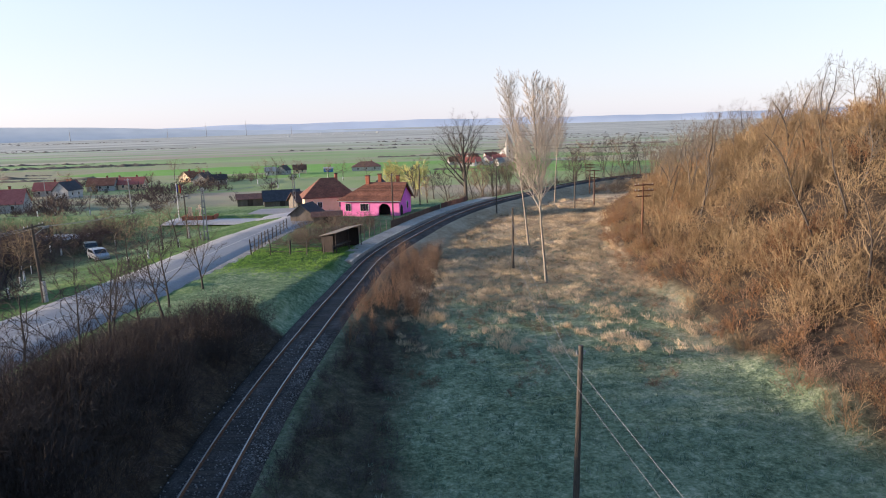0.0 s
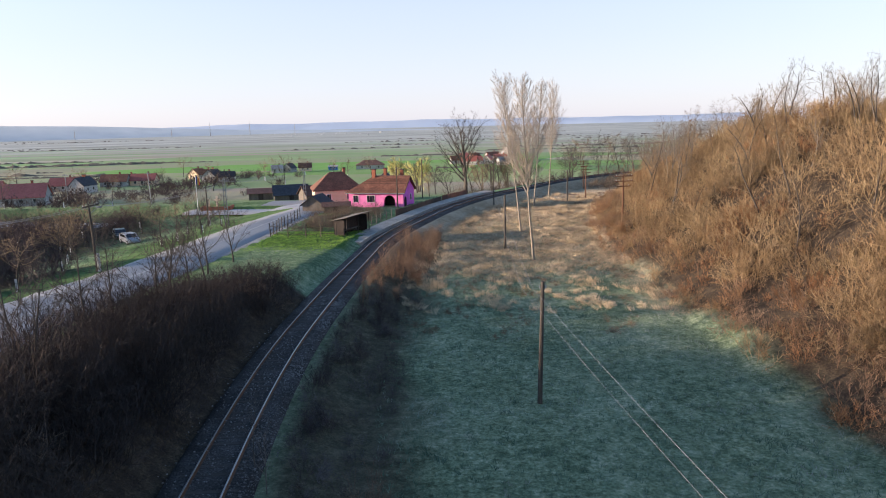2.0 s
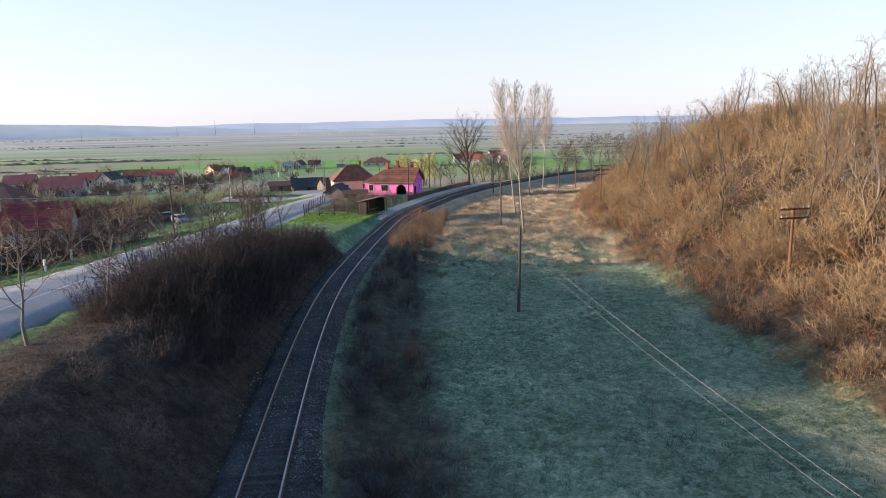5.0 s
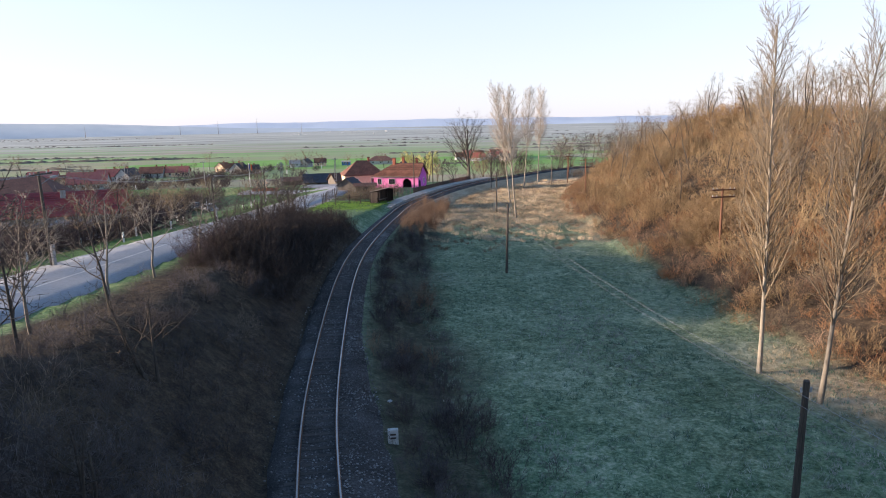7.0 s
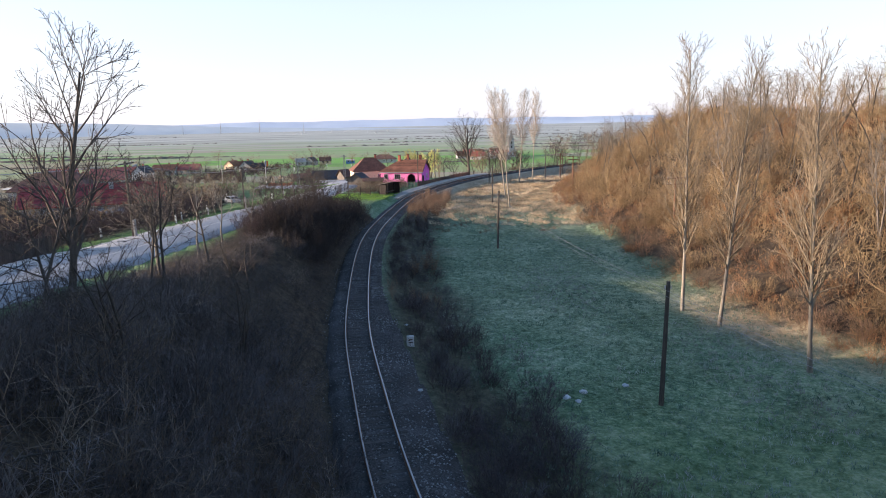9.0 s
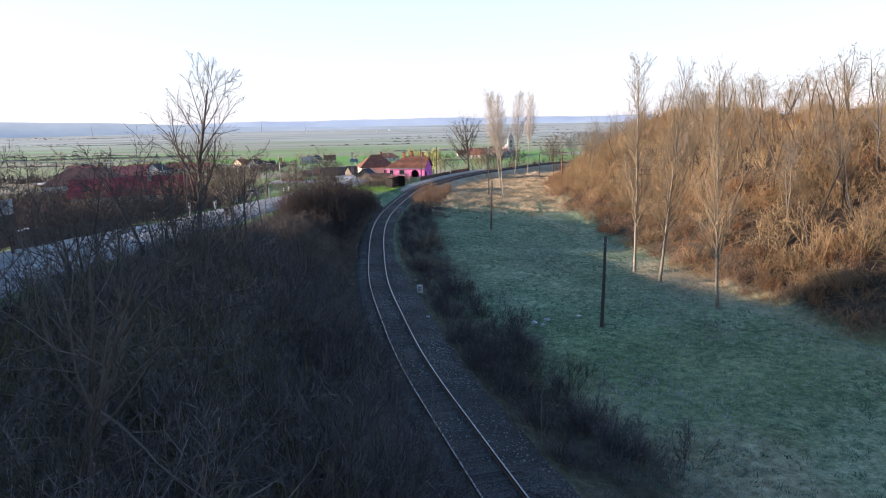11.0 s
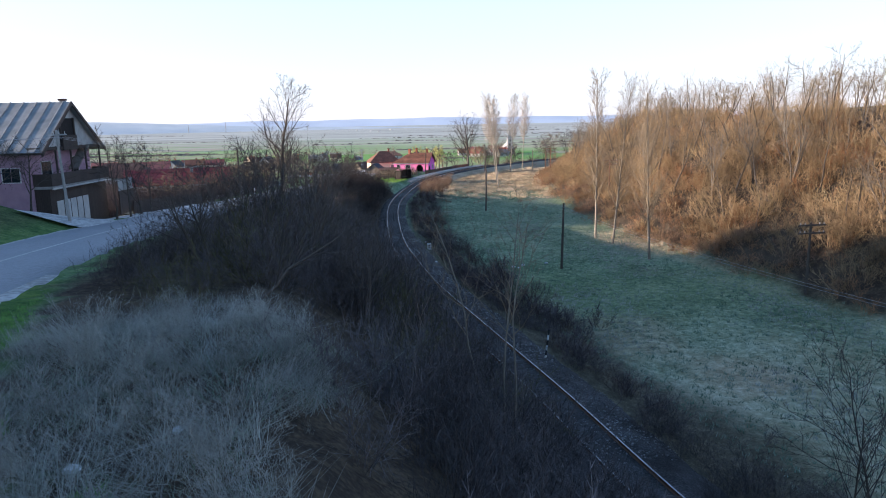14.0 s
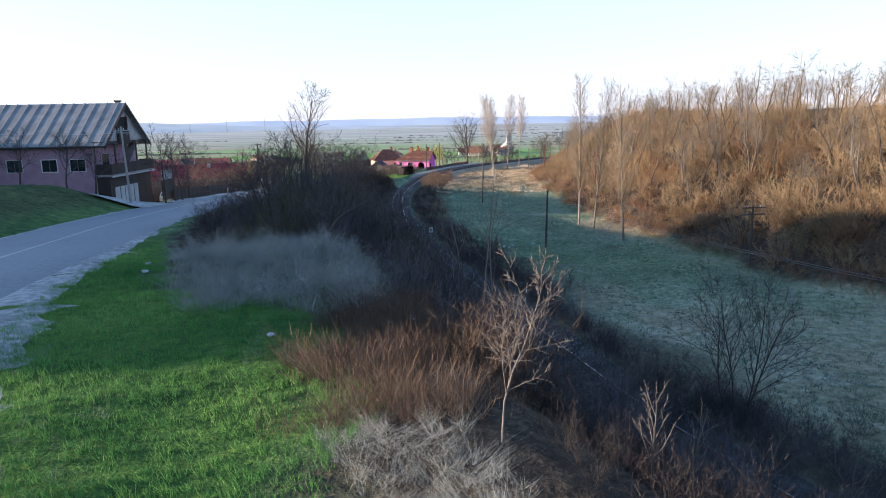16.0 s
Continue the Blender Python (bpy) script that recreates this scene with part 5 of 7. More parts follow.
# ---------------------------------------------------------------- buildings
def window_part(root, x, y, z, w, h, face="y", frame=None, panes=2, sign=-1):
    """A window whose frame stands a little proud of the wall, with its panes set back in it."""
    def bx(a, b, c, d, e, f):
        return box_bm(a, c, e, b, d, f) if face == "y" else box_bm(c, a, e, d, b, f)
    t = 0.06
    o = sign * 0.05
    c = x if face == "y" else y
    p = y if face == "y" else x
    lo, hi = sorted((p + o, p - o))
    bm = bmesh.new()
    for a, b, e, f in ((c - w / 2, c - w / 2 + t, z, z + h), (c + w / 2 - t, c + w / 2, z, z + h), (c - w / 2 + t, c + w / 2 - t, z, z + t), (c - w / 2 + t, c + w / 2 - t, z + h - t, z + h)):
        s = bx(a, b, lo, hi, e, f)
        me = bpy.data.meshes.new("tmp")
        s.to_mesh(me)
        s.free()
        bm.from_mesh(me)
        bpy.data.meshes.remove(me)
    fr = part("window", bm, frame or M_WHITE, root)
    gap = (w - 2 * t) / panes
    for k in range(panes):
        a = c - w / 2 + t + k * gap
        lo2, hi2 = sorted((p + sign * 0.02, p - sign * 0.02))
        part("pane", bx(a + 0.02, a + gap - 0.02, lo2, hi2, z + t, z + h - t), M_GLASS, fr, "dark reflecting pane")
    return fr


def gable_roof_bm(x0, x1, y0, y1, eave, ridge, along="x", over=0.35, thick=0.12, hip=0.0):
    """A pitched roof with thickness; hip: how far the ridge draws in at either end."""
    if along == "x":
        ym = (y0 + y1) / 2
        k = (ridge - eave) / ((y1 - y0) / 2)
        e = eave - over * k
        A = [(x0 - over, y0 - over, e), (x1 + over, y0 - over, e), (x1 + over, y1 + over, e), (x0 - over, y1 + over, e), (x0 - over + hip, ym, ridge), (x1 + over - hip, ym, ridge)]
    else:
        xm = (x0 + x1) / 2
        k = (ridge - eave) / ((x1 - x0) / 2)
        e = eave - over * k
        A = [(x1 + over, y0 - over, e), (x1 + over, y1 + over, e), (x0 - over, y1 + over, e), (x0 - over, y0 - over, e), (xm, y0 - over + hip, ridge), (xm, y1 + over - hip, ridge)]
    n = len(A)
    pts = A + [(x, y, z - thick) for x, y, z in A]
    top = [(0, 1, 5, 4), (2, 3, 4, 5), (1, 2, 5), (3, 0, 4)] if hip else [(0, 1, 5, 4), (2, 3, 4, 5)]
    faces = top + [tuple(i + n for i in f[::-1]) for f in top]
    rim = [(0, 1), (1, 2), (2, 3), (3, 0)] if hip else [(0, 1), (1, 5), (5, 2), (2, 3), (3, 4), (4, 0)]
    faces += [(a, b, b + n, a + n) for a, b in rim]
    return poly_bm(pts, faces)


def rows_on_slope(root, p0, p1, q0, q1, rows, material, lift=0.03, name="tile_course"):
    """Courses of tiles laid on a roof slope: p0-p1 along the eave, q0-q1 along the ridge."""
    p0, p1, q0, q1 = map(Vector, (p0, p1, q0, q1))
    n = (p1 - p0).cross(q0 - p0).normalized()
    if n.z < 0:
        n = -n
    for r in range(rows):
        a, b = r / rows, (r + 1) / rows
        c = [p0.lerp(q0, a), p1.lerp(q1, a), p1.lerp(q1, b), p0.lerp(q0, b)]
        pts = [c[0] + n * (lift + 0.03), c[1] + n * (lift + 0.03), c[2] + n * lift * 0.4, c[3] + n * lift * 0.4, c[0] - n * 0.01, c[1] - n * 0.01, c[2] - n * 0.01, c[3] - n * 0.01]
        part(name, poly_bm(pts, [(0, 1, 2, 3), (7, 6, 5, 4), (0, 4, 5, 1), (1, 5, 6, 2), (2, 6, 7, 3), (3, 7, 4, 0)]), material, root)


def chimney_part(root, x, y, z0, z1, w=0.5, material=None):
    c = part("chimney", box_bm(x - w / 2, y - w / 2, z0, x + w / 2, y + w / 2, z1, 0.02), material or M_BRICK, root)
    part("chimney_cap", box_bm(x - w / 2 - 0.07, y - w / 2 - 0.07, z1 - 0.12, x + w / 2 + 0.07, y + w / 2 + 0.07, z1 + 0.03), M_TILE_DARK, c)


def cottage(name, x, y, turn, w, d, eave, ridge, wall, roof, label, along="x", hip=0.0, windows=2, chimney=True, group="village houses", z=None, category="house"):
    """A plain village house: walls, roof, windows, door and chimney; its front looks along -y before it is turned."""
    base = ground_at(x, y) if z is None else z
    root = thing(name, pose(x, y, base, 0, 0, turn), label, category, group)
    prof = [(-d / 2, -0.6), (d / 2, -0.6), (d / 2, eave), (0, ridge - 0.1), (-d / 2, eave)]
    if along == "x" and not hip:
        part("wall", prism_bm([(a, b) for a, b in prof], "x", -w / 2, w / 2), wall, root)
    elif not hip:
        prof = [(-w / 2, -0.6), (w / 2, -0.6), (w / 2, eave), (0, ridge - 0.1), (-w / 2, eave)]
        part("wall", prism_bm(prof, "y", -d / 2, d / 2), wall, root)
    else:
        part("wall", box_bm(-w / 2, -d / 2, -0.6, w / 2, d / 2, eave), wall, root)
    r = part("roof", gable_roof_bm(-w / 2, w / 2, -d / 2, d / 2, eave, ridge, along, 0.35, 0.12, hip), roof, root)
    for k in range(windows):
        cx = -w / 2 + w * (k + 0.7) / (windows + 0.4)
        window_part(root, cx, -d / 2, 0.9, 0.9, 1.1, "y")
    for sy in (-0.25, 0.25):
        window_part(root, w / 2, d * sy, 0.9, 0.8, 1.1, "x", sign=1)
        window_part(root, -w / 2, d * sy, 0.9, 0.8, 1.1, "x", sign=-1)
    if chimney:
        chimney_part(r, w * 0.18, 0.6, eave + 0.2, ridge + 0.7)
    return root


# station house: pink front with an arched porch, its gable end towards the line
def station_house():
    root = thing("station_house", pose(-6.57, 89.15, -1.25, 0, 0, -16), "bright pink station house with an arched porch and mossy clay roof", "house")
    W, D, E, R = 5.0, 3.4, 3.0, 5.25
    AX, AR, AZ = 2.5, 1.0, 1.2
    bays = [box_bm(-W, -D, -0.5, AX - AR, -D + 0.3, E), box_bm(AX + AR, -D, -0.5, W, -D + 0.3, E)]
    arc = [(AX - AR * math.cos(q), AZ + AR * math.sin(q)) for q in np.linspace(0, math.pi, 11)]
    for (xa, za), (xb, zb) in zip(arc, arc[1:]):
        bays.append(prism_bm([(xa, za), (xb, zb), (xb, E), (xa, E)], "y", -D, -D + 0.3))
    front = bmesh.new()
    for q in bays:
        me = bpy.data.meshes.new("bay")
        q.to_mesh(me)
        q.free()
        front.from_mesh(me)
        bpy.data.meshes.remove(me)
    part("front_wall", front, M_PINK, root, "bright pink rendered front wall with an arch")
    # Flat panel on the gable and black porch wall: arch shade painted in
    part("side_arch", prism_bm([(-2.9 - 0.7 * math.cos(q) + 0.7, 1.2 + 0.7 * math.sin(q)) for q in np.linspace(0, math.pi, 9)] + [(-1.5, 0.1), (-2.9, 0.1)], "x", W + 0.002, W + 0.03), M_INTERIOR_SHADE, root, "near-black arched panel painted as the shade of the porch")
    part("porch_wall", box_bm(1.2, -D + 1.7, -0.4, W - 0.3, -D + 1.8, E), M_INTERIOR_SHADE, root, "porch wall behind the arch, shade painted near black")
    part("back_wall", box_bm(-W, D - 0.3, -0.5, W, D, E), M_PINK, root)
    part("side_wall", box_bm(-W, -D + 0.3, -0.5, -W + 0.3, D - 0.3, E), M_PINK, root)
    part("gable_wall", prism_bm([(-D + 0.3, -0.5), (D - 0.3, -0.5), (D - 0.3, E), (0, R - 0.3), (-D + 0.3, E)], "x", W - 0.3, W), M_PINK_SHADED, root, "pink rendered gable end, purple shade in its colour")
    part("porch_floor", box_bm(1.3, -D + 0.3, -0.5, W - 0.3, -D + 1.7, 0.12), M_CONC, root)
    part("interior_floor", box_bm(-W + 0.3, -D + 0.31, -0.5, 1.28, D - 0.31, 0.05), M_INTERIOR_SHADE, root)
    k = (R - E) / D
    e = E - 0.4 * k
    H = -W + 3.6
    top = [(-W - 0.4, -D - 0.4, e), (W + 0.4, -D - 0.4, e), (W + 0.4, D + 0.4, e), (-W - 0.4, D + 0.4, e), (H, 0, R), (W + 0.4, 0, R)]
    under = [(x, y, z - 0.14) for x, y, z in top]
    tf = [(0, 1, 5, 4), (2, 3, 4, 5), (3, 0, 4)]
    roof = part("roof", poly_bm(top + under, tf + [tuple(i + 6 for i in q[::-1]) for q in tf] + [(0, 1, 7, 6), (1, 5, 11, 7), (5, 2, 8, 11), (2, 3, 9, 8), (3, 0, 6, 9)]), M_TILE, root, "mossy red-brown clay tile roof")
    rows_on_slope(roof, top[0], top[1], top[4], top[5], 14, M_TILE)
    rows_on_slope(roof, top[3], top[0], top[4], top[4], 12, M_TILE)
    part("ridge_cap", cyl_bm((H, 0, R + 0.02), (W + 0.4, 0, R + 0.02), 0.11, 0.11, 8), M_TILE_DARK, roof)
    for s in (-1, 1):
        part("bargeboard", poly_bm([(W + 0.38, s * (D + 0.42), E - 0.42 * k - 0.2), (W + 0.38, 0, R - 0.2), (W + 0.38, 0, R + 0.03), (W + 0.38, s * (D + 0.42), E - 0.42 * k + 0.03), (W + 0.43, s * (D + 0.42), E - 0.42 * k - 0.2), (W + 0.43, 0, R - 0.2), (W + 0.43, 0, R + 0.03), (W + 0.43, s * (D + 0.42), E - 0.42 * k + 0.03)], [(0, 1, 2, 3), (7, 6, 5, 4), (0, 4, 5, 1), (1, 5, 6, 2), (2, 6, 7, 3), (3, 7, 4, 0)]), M_DARKWOOD, roof)
    for x, y, z1, w in ((-1.3, -0.1, R + 1.25, 0.6), (0.4, 1.2, R + 1.4, 0.5), (3.4, 1.6, R + 1.1, 0.5)):
        chimney_part(roof, x, y, R - 1.2, z1, w)
    window_part(root, -0.9, -D, 0.95, 1.5, 1.25, "y", panes=3)
    for sx in (-3.7,):
        window_part(root, sx, -D, 0.95, 1.0, 1.25, "y")
    window_part(root, W, 1.2, 0.9, 0.8, 1.2, "x", sign=1)
    part("dormer", prism_bm([(-1.5, R - 1.0), (1.5, R - 1.0), (0, R + 0.45)], "y", 1.0, 3.6), M_DARKROOF, roof, "small dark rear gable")
    part("gutter", cyl_bm((-W - 0.4, -D - 0.45, E - 0.42), (W + 0.4, -D - 0.45, E - 0.42), 0.07, 0.07, 8), M_SHEET, roof)


station_house()
cottage("neighbour_house", -15.8, 100.0, 12, 9.0, 8.0, 3.0, 5.9, M_APRICOT, M_TILE, "apricot rendered house with a hipped clay tile roof", hip=3.6, windows=2, z=-1.6)


# dark sheds and the barn
def shed(name, x, y, turn, w, d, eave, ridge, wall, roof, label, z=None):
    root = thing(name, pose(x, y, ground_at(x, y) if z is None else z, 0, 0, turn), label, "shed", "sheds and barns")
    part("wall", prism_bm([(-d / 2, -0.4), (d / 2, -0.4), (d / 2, eave), (0, ridge - 0.08), (-d / 2, eave)], "x", -w / 2, w / 2), wall, root)
    part("roof", gable_roof_bm(-w / 2, w / 2, -d / 2, d / 2, eave, ridge, "x", 0.4, 0.1), roof, root)
    n = max(3, int(w / 0.9))
    for i in range(n + 1):
        a = -w / 2 + w * i / n
        part("batten", box_bm(a - 0.05, -d / 2 - 0.05, -0.3, a + 0.05, -d / 2 + 0.01, eave - 0.1), M_OLDWOOD, root)
    part("door", box_bm(-0.6, -d / 2 - 0.09, -0.2, 0.6, -d / 2 - 0.02, min(2.0, eave - 0.1)), M_DARKWOOD, root)
    return root


shed("wooden_shed", -17.2, 83.0, 75, 4.0, 3.8, 1.3, 2.7, M_OLDWOOD, M_DARKROOF, "low dark shed with a black felt roof", -1.0)
shed("garden_shed", -13.6, 79.0, 8, 4.0, 2.2, 1.3, 1.75, M_OLDWOOD, M_TILE_DARK, "low brown garden shed beside the pink house")
shed("hay_barn", -33.0, 146, 14, 8.5, 6, 1.7, 3.9, M_OLDWOOD, M_DARKROOF, "old barn with a large black roof by the junction")
shed("lean_to_shed", -41.5, 149, 14, 6, 5, 2.0, 3.0, M_OLDWOOD, M_TILE_DARK, "small brown lean-to beside the barn")
shed("back_shed", -22.5, 118, 30, 6, 5, 1.9, 3.6, M_OLDWOOD, M_TILE_DARK, "brown shed with an old tile roof")


# waiting shelter on the platform
def shelter():
    root = thing("waiting_shelter", pose(-8.6, 51.6, ground_at(-8.6, 51.6) - 0.02, 0, 0, -22), "dark open-fronted waiting shelter with a sloping sheet roof", "shelter")
    L, D = 3.1, 0.85
    part("back_wall", box_bm(-D, -L, -0.15, -D + 0.06, L, 1.95), M_DARKWOOD, root)
    for s in (-1, 1):
        part("side_wall", box_bm(-D + 0.06, s * L - (0.06 if s > 0 else 0), -0.15, D - 0.3, s * L + (0.06 if s < 0 else 0), 2.0), M_DARKWOOD, root)
    for s in (-1, 0, 1):
        part("post", cyl_bm((D, s * (L - 0.05), -0.3), (D, s * (L - 0.05), 2.3), 0.06, 0.055, 8), M_DARKWOOD, root)
    part("roof", prism_bm([(-D - 0.2, 1.95), (D + 0.25, 2.36), (D + 0.25, 2.42), (-D - 0.2, 2.01)], "y", -L - 0.2, L + 0.2), M_OLDWOOD, root, "grey sloping roof")
    part("bench", box_bm(-D + 0.1, -L + 0.3, 0.4, -D + 0.5, L - 0.3, 0.46), M_OLDWOOD, root)
    for s in (-1, 1):
        part("bench_leg", box_bm(-D + 0.15, s * 2 - 0.04, -0.1, -D + 0.45, s * 2 + 0.04, 0.4), M_OLDWOOD, root)


shelter()

# platform
i0, i1 = int(np.argmin(np.abs(TRK[:, 1] - 44))), int(np.argmin(np.abs(TRK[:, 1] - 104)))
v, f = ribbon(TRK, TRK_N, [(-4.1, -0.9), (-4.1, 0.12), (-1.85, 0.10), (-1.85, -0.9)], track_z, i0, i1)
k = len(v)
f += [(0, 1, 2, 3), (k - 1, k - 2, k - 3, k - 4)]
platform = tagged(new("platform", mesh_from("platform", v, f, [M_PLAT])), "low worn concrete platform along the railway track", "platform", kind="structure")
slab_me = None
for i in range(i0, i1, 2):
    a = math.atan2(TRK_N[i, 1], TRK_N[i, 0])
    if slab_me is None:
        bm = box_bm(-0.10, -0.62, 0, 0.10, 0.62, 0.05, 0.01)
        slab_me = bpy.data.meshes.new("edge_slab")
        bm.to_mesh(slab_me)
        bm.free()
        slab_me.materials.append(M_PLAT)
    c = TRK[i] + TRK_N[i] * -1.97
    part_mesh("edge_slab", slab_me, platform, Matrix.Translation((c[0], c[1], track_z(TRK[i, 1]) + 0.085)) @ Matrix.Rotation(a, 4, "Z"))


# fences
def board_fence(name, pts, tall, step, label, post_mat, board_mat, boards=True, gap=0.16, bw=0.12, rails=2, group="fences"):
    """A fence along a line of points: posts, rails and single boards."""
    root = thing(name, pose(pts[0][0], pts[0][1], ground_at(*pts[0])), label, "fence", group)
    o = np.array([pts[0][0], pts[0][1], ground_at(*pts[0])])
    rng = random.Random(len(pts) + int(tall * 10))
    for (xa, ya), (xb, yb) in zip(pts, pts[1:]):
        ln = math.hypot(xb - xa, yb - ya)
        n = max(1, round(ln / step))
        ang = math.atan2(yb - ya, xb - xa)
        spots = [(xa + (xb - xa) * i / n, ya + (yb - ya) * i / n) for i in range(n + 1)]
        zs = [ground_at(*q) for q in spots]
        for q, z in zip(spots, zs):
            part_mesh("post", post_mesh(tall, post_mat), root, Matrix.Translation((q[0] - o[0], q[1] - o[1], z - o[2])) @ Matrix.Rotation(rng.gauss(0, 0.03), 4, "X") @ Matrix.Rotation(rng.gauss(0, 0.03), 4, "Y"))
        for (qa, za), (qb, zb) in zip(zip(spots, zs), zip(spots[1:], zs[1:])):
            for k in range(rails):
                h = tall * (0.25 + 0.55 * k / max(rails - 1, 1))
                part("rail", cyl_bm((qa[0] - o[0], qa[1] - o[1], za + h - o[2]), (qb[0] - o[0], qb[1] - o[1], zb + h - o[2]), 0.03, 0.03, 4), post_mat, root)
            if boards:
                m = max(1, int(math.hypot(qb[0] - qa[0], qb[1] - qa[1]) / gap))
                for j in range(m):
                    u = (j + 0.5) / m
                    part_mesh("board", board_mesh(tall, bw, board_mat), root, Matrix.Translation((qa[0] + (qb[0] - qa[0]) * u - o[0], qa[1] + (qb[1] - qa[1]) * u - o[1], za + (zb - za) * u - o[2])) @ Matrix.Rotation(ang, 4, "Z") @ Matrix.Translation((0, -0.05, rng.gauss(0, 0.03))))
    return root


CACHE = {}


def post_mesh(tall, m):
    key = ("post", tall, m.name)
    if key not in CACHE:
        bm = cyl_bm((0, 0, -0.3), (0, 0, tall + 0.08), 0.075, 0.06, 6)
        me = bpy.data.meshes.new("post")
        bm.to_mesh(me)
        bm.free()
        me.materials.append(m)
        CACHE[key] = me
    return CACHE[key]


def board_mesh(tall, w, m):
    key = ("board", tall, w, m.name)
    if key not in CACHE:
        bm = prism_bm([(-w / 2, 0.05), (w / 2, 0.05), (w / 2, tall - 0.06), (0, tall), (-w / 2, tall - 0.06)], "y", -0.012, 0.012)
        me = bpy.data.meshes.new("board")
        bm.to_mesh(me)
        bm.free()
        me.materials.append(m)
        CACHE[key] = me
    return CACHE[key]


board_fence("wire_fence", [(-18.3, 49.5), (-13.9, 48.4), (-10.2, 47.8)], 1.6, 2.0, "old wire fence on dark wooden posts round the garden", M_POLE, M_POLE, False, rails=3)
board_fence("wire_fence", [(-18.3, 49.5), (-18.6, 60), (-18.4, 72)], 1.6, 2.2, "old wire fence on dark wooden posts beside the road", M_POLE, M_POLE, False, rails=3)
board_fence("picket_fence", [(-15.5, 63), (-12.0, 62), (-9.0, 64)], 1.3, 2.0, "weathered grey picket fence in the station garden", M_OLDWOOD, M_OLDWOOD, True, 0.2, 0.1)
board_fence("wire_fence", [(-7.2, 57.5), (-5.6, 63), (-4.2, 68)], 1.3, 2.2, "grey fence posts behind the platform", M_OLDWOOD, M_OLDWOOD, False)
board_fence("board_fence", [(-3.6, 68.5), (0.4, 79.5), (4.0, 89.0)], 1.25, 2.0, "dark stained board fence between platform and pink house", M_DARKWOOD, M_DARKWOOD, True, 0.17, 0.15)
board_fence("board_fence", [(4.3, 90.5), (9.5, 101)], 1.3, 2.0, "reddish board fence beside the platform end", M_TILE_DARK, M_TILE_DARK, True, 0.2, 0.17)
board_fence("board_fence", [(-32.6, -39.0), (-32.2, -31), (-31.5, -22)], 1.5, 2.2, "dark brown board fence beside the road and driveway", M_DARKWOOD, M_DARKWOOD, True, 0.19, 0.18)


# two-storey house above the road
def gable_house():
    g = 5.0
    root = thing("gable_house", pose(-34.4, -46.0, g, 0, 0, 0), "two-storey faded pink house with white gable and dark wooden balcony", "house")
    L, D, E, R = 13.0, 5.0, 6.3, 10.0
    part("wall", prism_bm([(-D, -0.8), (D, -0.8), (D, E), (0, R - 0.15), (-D, E)], "x", -L, -0.9), M_PALEPINK, root, "faded pink rendered wall")
    part("gable_panel", prism_bm([(-D + 0.1, E + 0.05), (D - 0.1, E + 0.05), (0, R - 0.2)], "x", -0.898, -0.05), M_PLASTER, root, "white boarded gable")
    roof = part("roof", gable_roof_bm(-L, 0, -D, D, E, R, "x", 0.45, 0.14), M_SHEET, root, "grey sheet roof with raised seams")
    k = (R - E) / D
    for side in (-1, 1):
        for i in range(13):
            x = -L - 0.3 + i * 1.09
            part("roof_seam", poly_bm([(x - 0.03, side * (D + 0.45), E - 0.45 * k + 0.01), (x + 0.03, side * (D + 0.45), E - 0.45 * k + 0.01), (x + 0.03, 0, R + 0.01), (x - 0.03, 0, R + 0.01), (x - 0.03, side * (D + 0.45), E - 0.45 * k + 0.07), (x + 0.03, side * (D + 0.45), E - 0.45 * k + 0.07), (x + 0.03, 0, R + 0.07), (x - 0.03, 0, R + 0.07)], [(0, 1, 2, 3), (7, 6, 5, 4), (0, 4, 5, 1), (1, 5, 6, 2), (2, 6, 7, 3), (3, 7, 4, 0)]), M_CONC, roof)
        part("bargeboard", poly_bm([(0.42, side * (D + 0.47), E - 0.47 * k - 0.3), (0.42, 0, R - 0.28), (0.42, 0, R + 0.05), (0.42, side * (D + 0.47), E - 0.47 * k + 0.03), (0.5, side * (D + 0.47), E - 0.47 * k - 0.3), (0.5, 0, R - 0.28), (0.5, 0, R + 0.05), (0.5, side * (D + 0.47), E - 0.47 * k + 0.03)], [(0, 1, 2, 3), (7, 6, 5, 4), (0, 4, 5, 1), (1, 5, 6, 2), (2, 6, 7, 3), (3, 7, 4, 0)]), M_DARKWOOD, roof, "dark bargeboard")
        part("gutter", cyl_bm((-L - 0.4, side * (D + 0.5), E - 0.5 * k - 0.03), (0.45, side * (D + 0.5), E - 0.5 * k - 0.03), 0.08, 0.08, 8), M_DARKWOOD, roof)
    # loggia in the gable
    # No hollow here: a thin black plate paints in the loggia's shade
    part("loggia_recess", box_bm(-0.06, -1.5, E + 0.2, -0.02, 0.7, R - 1.35), M_INTERIOR_SHADE, root, "near-black panel painted as the shade of the gable loggia")
    part("loggia_rail", box_bm(-0.05, -1.6, E - 0.3, 0.22, 0.8, E + 0.95, 0.02), M_DARKWOOD, root)
    for y in (-1.55, 0.75):
        part("loggia_post", box_bm(-0.03, y - 0.07, E + 0.95, 0.12, y + 0.07, R - 1.3), M_DARKWOOD, root)
    part("gable_beam", box_bm(-0.9, -D - 0.1, E - 0.22, 0.12, D + 0.1, E + 0.02), M_DARKWOOD, root)
    # balcony
    part("balcony_floor", box_bm(-0.895, -D + 0.2, 3.05, 0.6, D + 0.35, 3.25), M_CONC, root)
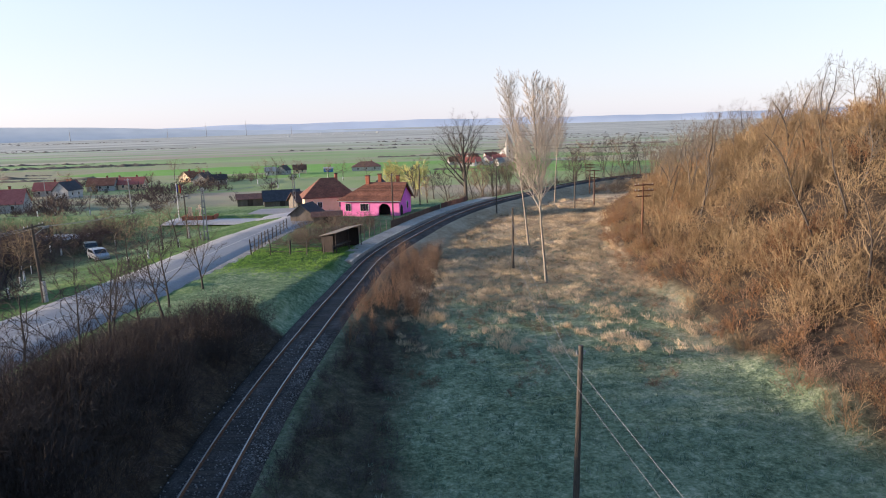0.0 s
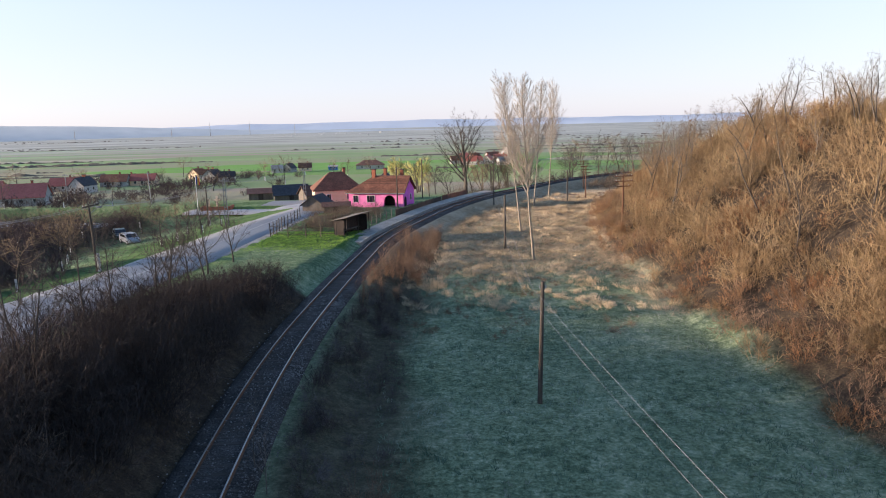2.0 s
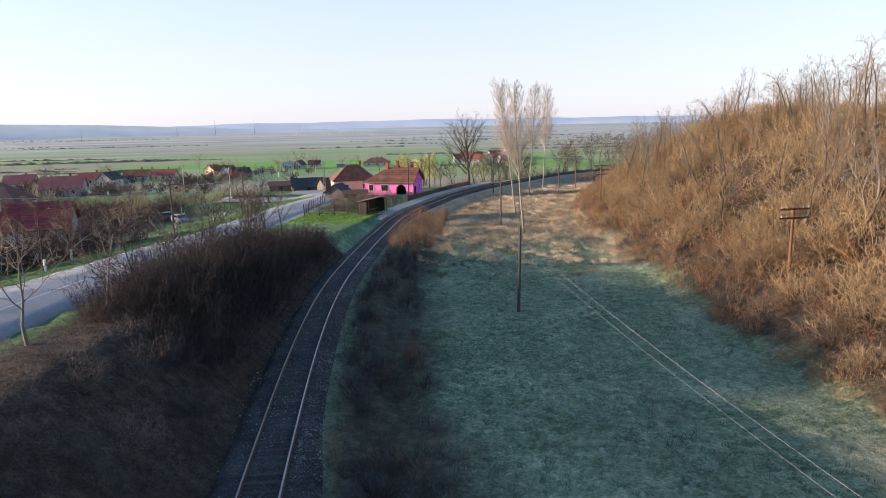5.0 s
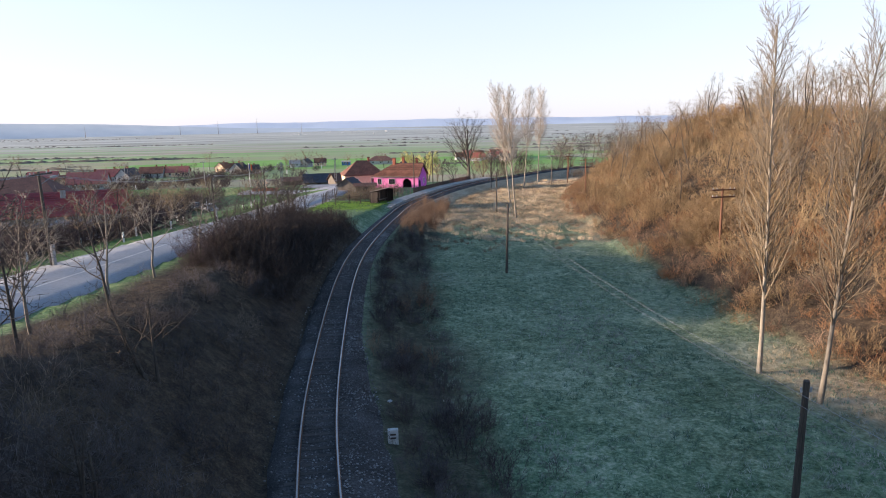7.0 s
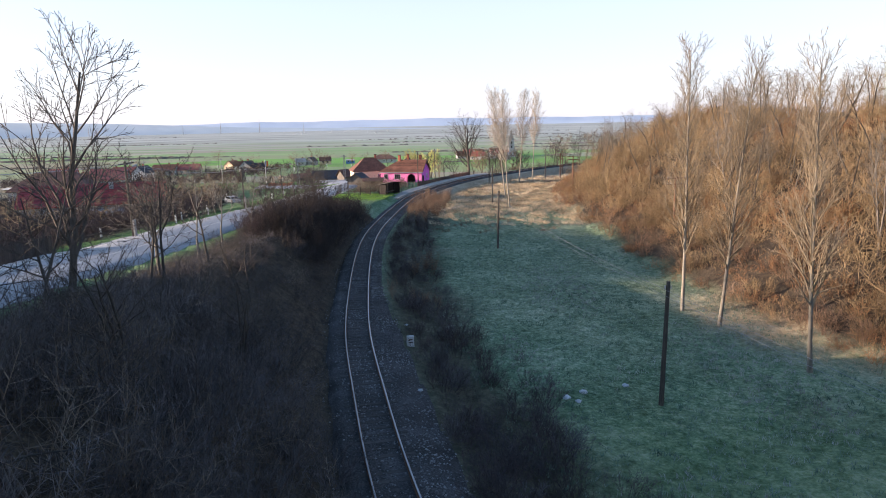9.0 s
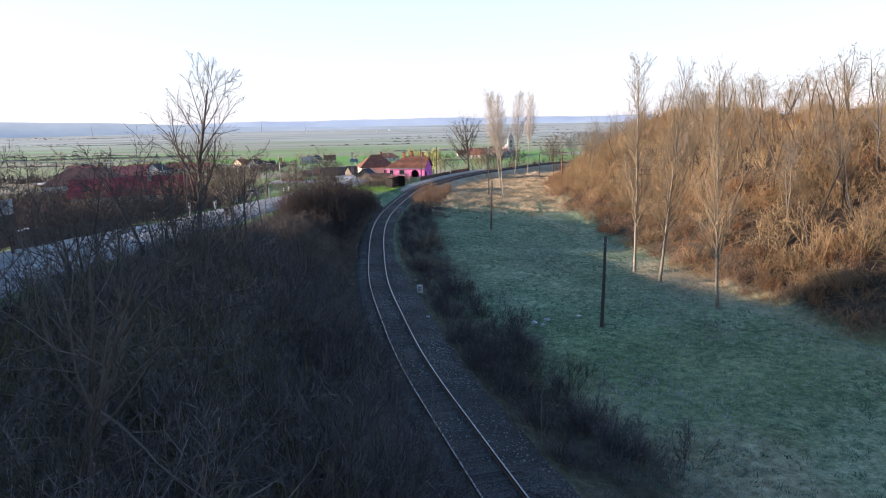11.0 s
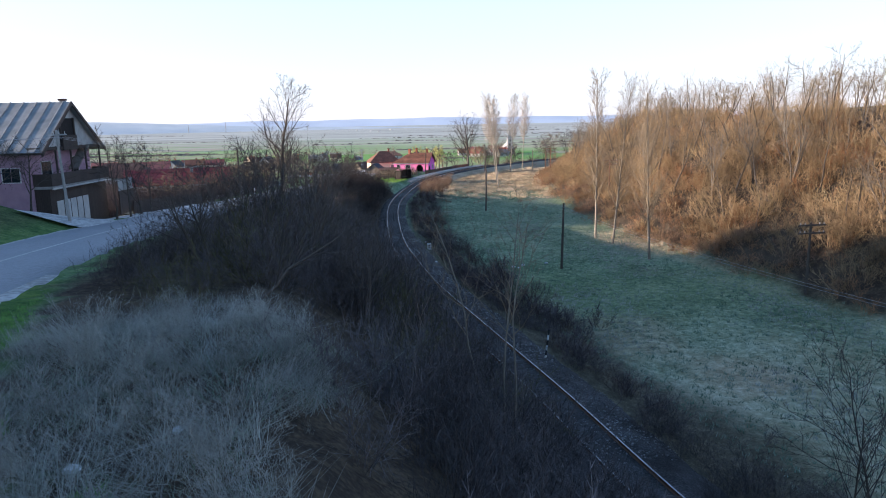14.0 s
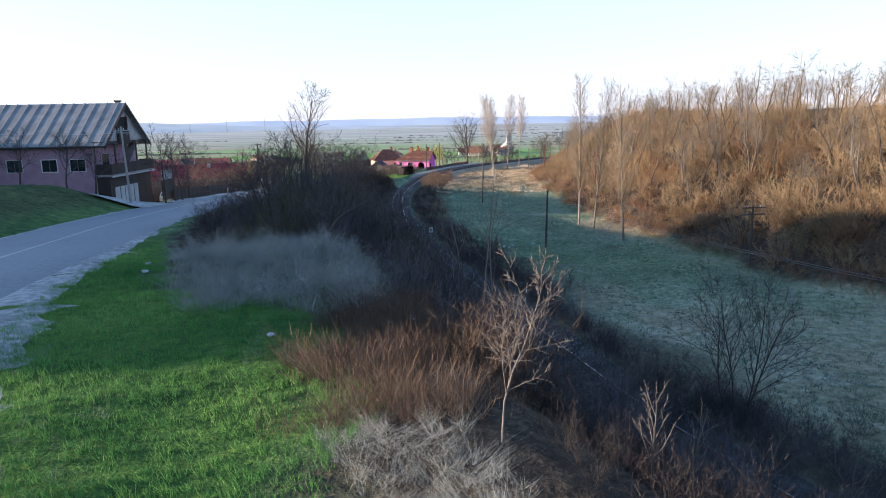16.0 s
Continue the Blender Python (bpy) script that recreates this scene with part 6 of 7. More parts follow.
    part("balcony_rail", box_bm(0.48, -D + 0.2, 3.27, 0.6, D + 0.35, 4.25, 0.02), M_DARKWOOD, root, "dark boarded balcony parapet")
    for s in (-D + 0.2, D + 0.23):
        part("balcony_side", box_bm(-0.89, s, 3.27, 0.47, s + 0.1, 4.25), M_DARKWOOD, root)
    for y in (-3.6, -1.2, 1.3, 3.9):
        part("balcony_post", box_bm(0.46, y - 0.06, 4.25, 0.58, y + 0.06, E - 0.2), M_DARKWOOD, root)
    part("balcony_edge", box_bm(0.61, -D + 0.1, 3.0, 0.7, D + 0.4, 3.12), M_PLASTER, root)
    window_part(root, -0.9, -2.6, 3.6, 1.6, 1.6, "x", sign=1, panes=3)
    window_part(root, -0.9, 2.2, 3.4, 1.1, 2.0, "x", sign=1)
    part("stair_flight", prism_bm([(0.2, 4.3), (2.6, 6.2), (2.6, 6.35), (0.2, 4.45)], "x", -0.5, 0.3), M_OLDWOOD, root)
    # ground floor under the balcony
    part("lower_wall", box_bm(-0.895, -D + 0.25, -0.8, 0.3, D, 3.03), M_DARKWOOD, root, "dark ground floor wall")
    door = part("garage_door", box_bm(0.31, -3.9, -0.2, 0.36, 1.3, 2.0), M_PLASTER, root, "white panelled garage door")
    for i in range(1, 5):
        y = -3.9 + 5.2 * i / 5
        part("door_joint", box_bm(0.361, y - 0.035, -0.2, 0.385, y + 0.035, 2.0), M_DARKWOOD, door)
    # long side
    for x in (-11.2, -8.2, -5.0, -2.4):
        window_part(root, x, -D, 3.6, 1.5, 1.2, "y", panes=2)
    for x in (-10.5, -6.5):
        part("cellar_door", box_bm(x - 1.2, -D - 0.05, -0.3, x + 1.2, -D - 0.01, 1.9), M_DARKWOOD, root)
    chimney_part(roof, -0.5, 0.5, R - 0.8, R + 0.25, 0.4, M_CONC)


gable_house()
gate = thing("metal_gate", pose(-32.9, -40.9, 4.9), "tall dark gate with white panels beside the house", "gate")
part("gate_frame", box_bm(-0.06, -0.3, -0.2, 0.06, 3.0, 2.0), M_DARKWOOD, gate)
for i in range(3):
    part("gate_panel", box_bm(0.0 - 0.03, -0.25 + i * 1.07, 2.02, 0.03, 0.72 + i * 1.07, 3.1), M_SHEET, gate, "pale translucent panel")


# red-roofed house below the road
def red_house():
    root = thing("red_roof_house", pose(-52.1, 30.1, -1.35, 0, 0, 18), "long house with a bright red sheet roof below the road", "house")
    W, D, E, R = 9.5, 4.0, 3.5, 6.0
    part("wall", prism_bm([(-D, -0.6), (D, -0.6), (D, E), (0, R - 0.1), (-D, E)], "x", -W, W), M_PLASTER, root)
    roof = part("roof", gable_roof_bm(-W, W, -D, D, E, R, "x", 0.5, 0.1), M_REDMETAL, root, "bright red ribbed sheet roof")
    k = (R - E) / D
    rows_on_slope(roof, (-W - 0.5, -D - 0.5, E - 0.5 * k), (W + 0.5, -D - 0.5, E - 0.5 * k), (-W - 0.5, 0, R), (W + 0.5, 0, R), 11, M_REDMETAL, 0.03, "sheet_course")
    chimney_part(roof, 2.3, -1.0, E + 1.0, R + 0.4, 0.6, M_PLASTER)
    for x in (-6, -2, 3, 7):
        window_part(root, x, -D, 0.9, 1.2, 1.2, "y")
    part("porch_roof", prism_bm([(-D - 2.2, 2.1), (-D, 2.6), (-D, 2.7), (-D - 2.2, 2.2)], "x", -1, 6), M_SHEET, root)
    for x in (-0.8, 2.5, 5.8):
        part("porch_post", box_bm(x - 0.06, -D - 2.1, -0.5, x + 0.06, -D - 1.98, 2.12), M_OLDWOOD, root)


red_house()
for x, y, t, w, d, e, r, wall, roof, lab, hip in (
        (-88, 88, 8, 17, 11, 3.0, 6.6, M_PLASTER, M_TILE_DARK, "large village house with a dull purple-brown tile roof", 4.5),
        (-104, 152, 14, 11, 8, 2.6, 5.8, M_PLASTER, M_REDFADED, "village house with a wide red roof", 0),
        (-114, 160, 80, 8, 6, 2.4, 5.0, M_OLDWOOD, M_TILE, "old outbuilding with a clay tile roof", 0),
        (-131, 228, 10, 9.5, 7, 2.4, 5.0, M_PLASTER, M_REDFADED, "village house with a red roof and white walls", 0),
        (-118, 214, 82, 8, 5.5, 3.0, 5.6, M_PLASTER, M_DARKROOF, "white village house with a dark gable roof", 0),
        (-131, 243, 80, 7, 5, 2.4, 4.6, M_PLASTER, M_TILE_DARK, "white gabled village house", 0),
        (-122, 250, 6, 10, 7, 2.4, 5.0, M_PLASTER, M_TILE, "white village house with a clay roof", 0),
        (-119, 259, 84, 6, 4.8, 2.6, 4.6, M_PLASTER, M_TILE_DARK, "small white gabled house", 0),
        (-112, 254, 6, 9.5, 7, 2.4, 4.8, M_APRICOT, M_REDFADED, "long village house with a red roof", 0),
        (-146, 205, 15, 10, 7, 2.6, 5.4, M_PLASTER, M_REDFADED, "village house with a faded red roof", 0),
        (-104, 299, 70, 7, 5.5, 2.6, 5.0, M_APRICOT, M_TILE, "orange village house with a clay tile roof", 0),
        (-99, 296, 10, 6, 5, 2.4, 4.6, M_PLASTER, M_TILE, "pale village house with a clay roof", 0),
        (-88, 268, 78, 8, 6, 2.8, 5.4, M_PLASTER, M_DARKROOF, "white gabled house with a dark roof", 0),
        (-82, 267, 10, 7, 5, 2.4, 4.4, M_SHEET, M_DARKROOF, "grey farm building by the fields", 0),
        (-75, 343, 8, 6, 5, 2.4, 4.4, M_PLASTER, M_SHEET, "pale farm building far across the fields", 0),
        (-69, 346, 75, 7, 5.5, 2.6, 5.0, M_PLASTER, M_DARKROOF, "far white farm building with a dark roof", 0),
        (-62, 356, 8, 7, 5, 2.4, 4.8, M_APRICOT, M_TILE_DARK, "orange far farmhouse with a brown roof", 0),
        (-47, 362, 0, 5, 3.5, 2.2, 2.8, M_BLUE, M_SHEET, "blue painted far shed", 0),
        (-26, 366, 3, 16, 10, 2.6, 5.2, M_PLASTER, M_TILE_DARK, "long white hall with a brown-red hipped roof", 5),
        (33, 385, -15, 9.5, 6.1, 2.7, 5.6, M_PLASTER, M_REDFADED, "far village house with a red roof", 0),
        (46, 400, 70, 8.2, 6.1, 2.7, 5.6, M_PLASTER, M_REDFADED, "far village house with a red roof", 0),
        (57, 420, 0, 9.5, 6.1, 2.7, 5.2, M_PLASTER, M_REDFADED, "far village house with a red roof", 0),
        (40, 430, 40, 8.8, 6.1, 2.7, 5.6, M_PLASTER, M_TILE, "far village house with a clay roof", 0),
        (52, 372, 20, 6.8, 5.4, 2.5, 4.9, M_PLASTER, M_SHEET, "far village house with a bluish roof", 0),
        (27, 410, 10, 8.2, 6.1, 2.5, 5.2, M_PLASTER, M_TILE, "far village house with a clay roof", 0),
        (38, 398, 5, 8, 6, 2.6, 5.0, M_PLASTER, M_REDFADED, "far village house with a red roof", 0),
        (48, 416, 80, 8, 6, 2.6, 5.2, M_PLASTER, M_TILE, "far village house with a clay roof", 0),
        (35, 448, 10, 9, 6, 2.6, 5.2, M_PLASTER, M_REDFADED, "far village house with a red roof", 0),
        (56, 462, 15, 9, 6, 2.6, 5.2, M_PLASTER, M_TILE, "far village house with a clay roof", 0),
        (62, 440, 30, 8.8, 6.1, 2.5, 5.3, M_PLASTER, M_REDFADED, "far village house with a red roof", 0)):
    cottage("village_house", x, y, t, w, d, e, r, wall, roof, lab, hip=hip, windows=3 if w > 9 else 2)

church = thing("church_tower", pose(63, 420, ground_at(63, 420)), "slim white church tower with a pointed roof far off", "church")
part("tower", box_bm(-2, -2, -1, 2, 2, 12, 0.05), M_PLASTER, church)
part("spire", poly_bm([(-2.2, -2.2, 12), (2.2, -2.2, 12), (2.2, 2.2, 12), (-2.2, 2.2, 12), (0, 0, 18)], [(3, 2, 1, 0), (0, 1, 4), (1, 2, 4), (2, 3, 4), (3, 0, 4)]), M_SHEET, church)
part("nave", prism_bm([(-4, -1), (4, -1), (4, 5), (0, 9), (-4, 5)], "y", 2.05, 18), M_PLASTER, church)
for z in (6.5, 9.5):
    part("louvre", box_bm(-0.5, -2.05, z, 0.5, -1.98, z + 1.6), M_INTERIOR_SHADE, church)


# ---------------------------------------------------------------- roadside things
def concrete_pole(x, y, tall, label, lean=0.0, lattice=False, base=None):
    root = thing("concrete_pole", pose(x, y, ground_at(x, y) if base is None else base, 0, lean, 0), label, "utility pole", "concrete poles")
    if lattice:
        for q in (-0.2, 0.2):
            part("upright", poly_bm([(q * 1.3 - 0.05, -0.09, -0.3), (q * 1.3 + 0.05, -0.09, -0.3), (q * 1.3 + 0.05, 0.09, -0.3), (q * 1.3 - 0.05, 0.09, -0.3), (q * 0.6 - 0.045, -0.07, tall), (q * 0.6 + 0.045, -0.07, tall), (q * 0.6 + 0.045, 0.07, tall), (q * 0.6 - 0.045, 0.07, tall)], [(3, 2, 1, 0), (4, 5, 6, 7), (0, 1, 5, 4), (1, 2, 6, 5), (2, 3, 7, 6), (3, 0, 4, 7)]), M_CONC, root)
        for i in range(9):
            z = 0.3 + (tall - 0.5) * i / 8
            w = 0.26 - 0.14 * z / tall
            part("web", box_bm(-w, -0.06, z, w, 0.06, z + 0.16), M_CONC, root)
    else:
        part("shaft", cyl_bm((0, 0, -0.4), (0, 0, tall), 0.12, 0.08, 8), M_CONC, root)
    part("bracket", box_bm(-0.7, -0.05, tall - 0.4, 0.7, 0.05, tall - 0.3), M_SHEET, root)
    for q in (-0.6, -0.2, 0.2, 0.6):
        part("insulator", cyl_bm((q, 0, tall - 0.3), (q, 0, tall - 0.12), 0.04, 0.03, 6), M_PLASTER, root)
    return root


concrete_pole(-27.9, 65.8, 7.0, "pale ladder-shaped concrete power pole on the verge", lattice=True)
concrete_pole(-57.5, 116, 7.2, "pale concrete power pole beside the side road", -1.5)
concrete_pole(-22.6, 104, 6.6, "pale ladder-shaped concrete pole at the junction", lattice=True)
concrete_pole(-30.3, -55.6, 6.8, "grey concrete street pole with brackets beside the road", -2)
concrete_pole(-92, 150, 8, "pale concrete power pole in the village")


def street_pole(x, y, tall, lean=0):
    root = telegraph_pole(x, y, tall, lean, 1, "dark wooden street pole on a pale concrete foot", "street poles", M_POLE, 80, True)
    part("lamp_arm", cyl_bm((0, 0, tall - 0.9), (1.3, 0, tall - 0.5), 0.03, 0.025, 6), M_SHEET, root)
    part("lamp_head", box_bm(1.2, -0.12, tall - 0.58, 1.75, 0.12, tall - 0.42, 0.03), M_SHEET, root, "grey street lamp head")


street_pole(-29.0, -12.9, 6.9, -2)
street_pole(-29.6, 28.7, 6.2, -2)
street_pole(-33, 74, 6.2)
for a, b in (((-29.0, -12.9, 9.7), (-30.3, -55.6, 12.2)), ((-29.0, -12.9, 9.7), (-29.6, 28.7, 6.5)), ((-29.6, 28.7, 6.5), (-27.9, 65.8, 5.6)), ((-27.9, 65.8, 5.6), (-22.6, 104, 4.6)), ((-30.3, -55.6, 12.2), (-22, -120, 14.5))):
    for q in (-0.45, 0.0, 0.45):
        wire((a[0] + q, a[1], a[2]), (b[0] + q, b[1], b[2]), 0.7, "power_line", 0.009, "dark power line strung along the road", "power lines")

flagpole = thing("flagpole", pose(-40.6, 93.5, ground_at(-40.6, 93.5)), "slim white flagpole with a red, yellow and blue flag", "flagpole")
part("pole", cyl_bm((0, 0, -0.3), (0, 0, 6.8), 0.07, 0.045, 8), M_WHITE, flagpole)
for i, m in enumerate((M_FLAGBLU, M_FLAGYEL, M_FLAGRED)):
    pts = []
    for u in (0, 0.5, 1):
        x = 0.05 + (i + u) * 0.22
        for z in (5.3, 6.6):
            pts.append((x, 0.12 * math.sin(x * 4), z - 0.25 * x))
    pts += [(a, b + 0.02, c) for a, b, c in pts]
    part("flag_stripe", poly_bm(pts, [(0, 2, 3, 1), (2, 4, 5, 3), (7, 9, 8, 6), (9, 11, 10, 8), (0, 6, 8, 2), (2, 8, 10, 4), (1, 3, 9, 7), (3, 5, 11, 9), (0, 1, 7, 6), (4, 10, 11, 5)]), m, flagpole)

cross = thing("wayside_cross", pose(-37.6, 95.5, ground_at(-37.6, 95.5)), "yellowish stone wayside cross with a low red surround", "monument")
part("upright", box_bm(-0.16, -0.12, -0.2, 0.16, 0.12, 2.5, 0.02), M_APRICOT, cross)
part("crossbar", box_bm(-0.6, -0.1, 1.65, 0.6, 0.1, 1.95, 0.02), M_APRICOT, cross)
part("plinth", box_bm(-0.6, -0.5, -0.3, 0.6, 0.5, 0.3, 0.03), M_CONC, cross)
for a, b in (((-2.6, -1.6), (2.6, -1.6)), ((2.6, -1.6), (2.6, 1.6)), ((-2.6, -1.6), (-2.6, 1.6))):
    part("surround", box_bm(min(a[0], b[0]) - 0.08, min(a[1], b[1]) - 0.08, -0.3, max(a[0], b[0]) + 0.08, max(a[1], b[1]) + 0.08, 0.75), M_BRICK, cross, "low red brick surround")
memorial = thing("stone_memorial", pose(-39.4, 95.8, ground_at(-39.4, 95.8)), "pale stepped stone memorial beside the cross", "monument")
part("shaft", poly_bm([(-0.4, -0.3, -0.2), (0.4, -0.3, -0.2), (0.4, 0.3, -0.2), (-0.4, 0.3, -0.2), (-0.25, -0.2, 2.1), (0.25, -0.2, 2.1), (0.25, 0.2, 2.1), (-0.25, 0.2, 2.1)], [(3, 2, 1, 0), (4, 5, 6, 7), (0, 1, 5, 4), (1, 2, 6, 5), (2, 3, 7, 6), (3, 0, 4, 7)]), M_APRICOT, memorial)


def car(x, y, turn, paint, label):
    root = thing("car", pose(x, y, ground_at(x, y), 0, 0, turn), label, "car", "parked cars")
    prof = [(-2.0, 0.3), (-2.05, 0.75), (-1.95, 0.95), (-1.55, 1.38), (-0.3, 1.45), (0.5, 1.38), (1.1, 0.95), (1.9, 0.82), (2.05, 0.6), (2.02, 0.3)]
    bm = prism_bm(prof, "y", -0.8, 0.8)
    bmesh.ops.bevel(bm, geom=list(bm.edges), offset=0.05, segments=2, affect="EDGES")
    part("body", bm, paint, root)
    for s in (-1, 1):
        part("side_window", poly_bm([(-1.5, s * 0.805, 0.97), (0.95, s * 0.805, 0.97), (0.42, s * 0.805, 1.32), (-1.3, s * 0.805, 1.32), (-1.5, s * 0.78, 0.97), (0.95, s * 0.78, 0.97), (0.42, s * 0.78, 1.32), (-1.3, s * 0.78, 1.32)], [(0, 1, 2, 3), (7, 6, 5, 4), (0, 4, 5, 1), (1, 5, 6, 2), (2, 6, 7, 3), (3, 7, 4, 0)]), M_GLASS, root)
        for q in (-1.25, 1.3):
            w = part("wheel", cyl_bm((q, s * 0.66, 0.31), (q, s * 0.84, 0.31), 0.31, 0.31, 14), M_TYRE, root)
            part("rim", cyl_bm((q, s * 0.835, 0.31), (q, s * 0.85, 0.31), 0.18, 0.18, 10), M_SHEET, w)
        part("headlight", box_bm(1.98, s * 0.6 - 0.14, 0.62, 2.06, s * 0.6 + 0.14, 0.76, 0.02), M_PLASTER, root)
    part("windscreen", poly_bm([(1.12, -0.7, 0.99), (1.12, 0.7, 0.99), (0.56, 0.62, 1.4), (0.56, -0.62, 1.4), (1.06, -0.7, 0.96), (1.06, 0.7, 0.96), (0.5, 0.62, 1.36), (0.5, -0.62, 1.36)], [(0, 1, 2, 3), (7, 6, 5, 4), (0, 4, 5, 1), (1, 5, 6, 2), (2, 6, 7, 3), (3, 7, 4, 0)]), M_GLASS, root)
    part("rear_window", poly_bm([(-1.97, -0.65, 0.99), (-1.97, 0.65, 0.99), (-1.6, 0.6, 1.34), (-1.6, -0.6, 1.34), (-1.9, -0.65, 0.97), (-1.9, 0.65, 0.97), (-1.53, 0.6, 1.3), (-1.53, -0.6, 1.3)], [(0, 1, 2, 3), (7, 6, 5, 4), (0, 4, 5, 1), (1, 5, 6, 2), (2, 6, 7, 3), (3, 7, 4, 0)]), M_GLASS, root)


car(-46.8, 74.0, -60, M_CARDARK, "dark green parked estate car on the grass")
car(-40.6, 62.6, -50, M_CARLIGHT, "silver parked car on the grass")
car(-35.2, -31.5, 80, M_CARLIGHT, "white parked car behind the dark fence")

# fruit trees with limewashed trunks, and scrub of the gardens
orchard = [(-30.5, 47), (-30.7, 53), (-32.3, 62), (-30.3, 62), (-29.5, 68.5), (-37, -2), (-37, 7.6), (-31.5, 4.9), (-34, 14), (-33, 22), (-36, 35), (-40, 44), (-43, 50), (-46, 57), (-50, 62), (-53, 75), (-50, 72), (-58, 66), (-62, 80), (-66, 72), (-70, 88), (-60, 92), (-48, 85), (-45, 78), (-75, 70), (-42, 20), (-44, 12), (-40, 28), (-48, 5), (-39, -12), (-36, -18), (-56, 50), (-63, 58), (-80, 96), (-90, 90), (-85, 110), (-72, 108), (-95, 120), (-78, 126), (-64, 112)]
fruit = [tree_thing("fruit_tree", 300 + i, 4.2 + 0.4 * i, 0.10, FRUIT, M_BARK_DARK, M_TWIG, "small leafless fruit tree with a white limewashed trunk", "garden trees", 0.016, painted=True) for i in range(4)]
for i, (x, y) in enumerate(orchard):
    m = pose(x, y, ground_at(x, y), 0, 0, 77 * i)
    if i < 4:
        fruit[i].matrix_world = m
    else:
        copy_thing(fruit[i % 4], m)
places = strew(61, 800, -84, -33, -26, 92, lambda x, y, to, ro, r: (ro < -10 - 2 * r.rand(len(x))) & ~((np.abs(x + 52) < 11.5) & (np.abs(y - 30.5) < 7)) & ~((x > -47) & (y > 36)) & (r.rand(len(x)) < np.interp(x, [-84, -62, -33], [0.4, 0.7, 1])))
scatter("garden_scrub", [shrub_shape(120 + i, 6, 3.0, 0.018, 0.9, FILL) for i in range(4)], places, np.random.RandomState(12).uniform(0.7, 1.45, len(places)), M_SCRUB, "dark leafless scrub between the village gardens", "brush", 19)
places = strew(62, 190, -19, -6, 50.5, 80, lambda x, y, to, ro, r: (to < -6.0) & (ro > 5.5) & (y > 53))
scatter("station_garden_scrub", cheap, places, np.random.RandomState(13).uniform(0.3, 0.85, len(places)), M_TAN, "brown leafless garden scrub near the station house", "brush", 20)
for i, (x, y, h) in enumerate([(16, 134, 8), (18.5, 137, 9), (21, 139, 8.5), (23.5, 142, 9), (26, 143, 8), (14, 139, 8), (17, 143, 9), (20, 146, 9), (24, 149, 8), (28, 150, 9), (31, 147, 8), (44, 158, 12), (48, 162, 13), (52, 160, 12), (55, 166, 13), (59, 163, 12), (63, 168, 12), (46, 168, 12), (67, 165, 10), (41, 152, 9), (61, 157, 9), (66, 156, 8), (5, 150, 7), (0, 158, 8), (-6, 140, 7), (8, 142, 7), (-2, 128, 5), (3, 136, 6)]):
    tree_thing("embankment_tree", 340 + i % 5, h, 0.16, ROUND, M_BARK_DARK, M_TWIG_DARK if i % 3 else M_TWIG, "bare brown tree beyond the railway curve", "embankment trees", 0.03, at=(x, y))
willow = tree_thing("willow", 360, 8.5, 0.3, ROUND, M_BARK, island_mat("willow_shoots", (0.40, 0.39, 0.13), (0.54, 0.51, 0.2)), "round willow with yellow-green spring shoots", "", 0.06, at=(0.5, 165), stems=3)
copy_thing(willow, pose(-6, 170, ground_at(-6, 170), 0, 0, 130))
for i, (x, y) in enumerate([(-105, 255), (-120, 215), (-70, 205), (-50, 230), (-64, 260), (-100, 300), (-75, 330), (-118, 320), (-40, 300), (-55, 310), (-30, 270), (-18, 250), (-10, 300), (5, 320), (20, 300), (30, 345), (-88, 240), (-135, 250), (-150, 230), (-145, 190)]):
    c = copy_thing(fruit[i % 4], pose(x, y, ground_at(x, y), 0, 0, 53 * i))
    s = 1.5 + 0.1 * (i % 5)
    c.scale = (s, s, s)
    tagged(c, "bare brown tree among the village houses", "tree", "village trees")

for i, (x, y, h) in enumerate([(-36.5, -54, 5.0), (-40, -55, 4.6), (-44, -54.5, 4.8), (-47, -57, 4.4), (-34.5, -53, 5.4), (-42, -60, 4)]):
    tree_thing("front_garden_tree", 380 + i, h, 0.09, SPREAD, M_BARK_DARK, M_TWIG_DARK, "small leafless fruit tree in front of the pink house", "front garden trees", 0.012, at=(x, y))

places = strew(63, 260, -165, -50, 110, 310, lambda x, y, to, ro, r: np.sin(x * 0.13) + np.cos(y * 0.11) > 0.1)
scatter("village_scrub", [shrub_shape(150 + i, 6, 3.2, 0.04, 0.9, FILL) for i in range(4)], places, np.random.RandomState(22).uniform(0.6, 1.3, len(places)), M_SCRUB, "dark bare scrub between the village houses", "brush", 26)
places = strew(64, 280, 6, 75, 118, 175, lambda x, y, to, ro, r: ((to < -5) & (to > -18)) | ((to > 4) & (to < 16) & (x > 38)))
scatter("embankment_brush", cheap[:2], places, np.random.RandomState(23).uniform(0.8, 1.7, len(places)), M_TAN, "brown bare brush on the railway embankment", "brush", 27)


# ---------------------------------------------------------------- distance
hr = np.random.RandomState(41)
hv, hf = [], []
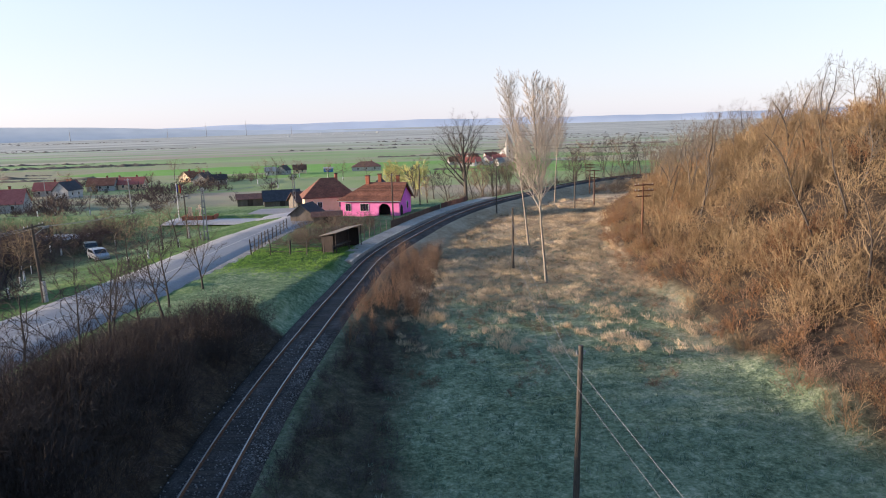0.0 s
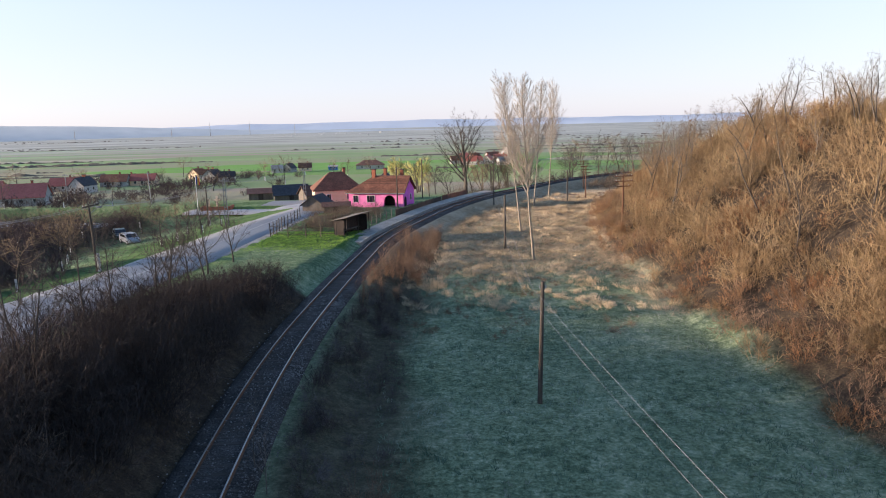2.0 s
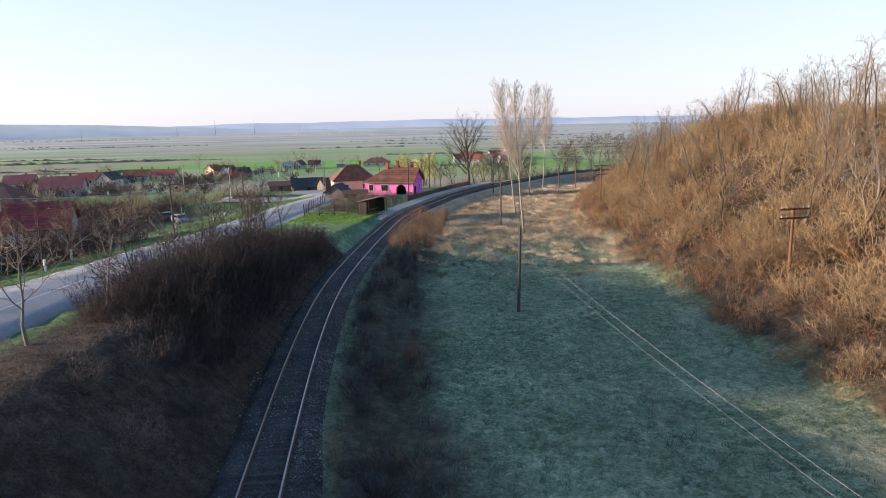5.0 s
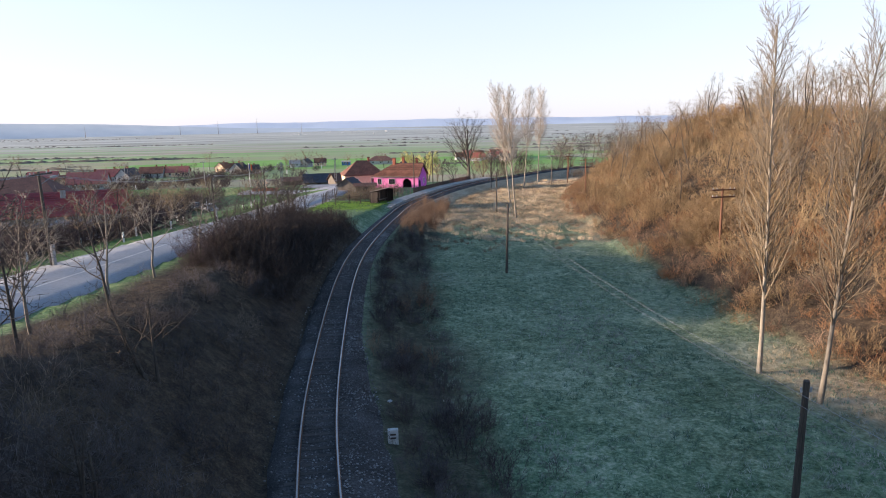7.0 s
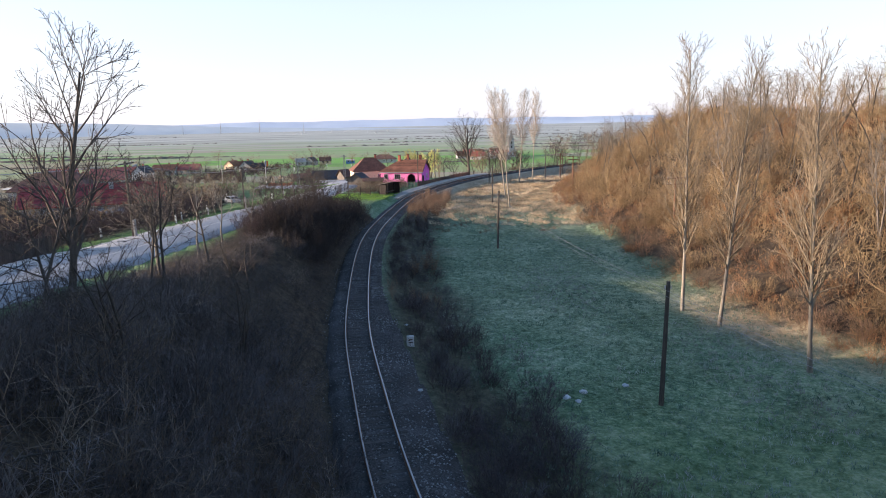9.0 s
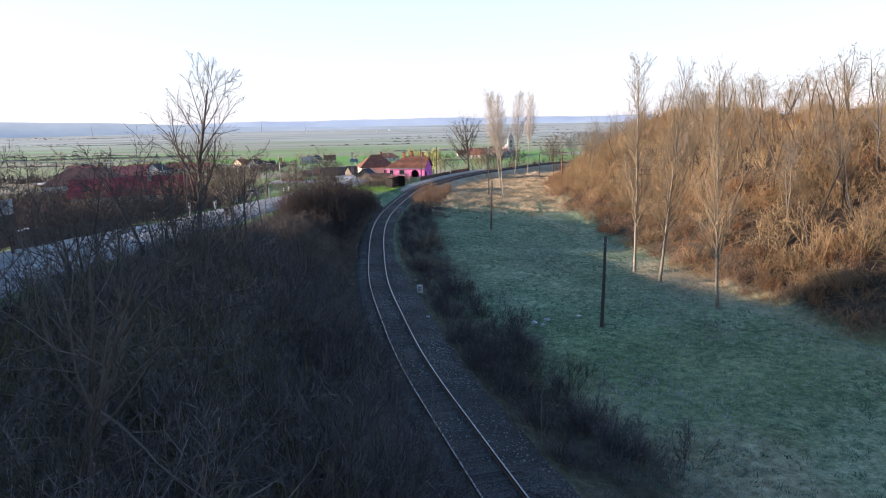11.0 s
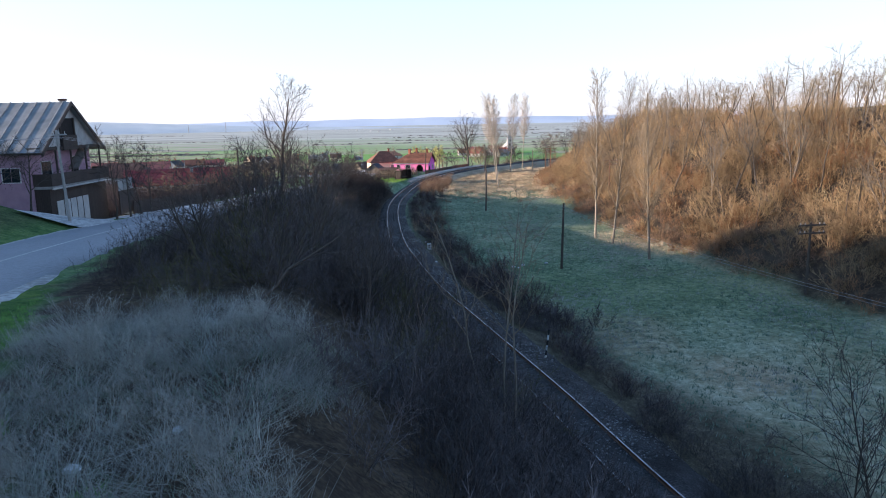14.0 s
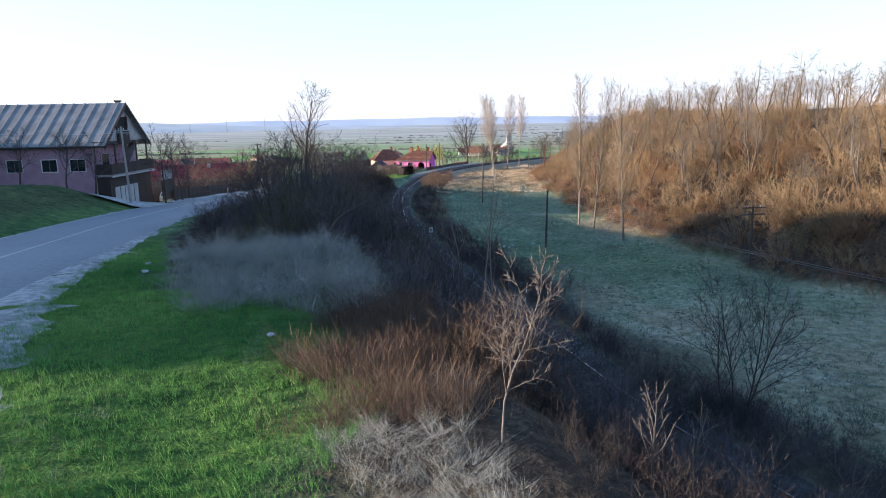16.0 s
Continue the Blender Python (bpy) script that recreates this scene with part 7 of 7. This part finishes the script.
for k in range(40):
    y0 = 330 + 1900 * hr.rand() ** 1.4
    x0 = (hr.rand() - 0.62) * y0 * 1.5
    run = (0.04 + 0.3 * hr.rand()) * y0
    lean = 0.06 * hr.randn()
    n = int(run / 3.5) + 2
    tops = np.clip(hr.normal(0.55, 0.7, n) * (0.6 + y0 / 1900), 0.02, 4)
    for i in range(n):
        x, y = x0 + run * (i / n - 0.5), y0 + lean * run * (i / n - 0.5) + hr.normal(0, 0.8)
        if x > 40 and y < 420:
            tops[i] = 0
        z, w = -4.6 - 8 * min(y / 400, 1) - 3.5 * min(max(y - 400, 0) / 500, 1), 0.9 + 0.5 * tops[i]
        hv += [(x, y - w, z - 1.5), (x + hr.normal(0, 0.8), y, z + tops[i]), (x, y + w, z - 1.5)]
        if i:
            q = len(hv) - 6
            hf += [(q, q + 3, q + 4, q + 1), (q + 1, q + 4, q + 5, q + 2)]
tagged(new("field_hedges", fast_mesh("field_hedges", np.array(hv), np.array(hf), island_mat("far_hedge", (0.14, 0.13, 0.11), (0.2, 0.185, 0.155)))), "far brown hedgerows between the strip fields", "hedge", kind="stuff")
# far town: small pale houses on the plain
tv, tf = [], []
for k in range(44):
    c = hr.rand()
    d = 1900 + 1500 * hr.rand()
    a = -0.09 + 0.16 * hr.randn() * 0.5 if c < 0.6 else -0.45 + 0.5 * hr.rand()
    x, y = d * math.sin(a), d * math.cos(a)
    z, w, h = ground_at(x, y), 1.2 + 2.0 * hr.rand(), 1.2 + 2.4 * hr.rand() ** 2
    b = len(tv)
    tv += [(x - w, y, z - 1), (x + w, y, z - 1), (x + w, y + w, z - 1), (x - w, y + w, z - 1), (x - w, y, z + h), (x + w, y, z + h), (x + w, y + w, z + h), (x - w, y + w, z + h), (x - w, y + w / 2, z + h * 1.5), (x + w, y + w / 2, z + h * 1.5)]
    tf += [(b, b + 1, b + 5, b + 4), (b + 1, b + 2, b + 6, b + 5), (b + 2, b + 3, b + 7, b + 6), (b + 3, b, b + 4, b + 7), (b + 4, b + 5, b + 9, b + 8), (b + 6, b + 7, b + 8, b + 9)]
tagged(new("far_town", fast_mesh("far_town", np.array(tv), np.array(tf), M_WHITE)), "tiny pale houses of a far town on the plain", "town", kind="stuff")
# radio masts on the plain
for a, tall in ((-0.452, 30), (-0.285, 42), (-0.232, 46), (-0.17, 30), (-0.335, 24)):
    x, y = 2600 * math.sin(a), 2600 * math.cos(a)
    mast = thing("radio_mast", pose(x, y, ground_at(x, y)), "slim pale radio mast far off on the plain", "mast", "radio masts")
    part("shaft", cyl_bm((0, 0, -2), (0, 0, tall), 1.1, 0.6, 6), M_SHEET, mast)
    part("aerial", cyl_bm((0, 0, tall), (0, 0, tall + 8), 0.4, 0.25, 5), M_SHEET, mast)
# wooded hills along the horizon
bv, bf = [], []
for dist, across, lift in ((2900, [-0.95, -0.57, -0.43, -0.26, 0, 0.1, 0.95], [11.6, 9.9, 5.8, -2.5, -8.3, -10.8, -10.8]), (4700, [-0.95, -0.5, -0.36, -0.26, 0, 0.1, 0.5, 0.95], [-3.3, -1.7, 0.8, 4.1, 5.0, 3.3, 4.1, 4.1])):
    b0 = len(bv)
    for i in range(161):
        a = -0.95 + 1.9 * i / 160
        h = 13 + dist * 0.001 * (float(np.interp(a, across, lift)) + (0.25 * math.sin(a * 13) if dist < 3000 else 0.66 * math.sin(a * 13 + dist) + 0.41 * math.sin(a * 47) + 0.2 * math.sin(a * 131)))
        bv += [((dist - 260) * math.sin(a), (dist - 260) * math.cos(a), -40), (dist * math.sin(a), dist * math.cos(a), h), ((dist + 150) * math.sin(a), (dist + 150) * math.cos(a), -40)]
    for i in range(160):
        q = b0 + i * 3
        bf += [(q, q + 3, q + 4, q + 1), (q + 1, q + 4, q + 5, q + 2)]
# Distance haze painted in: pale blue-grey over both ridges
M_RIM = mat("hazed_rim_of_the_plain", (0.44, 0.5, 0.53), (0.53, 0.58, 0.6), scale=0.012, big=0.003, rough=1.0, bump=0)
M_FAR = mat("hazed_wooded_hills", (0.5, 0.57, 0.66), (0.58, 0.65, 0.73), scale=0.004, big=0.001, rough=1.0, bump=0)
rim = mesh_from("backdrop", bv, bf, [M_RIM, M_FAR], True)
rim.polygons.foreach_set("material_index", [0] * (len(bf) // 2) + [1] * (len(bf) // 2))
tagged(new("backdrop", rim), "low wooded hills along the horizon, haze in their bluish colour", "hills", kind="structure")


# ---------------------------------------------------------------- road edges and markings
def gravel_strip(name, i0, i1, side, inner, width, label):
    v, f = [], []
    rng = random.Random(i0)
    for k, i in enumerate(range(i0, i1)):
        w = width(RD[i, 1]) * rng.uniform(0.85, 1.15)
        for o, dz in ((inner, 0.015), (inner + w * 0.5, 0.01), (inner + w, -0.09)):
            x, y = RD[i] + RD_N[i] * side * o
            v.append((x, y, (road_z(RD[i, 1]) if abs(o) < 4.0 else max(road_z(RD[i, 1]) - 0.02, ground_at(x, y) + 0.03)) + dz))
        if k:
            a = (k - 1) * 3
            f += [(a, a + 1, a + 4, a + 3), (a + 1, a + 2, a + 5, a + 4)] if side > 0 else [(a, a + 3, a + 4, a + 1), (a + 1, a + 4, a + 5, a + 2)]
    tagged(new(name, mesh_from(name, v, f, [M_GRAVEL], True)), label, "road shoulder", kind="structure")


ya = RD[:, 1]
near = lambda y: int(np.argmin(np.abs(ya - y)))
gravel_strip("shoulder_east", near(-130), near(-78), 1, 3.55, lambda y: np.interp(y, [-130, -104, -90, -78], [3.2, 2.9, 1.6, 0.5]), "pale gravel shoulder along the road")
gravel_strip("shoulder_west", near(-118), near(70), -1, 3.55, lambda y: np.interp(y, [-118, -80, -30, -12, 0, 70], [0.5, 0.6, 1.2, 1.6, 0.9, 0.7]), "narrow pale gravel edge of the road")
gravel_strip("shoulder_junction", near(34), near(72), 1, 3.55, lambda y: np.interp(y, [34, 50, 72], [0.4, 1.6, 0.8]), "pale gravel edge near the junction")
v, f = ribbon(RD, RD_N, [(-0.07, 0.098), (0.07, 0.098)], road_z, 0, near(80))
tagged(new("centre_line", mesh_from("centre_line", v, f, [M_WHITE])), "worn white centre line on the road", "road marking", kind="structure")
# side road from the junction to the village
side = curve_points([(-16, 90), (-26, 92), (-42, 94.5), (-70, 96), (-110, 112), (-150, 150)], 1.0)
sn = line_normals(side)
sv, sf = [], []
for i in range(len(side)):
    for o, dz in ((-3.2, -0.25), (-2.9, 0.10), (0, 0.16), (2.9, 0.10), (3.2, -0.25)):
        x, y = side[i] + sn[i] * o
        sv.append((x, y, ground_at(*side[i]) + dz + 0.1))
    if i:
        a = (i - 1) * 5
        sf += [(a + j, a + j + 1, a + j + 6, a + j + 5) for j in range(4)]
tagged(new("side_road", mesh_from("side_road", sv, sf, [M_ROAD], True)), "grey side road leading into the village", "road", kind="structure")

# driveway beside the house
dv, df = [], []
for i in range(9):
    for j in range(5):
        x, y = -33.4 + 5.0 * j / 4, -57 + 34 * i / 8
        dv.append((x, y, max(ground_at(x, y), ground_at(x + 0.6, y), ground_at(x - 0.6, y)) + 0.08))
        if i and j:
            a = i * 5 + j
            df.append((a - 6, a - 5, a, a - 1))
tagged(new("driveway", mesh_from("driveway", dv, df, [M_GRAVEL], True)), "pale gravel driveway beside the road", "driveway", kind="structure")

# ---------------------------------------------------------------- small things by the line
km = thing("kilometre_post", pose(-3.84, -35.2, ground_at(-3.84, -35.2), 0, 0, 6), "small white concrete kilometre post beside the ballast", "kilometre post")
part("stone", box_bm(-0.22, -0.1, -0.2, 0.22, 0.1, 0.62, 0.03), M_WHITE, km)
for i in range(2):
    part("lettering_bar", box_bm(-0.12, -0.108, 0.36 - 0.16 * i, 0.12, -0.099, 0.44 - 0.16 * i), M_DARKWOOD, km, "dark unreadable lettering")
mark = thing("marker_post", pose(2.2, -70.0, ground_at(2.2, -70.0), 4, 5, 20), "leaning black and white banded marker post beside the track", "marker post")
for i in range(7):
    part("band", cyl_bm((0, 0, -0.3 + 0.3 * i), (0, 0, 0.3 * i), 0.05, 0.05, 8), M_WHITE if i % 2 else M_TYRE, mark, "white painted band" if i % 2 else "black painted band")
lr = random.Random(9)
# The first eight stand for pale stones by the line, the rest for litter
for x, y, s in ((-4.17, -30.8, 0.14), (-8.27, -31.5, 0.12), (-4.12, -41.9, 0.12), (-3.27, -42.5, 0.16), (4.1, -42.4, 0.24), (5.1, -41.8, 0.22), (7.5, -41.1, 0.22), (4.6, -42.9, 0.18), (-7.9, -102.3, 0.09), (-9.5, -96.8, 0.14), (-8.4, -95.6, 0.12), (-15.2, -86.6, 0.16), (-14, -93.5, 0.12), (-14.9, -91, 0.12), (-5.0, -100.8, 0.14), (-5.5, -101.3, 0.1), (-4.4, -100.3, 0.12)):
    bm = bmesh.new()
    bmesh.ops.create_icosphere(bm, subdivisions=2, radius=s)
    for q in bm.verts:
        q.co *= lr.uniform(0.65, 1.1)
        q.co.z *= 0.5
    me = bpy.data.meshes.new("litter")
    bm.to_mesh(me)
    bm.free()
    me.materials.append(M_LITTER)
    ob = new("litter", me)
    ob.matrix_world = pose(x, y, ground_at(x, y) + s * 0.25, 0, 0, lr.uniform(0, 360))
    tagged(ob, "pale uneven lump lying on the ground", "litter", "litter")

# ---------------------------------------------------------------- ballast stones
sr = np.random.RandomState(51)
n = 15000
k = sr.randint(0, len(TRK), n * 3)
k = k[(TRK[k, 1] > -82) & (TRK[k, 1] < 20)][:n]
o = np.where(sr.rand(len(k)) < 0.5, np.clip(sr.normal(0, 1.0, len(k)), -2.2, 2.2), sr.uniform(0.9, 1.0, len(k)) + sr.rand(len(k)) * np.interp(TRK[k, 1], [-34, -20], [2.0, 0.9]))
jit = sr.uniform(-0.4, 0.4, len(k))
px = TRK[k, 0] + TRK_N[k, 0] * o - TRK_N[k, 1] * jit
py = TRK[k, 1] + TRK_N[k, 1] * o + TRK_N[k, 0] * jit
pz = track_z(TRK[k, 1]) + np.interp(np.abs(o), [0, 1.3, 1.9, 2.9, 3.2], [-0.11, -0.1, -0.14, -0.45, -0.74])
s = sr.uniform(0.025, 0.065, len(k))
octa = np.array([(1, 0, 0), (0, 1, 0), (-1, 0, 0), (0, -1, 0), (0, 0, 0.8), (0, 0, -0.8)])
tri = np.array([(0, 1, 4), (1, 2, 4), (2, 3, 4), (3, 0, 4), (1, 0, 5), (2, 1, 5), (3, 2, 5), (0, 3, 5)])
a = sr.rand(len(k)) * 6.28
c, sn_ = np.cos(a), np.sin(a)
ox = octa[None, :, 0] * c[:, None] - octa[None, :, 1] * sn_[:, None]
oy = octa[None, :, 0] * sn_[:, None] + octa[None, :, 1] * c[:, None]
v = np.stack([px[:, None] + ox * s[:, None], py[:, None] + oy * s[:, None] * 0.8, pz[:, None] + (octa[None, :, 2] + 0.2) * s[:, None] + 0 * ox], -1).reshape(-1, 3)
f = (tri[None] + (np.arange(len(k)) * 6)[:, None, None]).reshape(-1, 3)
tagged(new("ballast_stones", fast_mesh("ballast_stones", v, f, M_STONE)), "loose grey crushed ballast stones", "ballast", kind="stuff")

# ---------------------------------------------------------------- sleepers
bm = box_bm(-1.25, -0.12, -0.2, 1.25, 0.12, -0.1, 0.015)
sleeper_me = bpy.data.meshes.new("sleeper")
bm.to_mesh(sleeper_me)
bm.free()
sleeper_me.materials.append(M_SLEEPER)
rs = random.Random(4)
for i in np.nonzero((TRK[:, 1] > -80) & (TRK[:, 1] < 106))[0][:300]:
    a = math.atan2(TRK_N[i, 1], TRK_N[i, 0])
    part_mesh("sleeper", sleeper_me, track, Matrix.Translation((TRK[i, 0], TRK[i, 1], track_z(TRK[i, 1]) + rs.gauss(0, 0.008))) @ Matrix.Rotation(a + rs.gauss(0, 0.01), 4, "Z"))
